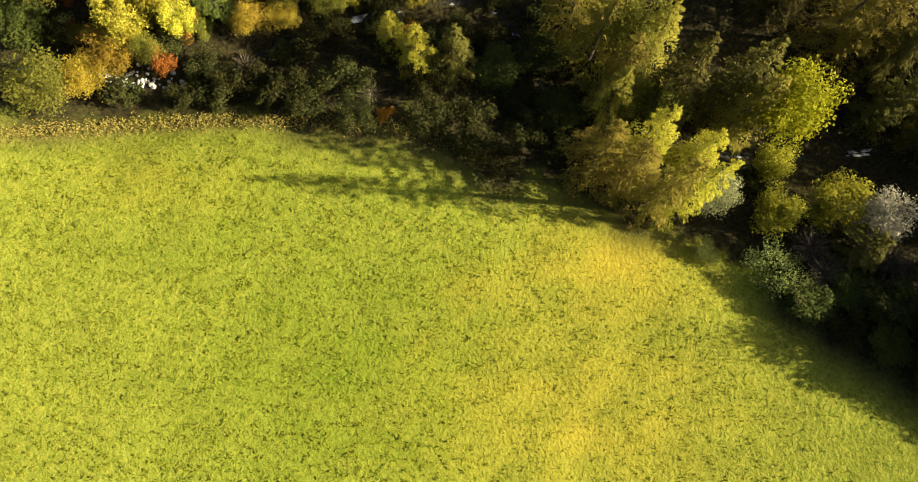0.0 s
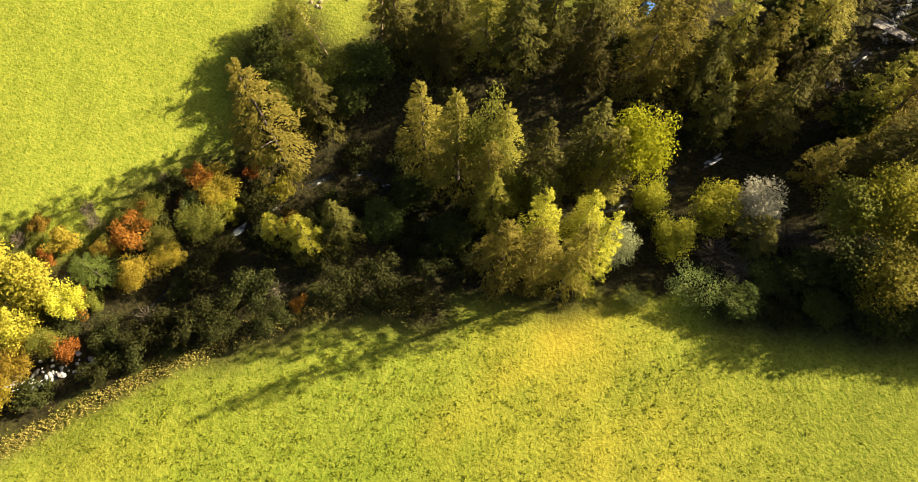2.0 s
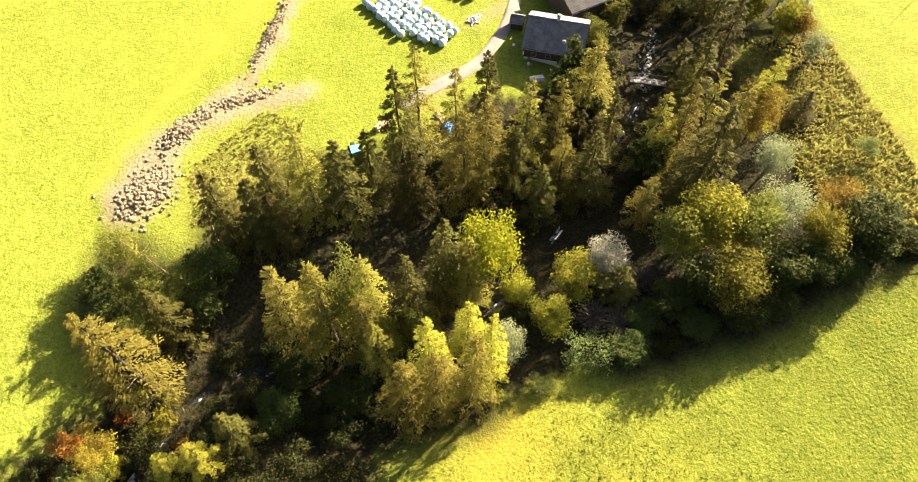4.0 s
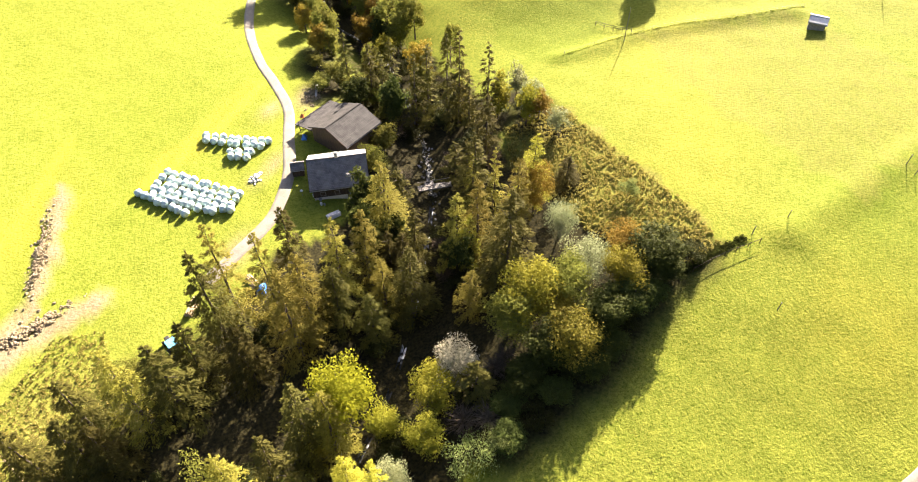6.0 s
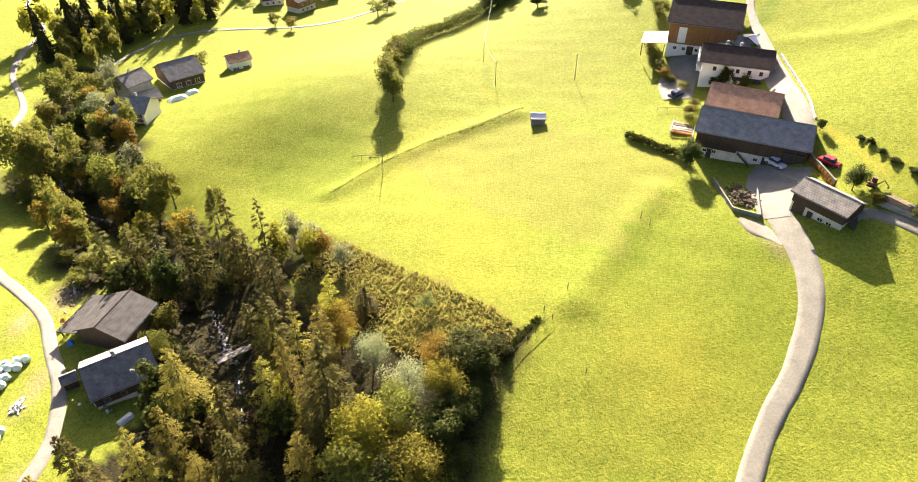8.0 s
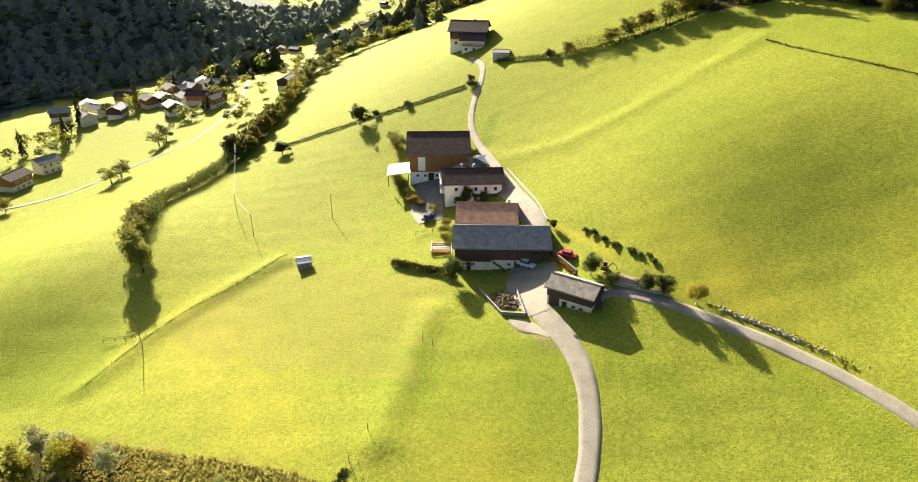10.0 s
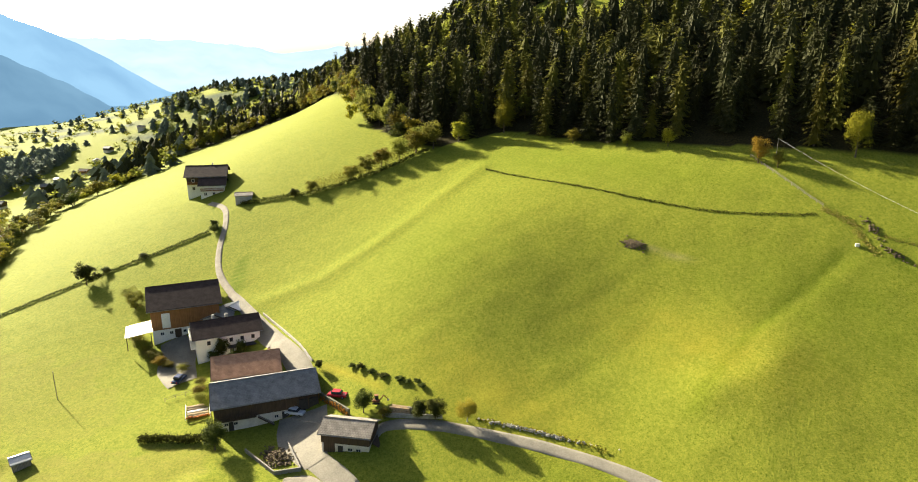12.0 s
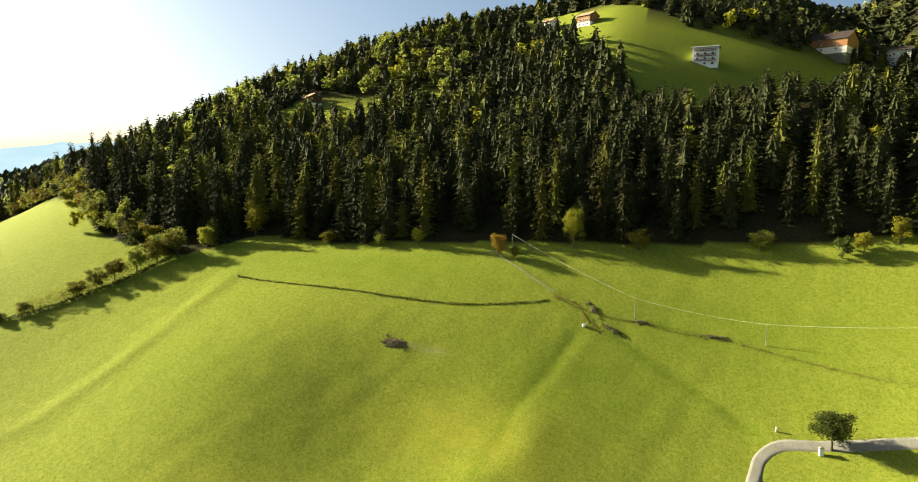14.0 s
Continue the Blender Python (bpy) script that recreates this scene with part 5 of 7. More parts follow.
for px in (-4, 0, 4):
    bm = B()
    part("post", box(bm, px, 2.1, -1.4, 0.18, 0.18, 2.6), TIMBER, lean)
house("shed", "tiny dark shed with pitched roof at the lane", 77.6, 51.0, -63, 2.4, 1.2, -2.8, 1.5, 0.7, TIMBER, TIMBER, SHINGLE, 0, 0.2, "shed")
house("shed", "small field shed with pale tin roof on the knoll", 139.2, -37.6, -100, 3.6, 1.8, 5.9, 1.7, 0.6, GREYTIMBER, GREYTIMBER, TIN, 0, 0.25, "shed")

# houses down the valley
w2 = house("house", "white house with dark slate roof below the wood", 181.7, 67.9, -103, 9.4, 5.0, -9.2, 5.2, 2.7, PLASTER, PLASTER, SLATE, 0, 0.6, "house", chimney=((0.5, 0.3, 1.1),))
for x in (-2.4, 0.0, 2.4):
    window(w2, x, -4.42, 1.6, 1.1, 1.2, -1, TIMBER)
    window(w2, x, -4.42, 4.3, 1.1, 1.2, -1, TIMBER)
balcony(w2, -3.8, 3.8, -4.4, 3.0, 1.0, TIMBER)
b3 = house("barn", "grey roofed timber barn in the valley meadow", 212.5, 63.5, -56, 12.0, 7.2, -11.0, 4.4, 3.4, TIMBER, PLASTER, SHINGLE, 1.4, 0.7, "barn")
for x in (-3, 0, 3):
    window(b3, x, -6.52, 2.4, 1.6, 1.4, -1)
h3 = house("house", "small white house with brown roof in the valley", 223, 46.5, -64, 8.0, 3.6, -11.6, 4.0, 1.6, PLASTER, PLASTER, BROWNTILE, 0, 0.5, "house", chimney=((1, 0.2, 0.9),))
for x in (-2, 1.5):
    window(h3, x, -3.12, 1.6, 1.0, 1.1, -1, TIMBER)
house("house", "old house with grey roof among valley barns", 205, 76, -40, 9.0, 4.6, -10.6, 4.4, 2.6, OLDPLASTER, OLDPLASTER, SHINGLE, 0, 0.6, "house", chimney=((0, 0.2, 1.0),))
house("barn", "low timber barn beside white sheeted bales", 196, 70, -60, 8.0, 3.6, -10.2, 2.6, 1.6, TIMBER, TIMBER, SHINGLE, 0, 0.5, "barn")

# the upper farmhouse
up = house("farmhouse", "large alpine farmhouse with dark roof and white base on the ridge", 234, -139, -128, 15.5, 8.0, 34.6, 6.0, 3.2, TIMBER, PLASTER, DARKTILE, 3.2, 1.0, "farmhouse", chimney=((2, 1, 1.0),))
for x in (-4.5, -1.5, 1.5, 4.5):
    window(up, x, -7.02, 1.7, 1.1, 1.2, -1)
    window(up, x, -7.12, 4.6, 1.1, 1.2, -1)
balcony(up, -6.5, 6.5, -7.1, 3.4, 1.2, WARMTIMBER)
up2 = house("farmhouse", "lower wing of the upper farmhouse with dark roof and white walls", 226.6, -136.6, -128, 10.0, 5.6, 33.4, 4.7, 2.2, PLASTER, PLASTER, DARKTILE, 0, 0.8, "farmhouse")
for x in (-2.5, 0.5, 3.0):
    window(up2, x, -4.82, 1.6, 1.1, 1.2, -1)
balcony(up2, -4.0, 4.0, -4.8, 2.9, 1.0, WARMTIMBER)
house("garage", "small grey garage with flat roof by the upper farm", 204, -134.5, -128, 6.2, 3.0, 34.4, 2.6, 0.7, CONCRETE, CONCRETE, PANTILE, 0, 0.3, "garage")

# houses on the high meadow and in the forest clearing
for nm, lb, fx, fy, yaw, ln, hf, ev, dz, upm, lom, rf, sp in (
        ("house", "white four storey house with balconies on the high meadow", -17.0, -375.2, 172, 14.0, 5.5, 9.8, 1.2, PLASTER, PLASTER, SLATE, 0),
        ("barn", "large red-brown barn with white base on the high meadow", -81.5, -426.2, 150, 27.5, 10.4, 6.8, 5.2, WARMTIMBER, OLDPLASTER, DARKTILE, 2.6),
        ("house", "white house beside the high meadow barn", -126, -455, 165, 18.5, 7.2, 9.0, 2.6, OLDPLASTER, OLDPLASTER, DARKTILE, 0),
        ("house", "small white house high under the forest", 77, -430, 150, 10.0, 5.0, 6.5, 2.4, PLASTER, PLASTER, BROWNTILE, 0),
        ("house", "timber house with white base high under the forest", 51.8, -417, 150, 11.0, 5.2, 6.5, 2.6, WARMTIMBER, PLASTER, BROWNTILE, 2.8),
        ("house", "brown timber chalet with white base in a forest clearing", 189.4, -322.9, 140, 10.0, 4.6, 5.0, 2.4, TIMBER, PLASTER, BROWNTILE, 2.4)):
    ya = math.radians(yaw)
    hb = house(nm, lb, fx - math.sin(ya) * hf, fy + math.cos(ya) * hf, yaw, ln, hf, h(fx, fy) + 0.1, ev, dz, upm, lom, rf, sp, 0.7, nm, deep=1.0)
    bm = B()
    part("foundation", box(bm, 0, 0, -3.4, ln - 1.5, 2 * hf - 1.5, 7.0, 0.05), DARKSTONE, hb, "dark stone basement wall on the slope")
    for lvl in range(int(ev // 2.6)):
        for i in range(3):
            window(hb, (i - 1) * ln * 0.27, -(hf - 0.7) - (0.10 if sp and lvl else 0.02), 1.5 + 2.6 * lvl, 1.3, 1.2, -1)
    if lb.startswith("white four"):
        for z in (2.9, 5.5, 8.1):
            balcony(hb, -5.2, 5.2, -4.3, z, 1.3, TIMBER)

VILLAGE = [(392, -37, 15, 1), (380, -43, -35, 0), (404, -54, 30, 1), (371, -52, 60, 2), (414, -62, -10, 0), (396, -66, 45, 1), (436, -92, 20, 2), (362, -38, 10, 1), (384, 2, 20, 0), (387, -13, -30, 1), (399, -4, 40, 0), (404, -50, -60, 1), (416, -44, 10, 2), (435, -76, -20, 1), (352, -57, -50, 2), (520, -104, 30, 1),
           (570, -116, -10, 0), (395, -30, 15, 2), (315, 138, 60, 0), (318, 119, 30, 1), (308, 45, -70, 1), (297, 31, -40, 2), (313, 20, -60, 0), (333, 59, 10, 1),
           (420, 0, 0, 0), (425, -20, 60, 2), (410, 14, 80, 1), (330, -90, -40, 1), (600, -150, 10, 0), (618, -178, 40, 1), (632, -168, -20, 2), (655, -215, 30, 0), (690, -240, 60, 1), (720, -262, 0, 0), (752, -300, 30, 2), (790, -330, -30, 0), (830, -362, 20, 1), (700, -330, -40, 0), (650, -300, 10, 2), (860, -420, 50, 0)]
for x, y, yaw, k in VILLAGE:
    hv = house("house", ("white village house with weathered grey roof", "grey roofed village house with pale walls", "timber and plaster village house")[k] + " in the valley", x, y, yaw, 9.6 + k, 4.3, h(x, y) - 0.3, 5.0, 2.0,
               (OLDPLASTER, TIMBER, WARMTIMBER)[k], OLDPLASTER, (SHINGLE, SLATE, DARKTILE)[k], 2.6 if k else 0, 0.7, "house", deep=4)
    for i in range(3 if x < 600 else 0):
        window(hv, (i - 1) * 2.7, -3.62, 1.5, 1.1, 1.2, -1)
        window(hv, (i - 1) * 2.7, -3.72 if k else -3.62, 3.9, 1.1, 1.1, -1)


# ---- the forest on the hillside ----
def forest_places():
    rng = np.random.RandomState(11)
    out = []
    y = -186.0
    gap = 7.3
    while y > -760:
        x = -215.0
        while x < 640:
            px, py = x + rng.uniform(-4.2, 4.2), y + rng.uniform(-3.8, 3.8)
            if inside(px, py, FOREST) or inside(px, py, HIGH_FOREST):
                if all(math.hypot(px - cx, py - cy) > cr for cx, cy, cr in CLEARINGS):
                    out.append((px, py))
            x += gap * (1 if py > -230 else 1.05 if py > -330 else 1.2)
        y -= gap * (0.95 if y > -230 else 1.1 if y > -330 else 1.35)
    return out


def edge_gap(x, y):
    return float(off_line(x, y, FOREST[:7])) if x < 152 else float(off_line(x, y, FOREST[-4:] + FOREST[:1]))


rng = np.random.RandomState(5)
places = sorted(forest_places(), key=lambda p: edge_gap(*p))
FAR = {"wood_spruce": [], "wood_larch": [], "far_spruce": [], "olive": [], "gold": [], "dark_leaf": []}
stock, tiny, mini = {}, {}, {}
for k in FAR:
    stock[k], tiny[k], mini[k] = [], [], []
    for s in range(3):
        r2 = np.random.RandomState(50 + s)
        pointed = k in ("spruce", "wood_spruce", "far_spruce", "larch", "wood_larch")
        blunt = 0.40 if k == "wood_larch" else 0.48
        mini[k].append(tiers(r2, 14, 4.6, 6, 5, 0.02, 0.40, 0.45) if pointed else leafy_leaves(r2, 12, 4.4, 7, 7, 1.7, 0.02))
        tiny[k].append(np.concatenate([tiers(r2, 14, 3.0, 5, 5, 0.02, 0.5, 0.36), conifer_leaves(r2, 15, 4.6, 22, 5, 1.15, 0.35, 0.15, 0, 0.46, 0.0, (0.4, 0.6), 0.6)]) if pointed else leafy_leaves(r2, 12, 4.4, 12, 12, 1.1, 0.02))
        stock[k].append(np.concatenate([tiers(r2, 16.6, 2.6, 8, 7, 0.03, blunt, 0.36), conifer_leaves(r2, 18, 4.5, 50, 15, 0.56, 0.36, 0.12, 0, blunt, 0.05, (0.36, 0.58), 0.55)]) if pointed else leafy_leaves(r2, 12, 4.4, 18, 24, 0.75, 0.04))
for i, (x, y) in enumerate(places):
    lit = x > 60 + 0.25 * (-y - 190) or x > 150
    leafy = x > 170 or math.hypot(x - 165, y + 345) < 62
    roll = rng.uniform()
    if i < 170:
        kind = "spruce" if roll < (0.5 if leafy else 0.64 if lit else 0.88) else "larch" if roll < (0.72 if leafy else 0.93 if lit else 0.97) else "olive"
        tall = (11 + 16 * rng.uniform() ** 0.8) * (0.8 if edge_gap(x, y) < 3 else 1.0)
        tree(kind, x, y, tall * (0.6 if kind == "olive" else 1), rng.uniform(2.6, 3.9), {"spruce": "tall dark spruce at the hillside forest edge", "larch": "tall yellow-green larch at the forest edge", "olive": "olive broadleaf tree at the forest edge"}[kind], group="forest edge trees", far=True)
        continue
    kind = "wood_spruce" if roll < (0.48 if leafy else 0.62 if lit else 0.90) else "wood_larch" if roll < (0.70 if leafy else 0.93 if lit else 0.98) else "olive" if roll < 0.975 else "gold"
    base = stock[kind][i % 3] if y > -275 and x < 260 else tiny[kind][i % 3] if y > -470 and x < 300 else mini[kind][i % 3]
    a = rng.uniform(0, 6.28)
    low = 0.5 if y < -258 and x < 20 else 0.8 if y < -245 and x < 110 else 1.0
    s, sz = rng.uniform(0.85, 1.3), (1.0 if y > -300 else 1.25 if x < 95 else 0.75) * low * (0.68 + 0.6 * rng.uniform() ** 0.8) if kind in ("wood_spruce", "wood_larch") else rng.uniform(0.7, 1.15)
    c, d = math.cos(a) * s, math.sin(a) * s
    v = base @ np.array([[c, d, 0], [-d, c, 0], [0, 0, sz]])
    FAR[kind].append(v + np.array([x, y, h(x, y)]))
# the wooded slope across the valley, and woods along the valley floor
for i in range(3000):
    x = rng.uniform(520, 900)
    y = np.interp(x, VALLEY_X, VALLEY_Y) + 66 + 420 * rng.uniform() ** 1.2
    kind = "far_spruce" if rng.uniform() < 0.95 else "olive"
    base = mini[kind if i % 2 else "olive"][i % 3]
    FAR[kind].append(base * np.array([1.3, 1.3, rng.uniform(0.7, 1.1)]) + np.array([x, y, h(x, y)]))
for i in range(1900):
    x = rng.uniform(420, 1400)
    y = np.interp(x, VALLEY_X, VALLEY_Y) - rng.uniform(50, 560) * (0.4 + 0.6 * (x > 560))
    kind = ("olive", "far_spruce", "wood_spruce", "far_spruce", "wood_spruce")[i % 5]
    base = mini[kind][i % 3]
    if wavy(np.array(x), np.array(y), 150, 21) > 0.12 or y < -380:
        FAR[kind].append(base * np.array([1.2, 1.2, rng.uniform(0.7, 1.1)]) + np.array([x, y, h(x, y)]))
# copses and hedges on the far sunny slope
for i in range(900):
    u, v = rng.uniform(690, 1420), -35 + 320 * rng.uniform() ** 1.3
    x, y = 4 + u * math.sin(math.radians(107)) + v * math.cos(math.radians(107)), -3 + u * math.cos(math.radians(107)) - v * math.sin(math.radians(107))
    if wavy(np.array(x), np.array(y), 60, 88) > 0.05 + 0.3 * rng.uniform() or rng.uniform() < 0.06:
        kind = ("olive", "dark_leaf", "olive", "gold", "far_spruce")[i % 5]
        FAR[kind].append(mini["olive" if kind == "dark_leaf" else kind][i % 3] * np.array([1.0, 1.0, rng.uniform(0.5, 0.9)]) + np.array([x, y, h(x, y)]))
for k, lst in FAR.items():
    tagged(new("woods", leaf_mesh("woods", np.concatenate(lst), LEAF[k])), {"spruce": "dense dark spruce woods on the mountainsides", "far_spruce": "spruce woods across the valley, paled for haze", "wood_spruce": "dense dark spruce forest on the steep hillside", "wood_larch": "scattered olive green larches in the mountain woods", "olive": "green broadleaf trees in the mountain woods", "gold": "yellow autumn trees in the mountain woods", "dark_leaf": "deep green broadleaf trees along the far valley slope"}[k], "woods", kind="stuff")

# single trees and hedges in the open
SINGLE = [("dark_leaf", 109.2, -61.4, 7, 2.7), ("dark_leaf", 90.4, -83.2, 5.6, 2.1), ("birch", 70.9, -92.0, 5.2, 2.3), ("dark_leaf", 79.4, -87.6, 4.6, 1.9), ("dark_leaf", 76.4, -89.1, 4.9, 2.1),
          ("dark_leaf", -32, -144.2, 9.6, 4.2), ("amber", 46.5, -184.2, 8, 2.6), ("olive", 41.5, -183.5, 5, 1.8), ("gold", 25.7, -191, 14, 3.2), ("gold", 131.8, -191.5, 14, 4.2),
          ("autumn", 102, -186.5, 5.5, 2.6), ("olive", 84, -186.5, 5, 2.2), ("gold", 72, -187.5, 6, 2.2), ("autumn", 8, -192.5, 6, 4), ("olive", -24, -194.6, 6, 4)]
SINGLE2 = [("dark_leaf", -43, -192, 6.5, 2.4), ("gold", -48, -193, 7, 2.8), ("gold", -57, -196, 7.5, 3), ("autumn", -68, -198, 7, 3),
           ("dark_leaf", 211.4, -81.6, 8, 3.2), ("dark_leaf", 214.9, -54.5, 5, 3), ("olive", 182.7, -82.5, 5.5, 3), ("olive", 159.5, -4.1, 10, 3.6), ("olive", 165, -3, 11, 3.8),
           ("olive", 172, -4.5, 10, 3.6), ("olive", 180, -6, 9, 3.2), ("olive", 188, -7, 8, 3.2), ("dark_leaf", 232, -42, 11, 4.4), ("autumn", 241, -50, 8, 3.2)]
SINGLE3 = [("olive", 250, -56, 8, 3.4), ("autumn", 262, -64, 7, 3), ("olive", 275, -72, 8, 3.4), ("gold", 290, -80, 8, 3.2), ("olive", 308, -88, 8, 3.6), ("olive", 327, -98, 9, 3.8), ("dark_leaf", 346, -108, 9, 4), ("olive", 366, -128, 9, 4),
           ("dark_leaf", 388, -148, 10, 4), ("olive", 405, -168, 10, 4), ("gold", 419, -185, 10, 4), ("olive", 352, -121, 8, 4), ("dark_leaf", 375, -142, 8, 4), ("olive", 336, -112, 7, 3.4)]
SINGLE4 = [("olive", 152, -177.5, 11, 4.4), ("autumn", 157, -174, 9, 4.2), ("olive", 160, -168.5, 9, 4), ("autumn", 163.5, -163, 8, 3.8), ("olive", 166, -158.5, 7, 3.2), ("autumn", 169, -154, 6, 3.2), ("olive", 178, -144, 5.5, 2.4), ("dark_leaf", 183.5, -140.5, 3.4, 1.8),
           ("gold", 165, -181, 10, 4), ("autumn", 175, -184, 9, 4), ("olive", 184, -187, 10, 4.2), ("olive", 191, -190, 9, 4), ("gold", 198, -192, 9, 3.8), ("olive", 206, -197, 10, 4), ("olive", 214, -203, 10, 4), ("amber", 226, -211, 9, 3.6), ("gold", 145, -183, 9, 3.6), ("olive", 159, -178, 8, 3.6), ("dark_leaf", 170, -180.5, 8, 3.6)]
SINGLE5 = [("olive", 224, 60, 7, 3), ("olive", 274, 40, 6, 2.6), ("gold", 268, 33, 6, 2.6), ("olive", 270, -2, 7, 3.6), ("olive", 276, -6, 7, 3.6), ("olive", 310, -24, 8, 4), ("dark_leaf", 316, -28, 8, 4), ("olive", 345, -40, 8, 4),
           ("dark_leaf", 372, -38, 9, 4), ("gold", 395, -22, 9, 4), ("olive", 300, 70, 10, 4), ("spruce", 306, 78, 16, 3.4), ("olive", 312, 90, 10, 4), ("gold", 292, 80, 9, 4), ("dark_leaf", 372, 10, 7, 3.5), ("olive", 440, -60, 9, 4)]
for row in SINGLE:
    tree(*row, label={"dark_leaf": "round dark green tree standing by the farm road", "gold": "yellow autumn tree standing in the open", "amber": "amber tree at the forest's foot", "birch": "yellow autumn tree standing by the farm road"}.get(row[0], "leafy shrub at the forest's foot"), group="trees in the open")
for row in SINGLE2 + SINGLE4:
    tree(*row, label={"dark_leaf": "round dark green tree in a hedgerow", "gold": "yellow autumn shrub along the meadow's edge", "autumn": "turning orange shrub along the meadow's edge"}.get(row[0], "olive green hedgerow tree on the meadow"), group="hedgerow trees", mid=row[3] > 4)
for row in SINGLE3 + SINGLE5:
    tree(row[0], row[1], row[2], row[3] * 1.15, row[4] * 1.2, label="leafy tree along the valley meadows", group="valley trees", far=True)
hr = np.random.RandomState(17)
BAND = {"olive": [], "dark_leaf": [], "autumn": [], "gold": [], "wood_spruce": []}


def band(line, gap, scatter, low, high, kinds, double=1):
    """Trees crowded along a line, too many to tell apart."""
    for x, y in spread(line, gap):
        for _ in range(double):
            k = kinds[hr.randint(len(kinds))]
            px, py, t, r = x + hr.normal(0, scatter), y + hr.normal(0, scatter), hr.uniform(low, high), hr.uniform(2.4, 4.2)
            v = stock["wood_spruce" if k == "wood_spruce" else "olive"][hr.randint(3)]
            BAND[k].append(v[::1 if px < 300 else 2] * np.array([r / 4.2, r / 4.2, t / 12]) + np.array([px, py, h(px, py)]))


band([(229, -40), (262, -64), (308, -88), (346, -108), (388, -148), (419, -185), (470, -235)], 3.6, 2.2, 4.5, 10, ("olive", "dark_leaf", "autumn", "olive", "gold"), 2)
band([(235, 100), (262, 104), (300, 84), (330, 40), (372, 8), (410, -30), (470, -62), (560, -110)], 5.0, 7, 6, 12, ("olive", "dark_leaf", "gold", "olive", "wood_spruce"))
band([(210, -205), (250, -232), (292, -262), (340, -288), (391, -318), (440, -290), (470, -262), (515, -232)], 5.0, 4, 7, 13, ("olive", "olive", "gold", "autumn", "dark_leaf"), 2)
band([(224, 103), (240, 101), (258, 96), (274, 84), (286, 66)], 2.2, 4.5, 9, 17, ("wood_spruce", "olive", "wood_spruce", "olive", "gold"), 2)
band([(340, -46), (360, -58), (384, -70), (410, -80), (440, -100)], 3.5, 6, 4, 9, ("olive", "dark_leaf", "gold", "olive", "wood_spruce"))
band([(300, -60), (340, -84), (380, -100), (430, -120)], 8, 8, 5, 9, ("olive", "dark_leaf", "gold"))
for k, lst in BAND.items():
    tagged(new("hedgerow", leaf_mesh("hedgerow", np.concatenate(lst), LEAF[k])), {"olive": "olive green", "dark_leaf": "deep green", "autumn": "turning orange", "gold": "yellow autumn", "wood_spruce": "dark spruce"}[k] + " trees crowded along the valley hedgerows", "hedgerow", kind="stuff")
for x, y, t, r, k in ((165, -74, 3.4, 2.2, "autumn"), (160, -73.6, 3.2, 2.2, "olive"), (153, -72.5, 3.4, 2.4, "olive"), (142.6, -73.7, 2.6, 1.8, "olive"), (147.5, -72.8, 2.4, 1.6, "autumn"), (139.6, -82.6, 6.0, 1.8, "dark_leaf"), (136, -85.6, 4.2, 1.5, "dark_leaf"), (168.5, -75.6, 3.0, 2.0, "amber"), (162.6, -73.4, 2.8, 1.9, "olive"), (156.6, -72.6, 3.2, 2.1, "olive"), (150, -72.2, 3.0, 2.0, "amber"), (187, -83.4, 5.4, 3.0, "olive"), (133, -73, 2.2, 1.6, "olive"), (130, -70.5, 2.4, 1.7, "autumn"), (127, -69, 2.4, 1.6, "olive"), (140, -80.6, 3.6, 1.6, "dark_leaf"), (136.5, -83, 2.6, 1.2, "bush"), (109.5, -88, 3.0, 1.0, "dark_leaf"), (85.5, -84, 2.6, 1.5, "autumn"), (212, -88, 2.6, 1.6, "dark_leaf"), (207, -98, 2.8, 1.7, "dark_leaf"), (196, -117, 3, 1.8, "dark_leaf"), (199, -119, 3, 1.6, "dark_leaf")):
    tree(k, x, y, t, r, "small garden shrub beside the farm", "shrub", "farm shrubs", "shrub")


def hedge(line, tall, wide, kind, label, dense=26, seed=1):
    """A clipped or wild hedge along a line: leaves over short stems."""
    rng = np.random.RandomState(seed)
    p = spread(line, 0.9)
    out = []
    bm = B()
    for i, (x, y) in enumerate(p):
        k = tall * rng.uniform(0.7, 1.2)
        n = dense
        q = np.stack([rng.normal(0, wide * 0.38, n) + x, rng.normal(0, wide * 0.38, n) + y, rng.uniform(0.05, 1, n) ** 0.7 * k], 1)
        q[:, 2] += lay(q[:, :2])
        s = rng.uniform(0.16, 0.34, n)
        out.append(kites(q, rng.normal(0, 1, (n, 3)) + np.array([0, 0, 0.6]), rng.normal(0, 1, (n, 3)) + np.array([0, 0, 0.5]), s, s * 0.6))
        if i % 3 == 0:
            rod(bm, (x, y, h(x, y) - 0.2), (x + rng.normal(0, 0.15), y, h(x, y) + k * 0.7), 0.04, 0.015, 5)
    ob = thing("hedge", Matrix(), label, "hedge")
    part("leaves", leaf_mesh("leaves", np.concatenate(out), LEAF[kind]), None, ob)
    part("stems", bm, BARK, ob)
    return ob


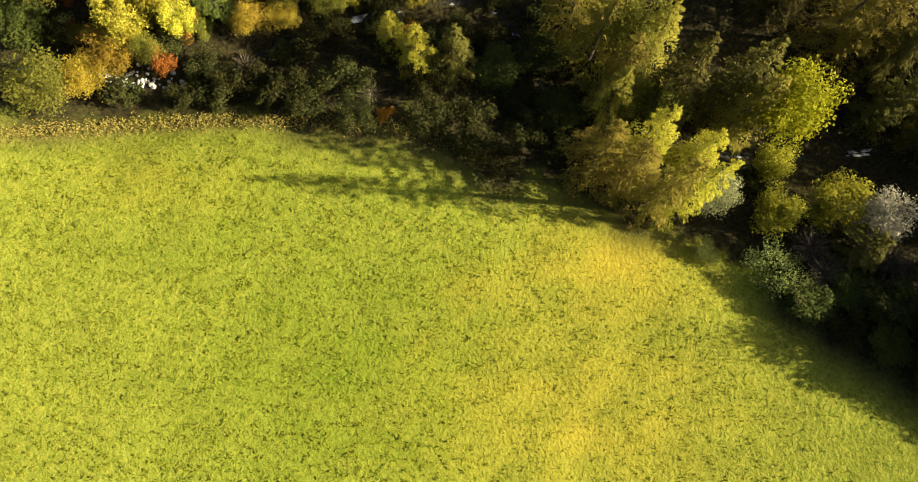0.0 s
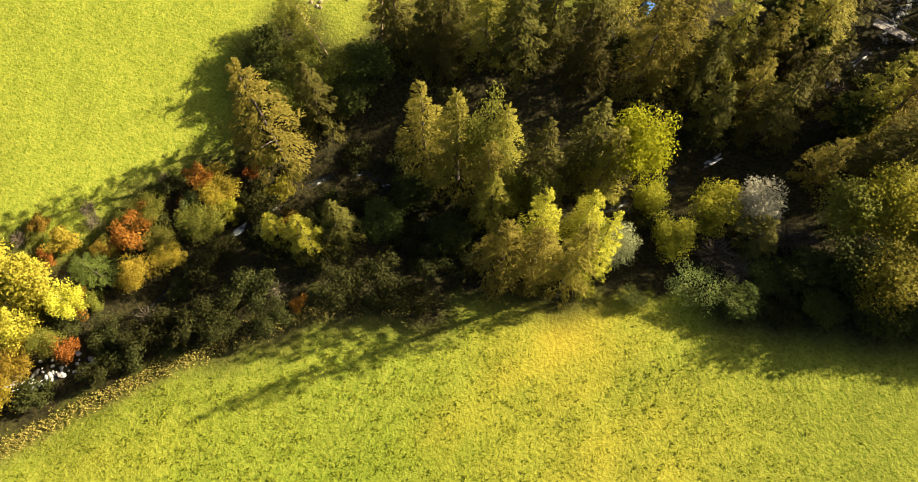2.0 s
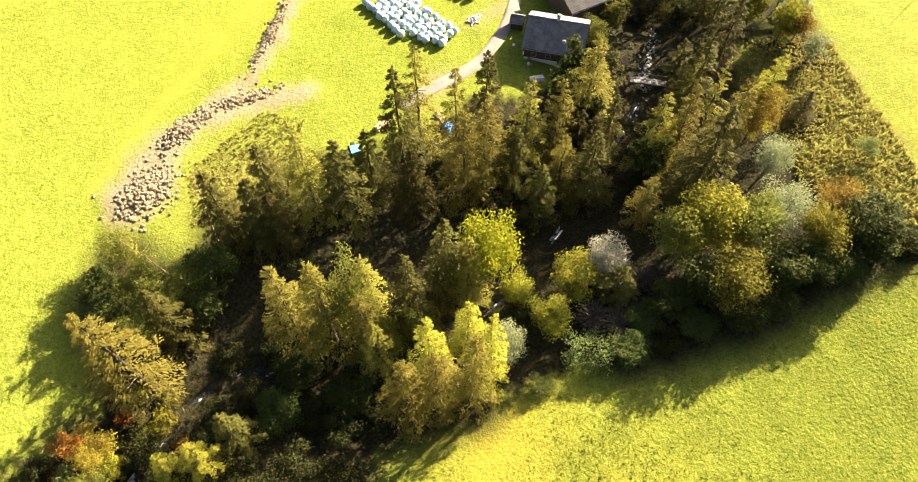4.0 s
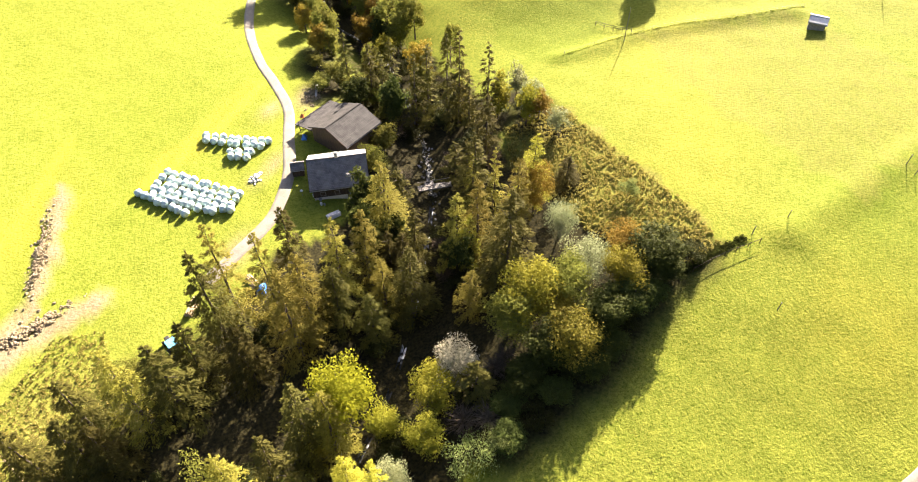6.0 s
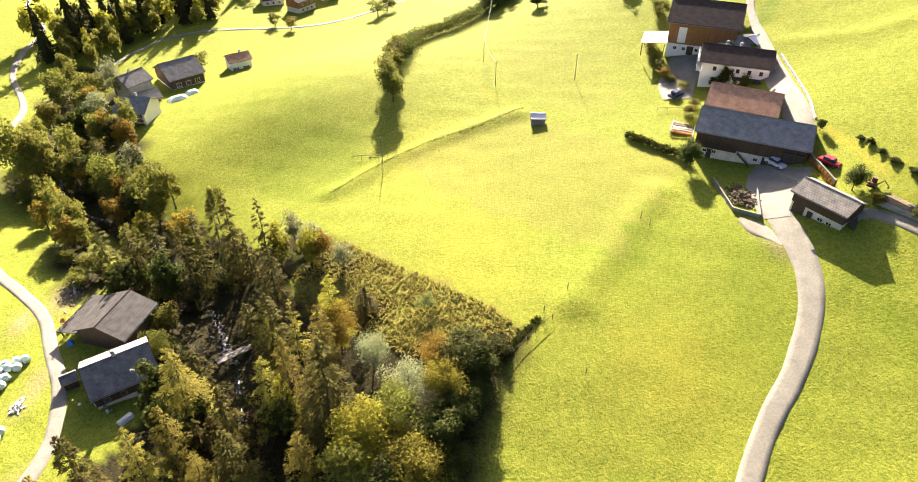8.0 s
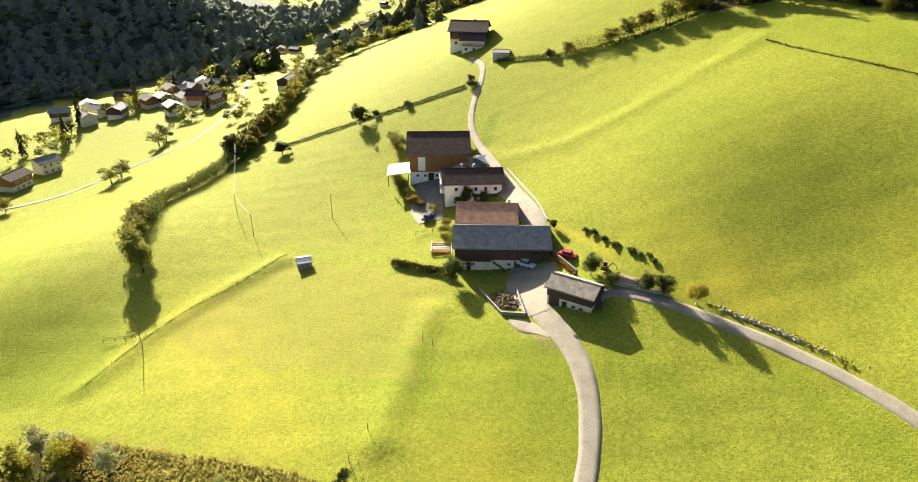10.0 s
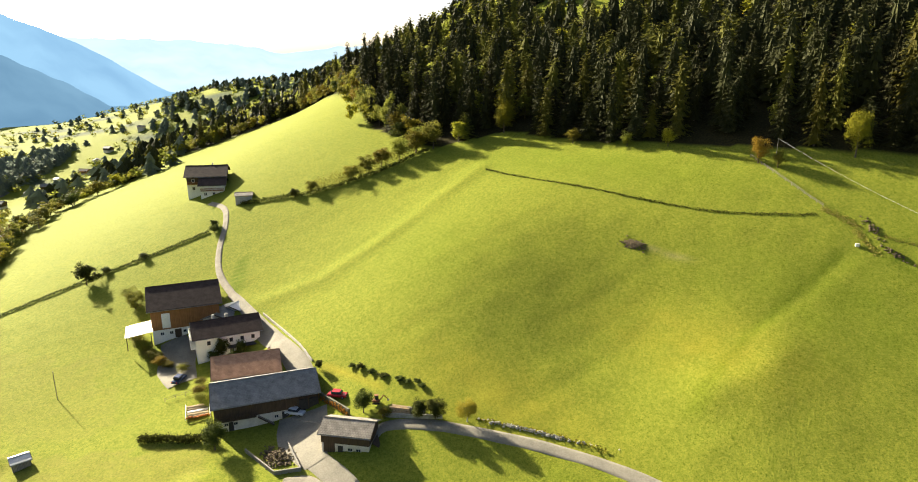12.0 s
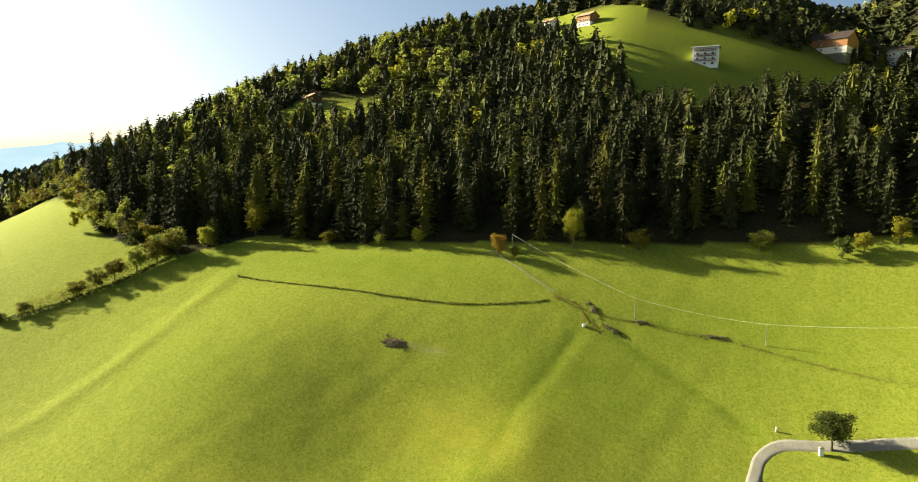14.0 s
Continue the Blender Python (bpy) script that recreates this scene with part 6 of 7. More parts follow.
hedge([(125, -54.6), (119, -58.2), (111.5, -62.5)], 1.5, 1.0, "dark_leaf", "dark green hedge leading to the barn", 150)
hedge([(223, -54.3), (219, -68), (213.4, -85), (206, -101), (198.6, -116)], 0.75, 0.9, "dark_leaf", "low dark hedge across the slope", 45, 2)
hedge([(201, -131.5), (190, -137.5), (178, -143.8), (168, -153), (160, -163), (153, -175)], 1.2, 1.2, "dark_leaf", "low hedge along the meadow boundary", 55, 3)
hedge([(178, -144.5), (170, -153), (163, -163), (157, -172)], 4.2, 3.6, "olive", "overgrown olive hedge at the forest corner", 110, 9)
hedge([(186, -8.5), (193, -9.5), (200.7, -11.5), (205.4, -14.8), (210.6, -20.5), (214, -26), (219, -32), (224.8, -37.6), (231, -41)], 4.2, 3.8, "dark_leaf", "thick wild hedge down the meadow", 190, 4)
hedge([(190, -9), (201, -12), (210, -20), (214, -26.5), (222, -35)], 3.4, 4.2, "autumn", "turning shrubs in the thick wild hedge", 60, 14)
hedge([(232, -44), (246, -54), (262, -65), (285, -78), (315, -92), (346, -109)], 3.6, 3.6, "olive", "overgrown hedge running down to the valley", 70, 5)
for x, y, t, r in ((102.3, -91.4, 1.0, 0.9), (100.2, -91.8, 1.3, 1.0), (96.9, -91.8, 1.0, 1.1), (93.5, -92.1, 0.9, 1.2), (89.6, -92.8, 1.1, 1.1), (87.6, -93.2, 0.9, 0.9), (83.9, -93.8, 1.0, 0.9), (85.6, -85.6, 1.8, 1.3), (86, -94.4, 0.7, 0.8)):
    tree("dark_leaf", x, y, t, r, "low dark shrub on the bank above the lane", "shrub", "bank shrubs", "shrub", mid=True)
hedge([(69, -93.5), (62, -96.2), (54, -98.6), (46, -100)], 0.6, 0.9, "autumn", "brownish bank growth above the farm road", 8, 7)



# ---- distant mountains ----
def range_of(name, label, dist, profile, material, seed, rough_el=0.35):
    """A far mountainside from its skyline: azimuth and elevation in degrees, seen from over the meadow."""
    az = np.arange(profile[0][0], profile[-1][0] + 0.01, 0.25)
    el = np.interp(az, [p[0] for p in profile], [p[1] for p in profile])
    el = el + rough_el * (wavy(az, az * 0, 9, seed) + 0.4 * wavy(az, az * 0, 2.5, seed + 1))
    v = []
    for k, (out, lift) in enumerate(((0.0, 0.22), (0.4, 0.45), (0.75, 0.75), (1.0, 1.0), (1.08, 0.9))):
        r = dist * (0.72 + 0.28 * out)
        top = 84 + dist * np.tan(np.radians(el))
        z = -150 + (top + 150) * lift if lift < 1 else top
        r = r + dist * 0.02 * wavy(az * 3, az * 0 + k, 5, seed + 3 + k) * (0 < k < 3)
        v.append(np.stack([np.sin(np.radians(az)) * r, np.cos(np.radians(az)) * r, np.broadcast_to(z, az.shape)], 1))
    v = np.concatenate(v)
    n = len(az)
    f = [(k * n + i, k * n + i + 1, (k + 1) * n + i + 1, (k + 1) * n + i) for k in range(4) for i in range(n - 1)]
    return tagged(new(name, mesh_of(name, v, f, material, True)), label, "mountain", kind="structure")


range_of("backdrop", "hazy wooded spur running down into the valley", 1290, [(70, 3), (85, 1), (96.8, -1.4), (98.5, -3.0), (101, -4.8), (105.4, -6.2), (109, -7.4)], haze_glow_mat("hazy spur", (0.034, 0.066, 0.095), (0.050, 0.090, 0.122)), 29, 0.15)
range_of("backdrop", "blue hazy wooded mountainside across the valley", 2000, [(40, 9), (80, 8), (92, 5.5), (101, 3.6), (104.5, 1.7), (111, -1.5), (114, -3.2), (122, -4.2), (135, -5)], haze_glow_mat("hazy slope", (0.036, 0.072, 0.112), (0.052, 0.096, 0.140)), 31, 0.2)
range_of("backdrop", "pale blue mountain range beyond the valley", 2700, [(60, 6), (95, 6), (104, 4.5), (111, 1.9), (114.5, 0.0), (118.2, -2.4), (124, -3.5), (140, -4)], haze_glow_mat("blue range", (0.066, 0.122, 0.185), (0.084, 0.148, 0.212)), 37, 0.15)
range_of("backdrop", "faint far mountain chain in bright haze", 4200, [(85, 2.0), (105, 1.9), (113, 1.4), (120, 1.7), (127, 0.8), (134, 1.2), (145, 1.6), (175, 3)], haze_glow_mat("far chain", (0.155, 0.205, 0.245), (0.185, 0.230, 0.262)), 41, 0.25)


# ---- things by the hut and on the north meadow ----
def bale_mesh():
    bm = B()
    bmesh.ops.create_cone(bm, cap_ends=True, segments=16, radius1=0.62, radius2=0.62, depth=1.22)
    bmesh.ops.bevel(bm, geom=[e for e in bm.edges if len(e.link_faces) == 2 and abs(e.verts[0].co.z - e.verts[1].co.z) < 0.01], offset=0.16, segments=2, affect="EDGES")
    for v in bm.verts:
        n = noise.noise(v.co * 2.3)
        v.co.x *= 1 + 0.05 * n
        v.co.y *= 1 + 0.05 * n
    bmesh.ops.transform(bm, matrix=pose(0, 0, 0.58, 0, 90, 0), verts=bm.verts)
    me = bpy.data.meshes.new("bale")
    bm.to_mesh(me)
    bm.free()
    me.materials.append(WRAP)
    me.shade_smooth()
    return me


BALE = bale_mesh()


def bale_rows(a, b, out, rows, gap, start=0.0, trim=0):
    """Wrapped bales in rows from a to b; out steps from row to row."""
    r = np.random.RandomState(int(a[0] * 10))
    a, b, out = np.array(a), np.array(b), np.array(out)
    d = (b - a) / np.linalg.norm(b - a)
    yaw = math.degrees(math.atan2(d[1], d[0]))
    n = int(np.linalg.norm(b - a) / gap)
    for k in range(rows):
        for i in range(n - trim * k % 4):
            q = a + d * gap * (i + start * k + r.uniform(-0.14, 0.14)) + out * k + r.normal(0, 0.14, 2)
            ob = new("hay_bale", BALE)
            ob.matrix_basis = pose(q[0], q[1], h(*q) - 0.02, 0, 0, yaw + 90 + r.uniform(-40, 40))
            tagged(ob, "round hay bale wrapped in pale green-white film on the grass", "bale", "hay bales on the north meadow")


bale_rows((69.4, 72.2), (68.6, 55.6), (-1.5, 0.16), 3, 1.42, 0.3, 0)
bale_rows((65.2, 71.6), (64.6, 55.6), (-1.5, 0.1), 2, 1.44, 0.4, 2)
bale_rows((63.4, 73.8), (61.2, 61.5), (-1.3, 0.2), 1, 1.5, 0.2, 0)
bale_rows((81.2, 71.2), (83.6, 58.6), (-1.5, -0.1), 2, 1.42, 0.4, 1)
bale_rows((78.4, 64.8), (80.2, 59.2), (-1.3, -0.2), 2, 1.3, 0.4, 1)


def post_and_rails(line, gap, tall, label, rails=2, wire=False, thick=0.06, wood=None):
    p = spread(line, gap)
    ob = thing("fence", Matrix(), label, "fence")
    tops = []
    for x, y in p:
        z = h(x, y)
        bm = B()
        part("post", rod(bm, (x, y, z - 0.3), (x, y, z + tall), thick, thick * 0.8), wood or GREYTIMBER, ob)
        tops.append(Vector((x, y, z)))
    for a, b in zip(tops, tops[1:]):
        for k in range(rails):
            up = Vector((0, 0, tall * (0.9 - 0.4 * k)))
            bm = B()
            part("wire" if wire else "rail", rod(bm, a + up, b + up, 0.012 if wire else 0.04, None, 4), METAL if wire else wood or GREYTIMBER, ob)
    return ob


def pole(x, y, tall, label="slim grey wooden pole on the meadow", r=0.09):
    ob = thing("pole", pose(x, y, h(x, y)), label, "pole")
    bm = B()
    part("shaft", rod(bm, (0, 0, -0.5), (0, 0, tall), r, r * 0.7, 7), GREYTIMBER, ob)
    bm = B()
    part("insulator", box(bm, 0, 0, tall - 0.12, 0.3, 0.07, 0.07), METAL, ob)
    return Vector((x, y, h(x, y) + tall))


def cable(points, sag, label, r=0.02, material=None):
    bm = B()
    for a, b in zip(points, points[1:]):
        last = a
        for k in range(1, 13):
            u = k / 12
            q = a.lerp(b, u) - Vector((0, 0, sag * 4 * u * (1 - u)))
            rod(bm, last, q, r, None, 4)
            last = q
    me = bpy.data.meshes.new("cable")
    bm.to_mesh(me)
    bm.free()
    me.materials.append(material or METAL)
    return tagged(new("cable", me), label, "cable")


def rubble(name, label, cx, cy, rx, ry, n, size, material, seed, category, yaw=0.0, rise=0.5):
    """A heap or strip of clods and stones, lying on the ground."""
    r = np.random.RandomState(seed)
    bm = B()
    for _ in range(n):
        a, b = r.normal(0, 0.42, 2)
        c, s = math.cos(radians(yaw)), math.sin(radians(yaw))
        x, y = cx + c * a * rx - s * b * ry, cy + s * a * rx + c * b * ry
        k = size * r.uniform(0.4, 1.2)
        lump(bm, (x, y, h(x, y) + k * 0.2 + rise * math.exp(-2.5 * (a * a + b * b)) * r.uniform(0, 1)), k, 0.65, 0.3, None, 1)
    me = bpy.data.meshes.new(name)
    bm.to_mesh(me)
    bm.free()
    me.materials.append(material)
    return tagged(new(name, me), label, category, kind="stuff")


rubble("earth_clods", "brown dug earth clods along the trench", 13.5, 66.5, 5.0, 3.4, 520, 0.27, EARTH, 1, "earth", 20)
rubble("earth_clods", "brown dug earth clods along the trench", 23.5, 71.8, 6, 2.0, 380, 0.25, EARTH, 2, "earth", 15)
rubble("earth_clods", "brown dug earth beside the field", 34.5, 70.5, 7.0, 1.4, 300, 0.24, EARTH, 3, "earth", -18)
rubble("earth_clods", "brown dug earth strip up the meadow", 46, 78.5, 11, 1.2, 340, 0.22, EARTH, 4, "earth", 30)
rubble("stone_heap", "pale heap of stones in the grass", 73.6, 57.2, 1.6, 1.0, 50, 0.28, PALEROCK, 5, "stones")
rubble("dung_heap", "brown dung heap on the upper meadow", 63.8, -149.0, 3.4, 1.5, 260, 0.28, DUNG, 7, "heap", 0, 0.5)
rubble("earth_clods", "brown brush and earth clods below the forest", 17.5, -170.5, 4.0, 1.0, 70, 0.26, DUNG, 8, "brush", -50, 0.5)
rubble("earth_clods", "brown brush clods on the meadow boundary", 12.5, -166, 3.6, 0.8, 60, 0.26, DUNG, 9, "brush", -20, 0.5)
rubble("earth_clods", "brown brush along the meadow step", 6, -169.6, 3.5, 0.8, 50, 0.26, DUNG, 10, "brush", 0, 0.4)
rubble("earth_clods", "brown brush along the meadow step", -11.5, -168.6, 3.6, 0.8, 50, 0.26, DUNG, 11, "brush", 0, 0.5)
rubble("stream_stones", "grey boulders and rapids stones in the stream bed", 88, 30, 13, 1.4, 120, 0.24, STONE, 12, "stones", 24, 0.1)
rubble("stream_stones", "pale boulders in the stream bed", -38, 31, 8, 1.6, 60, 0.32, PALEROCK, 13, "stones", -10, 0.1)
rubble("spoil", "dug earth patch beside the old barn", 102, 60, 4.5, 2.2, 120, 0.26, EARTH, 14, "earth", 10, 0.3)


def tractor(x, y, yaw, body, label, size=1.0):
    ob = thing("tractor", pose(x, y, h(x, y), 0, 0, yaw) @ Matrix.Diagonal((size, size, size, 1)), label, "tractor")
    bm = B()
    box(bm, 1.0, 0, 1.0, 1.7, 0.7, 0.7, 0.1), box(bm, -0.4, 0, 0.75, 1.6, 0.8, 0.5, 0.06)
    part("body", bm, body, ob)
    bm = B()
    box(bm, -0.5, 0, 2.35, 1.5, 1.4, 0.12, 0.04)
    part("cab_roof", bm, SKYPAINT, ob, "light blue cab roof")
    for sx in (-1.1, 0.15):
        for sy in (-0.58, 0.58):
            bm = B()
            part("cab_post", rod(bm, (sx, sy, 1.1), (sx, sy, 2.32), 0.04), LEDGE, ob)
    bm = B()
    part("cab_glass", box(bm, -0.48, 0, 1.65, 1.15, 1.08, 1.15), GLASS, ob)
    for wx, wy, r, w in ((-0.8, -0.75, 0.75, 0.42), (-0.8, 0.75, 0.75, 0.42), (1.4, -0.7, 0.48, 0.32), (1.4, 0.7, 0.48, 0.32)):
        bm = B()
        wh = part("wheel", rod(bm, (wx, wy - w / 2, r), (wx, wy + w / 2, r), r, None, 18), RUBBER, ob)
        bm = B()
        part("rim", rod(bm, (wx, wy - w / 2 - 0.02, r), (wx, wy + w / 2 + 0.02, r), r * 0.5, None, 14), METAL, wh)
    return ob


tractor(38, 50.8, 60, LEDGE, "small dark tractor with light blue roof at the wood's edge")


def car(x, y, yaw, paint, label, tall=1.5, length=4.1):
    ob = thing("car", pose(x, y, h(x, y) + 0.12, 0, 0, yaw), label, "car")
    bm = B()
    box(bm, 0, 0, 0.58, length, 1.72, 0.62, 0.16)
    body = part("body", bm, paint, ob)
    bm = B()
    box(bm, -0.15, 0, tall - 0.36, length * 0.56, 1.5, 0.68, 0.22)
    part("cabin", bm, GLASS, ob, "dark tinted glasshouse")
    bm = B()
    box(bm, -0.2, 0, tall - 0.03, length * 0.42, 1.34, 0.08, 0.03)
    part("roof", bm, paint, ob)
    for sy in (-0.6, 0.6):
        bm = B()
        part("headlight", box(bm, length / 2 - 0.03, sy, 0.66, 0.1, 0.32, 0.14, 0.03), WHITEWASH, ob)
        bm = B()
        part("tail_light", box(bm, -length / 2 + 0.03, sy, 0.7, 0.1, 0.26, 0.18, 0.03), REDPAINT, ob)
    for wx in (-length * 0.31, length * 0.31):
        for wy in (-0.78, 0.78):
            bm = B()
            w = part("wheel", rod(bm, (wx, wy - 0.1, 0.31), (wx, wy + 0.1, 0.31), 0.31, None, 16), RUBBER, ob)
            bm = B()
            part("rim", rod(bm, (wx, wy - 0.12, 0.31), (wx, wy + 0.12, 0.31), 0.18, None, 12), METAL, w)
    return ob


car(99.2, -84.2, -150, REDPAINT, "red hatchback car parked on the grass beside the barn")
car(104.9, -77.4, -155, SILVERPAINT, "pale silver car parked in the barn's shade", 1.55, 4.2)
car(139.4, -71.0, -60, BLUEPAINT, "dark car with trailer load parked by the garden", 1.6, 4.2)


def excavator(x, y, yaw):
    """A small digger with its boom folded over the logs."""
    ob = thing("excavator", pose(x, y, h(x, y), 0, 0, yaw) @ Matrix.Diagonal((0.8, 0.8, 0.8, 1)), "small rusty orange excavator parked beside the log piles", "excavator")
    for sy in (-0.6, 0.6):
        bm = B()
        box(bm, 0, sy, 0.28, 2.0, 0.36, 0.5, 0.16)
        part("track", bm, RUBBER, ob)
    bm = B()
    box(bm, -0.1, 0, 0.85, 1.7, 1.3, 0.6, 0.1)
    part("body", bm, RUSTPAINT, ob)
    bm = B()
    box(bm, 0.1, 0.25, 1.65, 1.0, 0.8, 1.1, 0.06)
    part("cab", bm, GLASS, ob, "dark glazed cab")
    bm = B()
    box(bm, 0.1, 0.25, 2.25, 1.1, 0.9, 0.08, 0.03)
    part("cab_roof", bm, RUSTPAINT, ob)
    bm = B()
    rod(bm, (0.8, -0.25, 0.9), (1.9, -0.25, 2.5), 0.15, 0.12, 6)
    boom = part("boom", bm, RUSTPAINT, ob)
    bm = B()
    rod(bm, (1.9, -0.25, 2.5), (3.0, -0.25, 1.5), 0.11, 0.09, 6)
    part("arm", bm, RUSTPAINT, boom)
    bm = B()
    box(bm, 3.05, -0.25, 1.2, 0.5, 0.6, 0.5, 0.12, 0, 30)
    part("bucket", bm, METAL, boom, "grey steel bucket")
    return ob


excavator(89.6, -86.0, -140)


def masonry(line, tall, wide, material, label):
    """A low wall that follows the ground."""
    ob = thing("wall", Matrix(), label, "wall")
    p = spread(line, 2.4)
    for (ax, ay), (bx, by) in zip(p, p[1:]):
        a, b = Vector((ax, ay, h(ax, ay))), Vector((bx, by, h(bx, by)))
        d = b - a
        bm = B()
        box(bm, 0, 0, 0, d.length + 0.06, wide, tall + 0.6, 0.04)
        part("wall_section", bm, material, ob, "", pose(*((a + b) / 2 + Vector((0, 0, tall / 2 - 0.3))), 0, -math.degrees(math.atan2(d.z, math.hypot(d.x, d.y))), math.degrees(math.atan2(d.y, d.x))))
    return ob


masonry([(142.9, -97.4), (134.2, -95.5), (121.1, -91.9), (115.2, -89.8), (113.3, -89.2)], 0.5, 0.35, STONE, "low pale stone wall along the lane behind the farm")
masonry([(104.6, -83.0), (98.2, -82.2), (92.6, -81.4)], 1.5, 0.4, DARKSTONE, "tall stained retaining wall with red creeper beside the yard")
masonry([(86.0, -84.2), (80.0, -87.2), (75.4, -89.9)], 0.8, 0.35, STONE, "low stone edging above the farm road")
hedge([(104.4, -82.7), (98.2, -81.9), (93, -81.2)], 1.3, 0.4, "rust", "red-orange creeper over the retaining wall", 34, 12)


def log_pile(x, y, yaw, n, length, r, label, material=None):
    ob = thing("log_pile", pose(x, y, h(x, y), 0, 0, yaw), label, "logs")
    g = np.random.RandomState(int(abs(x) * 7))
    k, row, i = 0, 0, 0
    width = max(3, int(math.sqrt(n) * 1.6))
    while k < n:
        bm = B()
        yy, zz = (i - (width - row) / 2) * 2 * r, r + row * 1.75 * r
        dx = g.uniform(-0.15, 0.15)
        part("log", rod(bm, (-length / 2 + dx, yy, zz), (length / 2 + dx, yy, zz), r * g.uniform(0.8, 1.05), None, 7), material or LOGWOOD, ob)
        k, i = k + 1, i + 1
        if i >= width - row:
            row, i = row + 1, 0
            if row >= width - 1:
                break
    return ob


log_pile(69.6, 40.8, -40, 12, 2.2, 0.13, "pile of bleached planks and poles behind the hut", WHITEWASH)
log_pile(83.6, -87.0, -155, 22, 4.0, 0.16, "pile of pale cut logs by the farm road")
log_pile(80.8, -88.4, -155, 14, 3.5, 0.15, "pile of grey weathered logs by the farm road", GREYTIMBER)
log_pile(45, 52.5, 10, 14, 3.0, 0.14, "stacked firewood under the larches")
log_pile(52, 46.5, 60, 12, 2.6, 0.14, "stacked firewood beside the grove")


def sheet_heap(x, y, yaw, sx, sy, tall, material, label, name="tarpaulin"):
    bm = B()
    g = bmesh.ops.create_grid(bm, x_segments=12, y_segments=9, size=0.5)["verts"]
    for v in g:
        u, w = v.co.x * 2, v.co.y * 2
        v.co = Vector((u * sx / 2, w * sy / 2, tall * (1 - max(abs(u), abs(w)) ** 3) + 0.08 * noise.noise(Vector((u * 3, w * 3, x)))))
    me = bpy.data.meshes.new(name)
    bm.to_mesh(me)
    bm.free()
    me.materials.append(material)
    ob = new(name, me)
    ob.matrix_basis = pose(x, y, h(x, y) + 0.02, 0, 0, yaw)
    return tagged(ob, label, "tarpaulin")


sheet_heap(51.3, 44.6, 30, 2.4, 1.5, 0.9, BLUESHEET, "blue tarpaulin over a heap beneath the larches")
sheet_heap(87.3, 54.6, 20, 1.4, 1.0, 0.8, BLUESHEET, "blue tarpaulin by the old barn")
sheet_heap(195, 60.5, -60, 6, 3, 1.2, WRAP, "white sheeted silage heap by the valley barn", "silage_heap")
sheet_heap(199, 57, -60, 4, 3, 1.1, WRAP, "white sheeted silage heap by the valley barn", "silage_heap")

mixer = thing("cement_mixer", pose(92.4, 57.4, h(92.4, 57.4)), "rusty orange cement mixer beside the barn", "mixer")
bm = B()
rod(bm, (0, 0, 0.7), (0.5, 0, 1.3), 0.55, 0.3, 12)
part("drum", bm, ORANGEPAINT, mixer)
for s in (-0.4, 0.4):
    bm = B()
    part("leg", rod(bm, (0, s, 0), (0, s * 0.6, 0.9), 0.04), METAL, mixer)
pipe = thing("pipe", Matrix(), "pale pipe lying beside the dug earth", "pipe")
bm = B()
part("tube", rod(bm, (101.0, 58.5, h(101, 58.5) + 0.4), (105.4, 60.4, h(105.4, 60.4) + 0.5), 0.22, None, 10), PALEBARK, pipe)

dish = thing("garden_lamp", pose(72.2, 47.7, h(72.2, 47.7)), "white round-topped post on the hut lawn", "lamp")
bm = B()
part("post", rod(bm, (0, 0, 0), (0, 0, 1.1), 0.05), GREYTIMBER, dish)
bm = B()
part("head", lump(bm, (0, 0, 1.25), 0.26, 0.8, 0.02), PLASTER, dish)

bridge = thing("footbridge", pose(83.2, 27.2, h(83.2, 27.2) + 1.3, 0, 0, -60), "weathered plank footbridge over the stream", "bridge")
for k in (-0.5, 0.5):
    bm = B()
    part("beam", box(bm, 0, k, -0.12, 6.2, 0.2, 0.22, 0.02), GREYTIMBER, bridge)
for i in range(20):
    bm = B()
    part("plank", box(bm, -2.9 + i * 0.305, 0, 0.03, 0.26, 1.4, 0.06, 0.01), GREYTIMBER, bridge)
for k in (-0.65, 0.65):
    bm = B()
    part("handrail", box(bm, 0, k, 0.9, 6.0, 0.07, 0.08), GREYTIMBER, bridge)

# rubbish and firewood before the hut
crates = np.random.RandomState(3)
for i in range(9):
    x, y = 72.6 + crates.uniform(-1.5, 2.6), 43.6 + crates.uniform(-2.5, 2.2)
    bm = B()
    s = crates.uniform(0.3, 0.6)
    box(bm, 0, 0, s / 2, s * 1.3, s, s, 0.02)
    box(bm, 0, 0, s + 0.03, s * 1.36, s * 1.06, 0.06, 0.01)
    ob = part("crate", bm, (GREYTIMBER, WHITEWASH, METAL)[i % 3], None, "", pose(x, y, h(x, y), 0, 0, crates.uniform(0, 90)))
    tagged(ob, "small weathered box among clutter before the hut", "crate", "clutter before the hut")

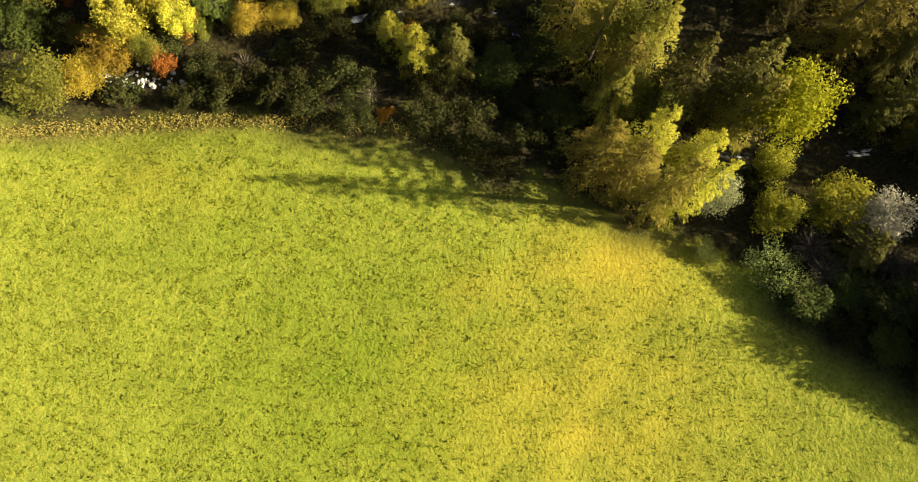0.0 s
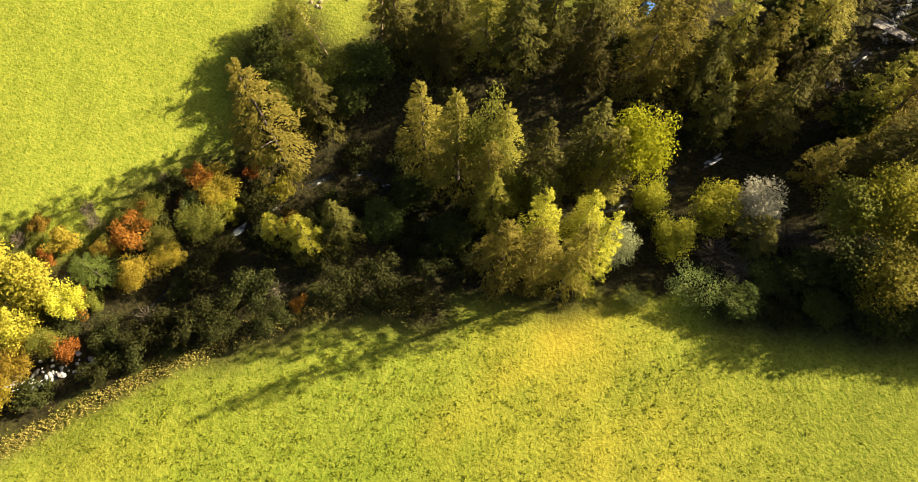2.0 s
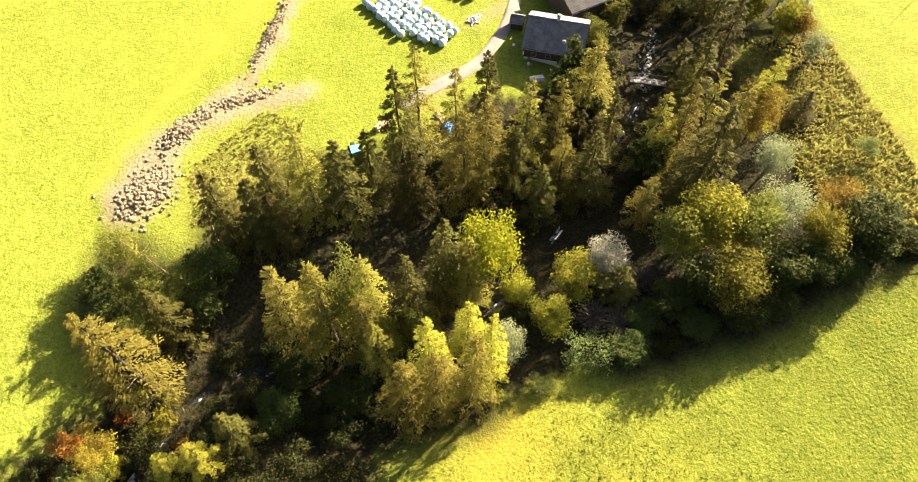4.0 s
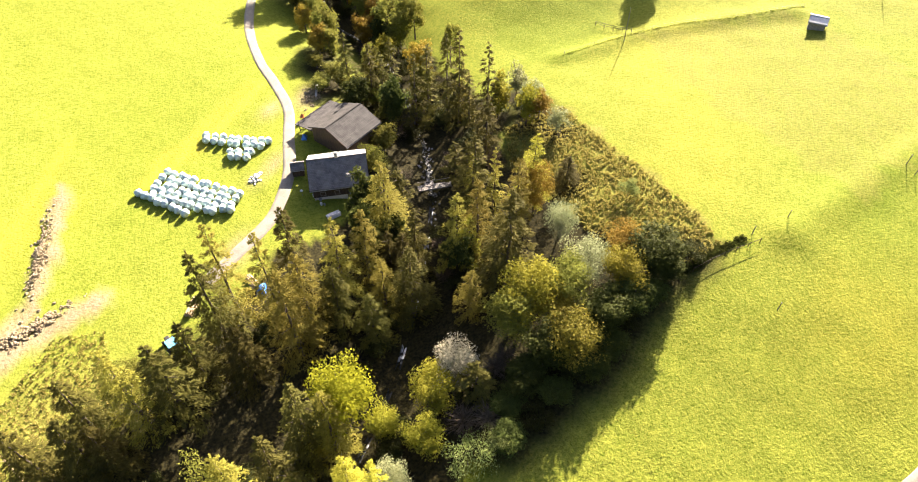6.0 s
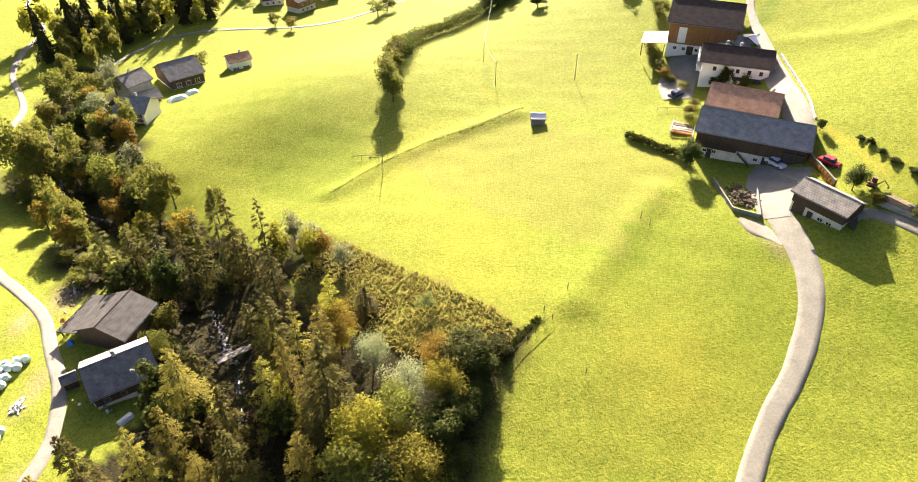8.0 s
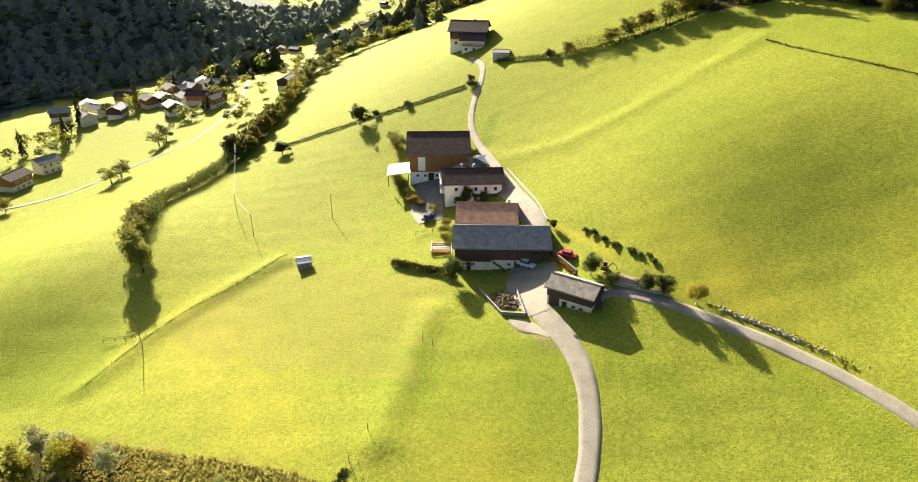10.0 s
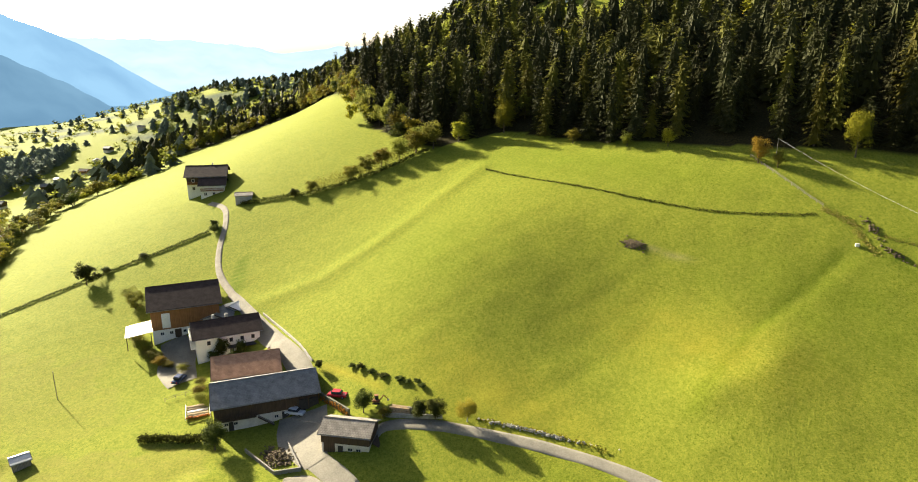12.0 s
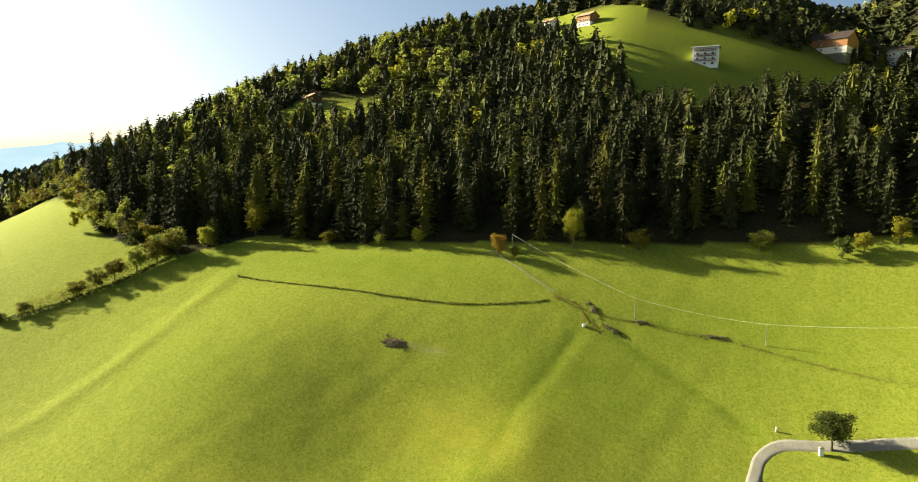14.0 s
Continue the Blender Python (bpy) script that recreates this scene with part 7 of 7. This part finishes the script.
# ---- the farm's small things ----
OLDCONCRETE = rough_mat("weathered concrete", (0.15, 0.14, 0.12), (0.24, 0.225, 0.195), 0.8, 0.9)
pit = thing("manure_pit", Matrix(), "concrete-walled manure pit with brown dung below the barn", "pit")
PIT = [(103.6, -64.4), (93.2, -63.4), (89.6, -66.6), (99.0, -70.8)]
for (ax, ay), (bx, by) in zip(PIT[:3], PIT[1:]):
    a, b = Vector((ax, ay, h(ax, ay))), Vector((bx, by, h(bx, by)))
    d = b - a
    bm = B()
    box(bm, 0, 0, 0, d.length, 0.26, 1.2, 0.03)
    part("wall", bm, OLDCONCRETE, pit, "", pose(*((a + b) / 2 + Vector((0, 0, 0.2))), 0, -math.degrees(math.atan2(d.z, math.hypot(d.x, d.y))), math.degrees(math.atan2(d.y, d.x))))
rubble("dung_heap", "dark brown dung heap inside the concrete pit", 96.6, -66.6, 4.6, 2.6, 330, 0.28, DUNG, 21, "dung", -10, 1.0)

garden = thing("garden_bed", pose(124.4, -66.8, h(124.4, -66.8), 0, 0, -30), "small fenced vegetable garden with orange flower border", "garden")
for i in range(5):
    bm = B()
    part("bed", box(bm, -2.2 + i * 1.1, 0, 0.12, 0.75, 4.2, 0.28, 0.05), (DUNG, EARTH, PALEROCK, DUNG, EARTH)[i], garden)
for k in (-1, 1):
    bm = B()
    part("board", box(bm, 0, k * 2.4, 0.15, 6.2, 0.12, 0.4, 0.02), WHITEWASH, garden)
bm = B()
fl = np.random.RandomState(8)
for i in range(70):
    lump(bm, (-3.0 + fl.normal(0, 0.15), fl.uniform(-2.4, 2.4), 0.3 + fl.uniform(0, 0.25)), fl.uniform(0.1, 0.2), 0.9, 0.3, None, 1)
tagged(part("flowers", bm, FLOWER, garden, "orange flower border"), kind="stuff")
post_and_rails([(134.4, -64.8), (132.5, -68.6), (130.8, -72.2)], 1.6, 1.0, "short grey wooden garden fence", 2)
post_and_rails([(137.8, 6.6), (135.5, 2.5), (133.4, -1.4)], 2.2, 1.1, "grey rail fence on the knoll", 2)
for x, y, t in ((94.8, -46.8, 1.9), (92.8, -47.8, 1.5), (62.6, -27.6, 1.6), (75, -24.2, 1.7), (79, -29, 1.5)):
    pole(x, y, t, "short grey fence post standing in the meadow", 0.07)
P1 = [pole(129.5, -0.3, 7.5), pole(161.7, -31.3, 6.5), pole(177.2, -30.6, 6.5), pole(158.5, -51.8, 7)]
cable([P1[1], P1[2], Vector((228, -42, h(228, -42) + 7))], 0.8, "thin pale cable looping down the meadow", 0.03, WHITEWASH)
A = [Vector((42.8, -186.4, h(42.8, -186.4) + 5.5)), pole(7.5, -170.5, 5.2), pole(-22.5, -167.8, 5.2), pole(-66, -166, 5.2), pole(-120, -168, 5.2)]
pole(42.8, -186.4, 5.5)
cable(A, 0.7, "thin pale overhead cable from the forest edge", 0.018, WHITEWASH)
cable([Vector((99.5, -71.3, 10.4 + 5.6)), Vector((91.8, -73.0, 11.6 + 5.4))], 0.25, "black cable from barn to stable", 0.03, LEDGE)
post_and_rails([(49, -186), (42, -181.5), (35, -177.2), (28.5, -173.6)], 1.8, 0.9, "low bleached wooden fence down from the forest", 2)
FENCE_PATH = [(123.7, 11.2), (134.3, -5.6), (140, -22), (146.5, -35.6)]
post_and_rails(FENCE_PATH, 6.0, 1.0, "slim wire fence along the knoll's crest", 2, True, 0.04)

# walls, ditches and long grass strips
def tufts(name, line, wide, count, tall, kind, label, seed, category="grass", area=None):
    """Long grass in tufts along a line or over an area."""
    r = np.random.RandomState(seed)
    if area is None:
        p = spread(line, 0.5)
        q = p[r.randint(len(p), size=count)] + r.normal(0, wide * 0.4, (count, 2))
    else:
        lo, hi = np.min(area, 0), np.max(area, 0)
        q = r.uniform(lo, hi, (count * 3, 2))
        q = q[inside(q[:, 0], q[:, 1], area)][:count]
    out = []
    z = lay(q)
    for k in range(4):
        n = len(q)
        s = tall * r.uniform(0.4, 1.0, n)
        lean = r.normal(0, 0.5, (n, 3)) + np.array([-0.25, 0, 1.0])
        c = np.c_[q + r.normal(0, 0.12, (n, 2)), z + s * 0.45]
        out.append(kites(c, lean, r.normal(0, 1, (n, 3)), s * 0.5, s * r.uniform(0.16, 0.3, n)))
    return tagged(new(name, leaf_mesh(name, np.concatenate(out), LEAF[kind])), label, category, kind="stuff")


tufts("ditch_growth", [(121.8, -167.3), (104.3, -164.7), (82.7, -163.9), (65.1, -163.8), (49.2, -165.2), (34.8, -169.1), (29.3, -170.9)], 0.6, 1000, 0.4, "dark_leaf", "dark growth along a ditch across the upper meadow", 31)
tufts("ditch_growth", [(146.5, -35.6), (140, -22), (134.3, -5.6), (123.7, 11.2)], 0.35, 500, 0.28, "greengrass", "dark grass line along the knoll's crest", 32)
tufts("bank_grass", None, 0, 5000, 0.6, "brushgrass", "tussocky dry brown grass on the steep gully bank", 33, area=BANK)
tufts("bank_grass", FIELD_EDGE, 1.6, 2600, 0.36, "brushgrass", "tall dry grass along the meadow's edge", 34)
tufts("bank_grass", [(28.5, -173), (22, -171), (19, -167.5), (16, -165)], 1.2, 400, 0.35, "brushgrass", "dry brown grass along the boundary", 35)
tufts("bank_grass", [(15, -169.5), (0, -169), (-20, -167), (-40, -161.5), (-60, -156)], 0.7, 600, 0.3, "brushgrass", "dry brown grass along a meadow step", 36)
tufts("bank_grass", None, 0, 1500, 0.45, "brushgrass", "long pale grass beside the dug earth", 37, area=[(14, 58), (20, 66), (34, 67), (38, 62), (30, 54), (20, 52)])
tufts("gully_growth", [(66, -15), (72.5, -21.5), (74, -23)], 0.9, 420, 0.5, "dark_leaf", "dark growth in a small side gully", 40)

post_and_rails([(66.5, -16.5), (70, -20.5), (73.5, -25.2)], 1.8, 0.9, "dark weathered fence across the side gully", 1, False, 0.05, TIMBER)
rubble("wall_stones", "grey dry-stone retaining wall along the farm road", 59, -97.0, 11, 0.5, 170, 0.32, STONE, 41, "wall", 17, 0.2)
gate = thing("water_trough", pose(19.5, -165.3, h(19.5, -165.3), 0, 0, 20), "small pale concrete box on the meadow", "trough")
bm = B()
box(bm, 0, 0, 0.25, 0.8, 0.6, 0.6, 0.05)
part("box", bm, PLASTER, gate)
bm = B()
part("lid", box(bm, 0, 0, 0.58, 0.9, 0.7, 0.08, 0.02), CONCRETE, gate)
shrine = thing("wayside_shrine", pose(-29.9, -142.9, h(-29.9, -142.9), 0, 0, 190), "small white wayside shrine beneath the tree", "shrine")
bm = B()
part("pillar", box(bm, 0, 0, 0.7, 0.8, 0.6, 1.5, 0.03), PLASTER, shrine)
bm = B()
box(bm, -0.28, 0, 1.65, 0.75, 0.9, 0.07, 0.01, 0, -38), box(bm, 0.28, 0, 1.65, 0.75, 0.9, 0.07, 0.01, 0, 38)
part("roof", bm, SHINGLE, shrine)
stone_post = thing("marker_post", pose(-22.4, -147.4, h(-22.4, -147.4)), "white marker post beside the road bend", "post")
bm = B()
part("post", box(bm, 0, 0, 0.5, 0.3, 0.3, 1.1, 0.03), PLASTER, stone_post)


# herbs and coarse leaves of the meadow below the start of the flight
def meadow_leaves():
    r = np.random.RandomState(61)
    mid = np.stack([r.uniform(-56, 52, 19000), r.uniform(-34, 24.5, 19000)], 1)
    q = np.repeat(mid, 6, 0) + r.normal(0, 0.17, (len(mid) * 6, 2))
    n = len(q)
    i, j = np.searchsorted(GX, q[:, 0]), np.searchsorted(GY, q[:, 1])
    thick = (1 - 1.2 * SERE[i, j]) * (1 - step(18, 50, q[:, 0])) * (1 - step(16, 34, -q[:, 1])) * np.repeat(r.uniform(0.1, 1, len(mid)), 6)
    q = q[(WOOD[i, j] < 0.3) & (r.uniform(0, 1, n) < thick)]
    n = len(q)
    s = r.uniform(0.07, 0.17, n)
    lean = np.stack([r.normal(0, 1, n), r.normal(0, 1, n), r.uniform(0.0, 0.6, n)], 1)
    nrm = np.stack([r.normal(0, 0.45, n), r.normal(0, 0.45, n), np.ones(n)], 1)
    return kites(np.c_[q, lay(q) + r.uniform(0.05, 0.22, n)], lean, nrm, s, s * r.uniform(0.4, 0.7, n))


tagged(new("meadow_herbs", leaf_mesh("meadow_herbs", meadow_leaves(), LEAF["meadowleaf"])), "leafy green herbs and clover all over the meadow", "herbs", kind="stuff")
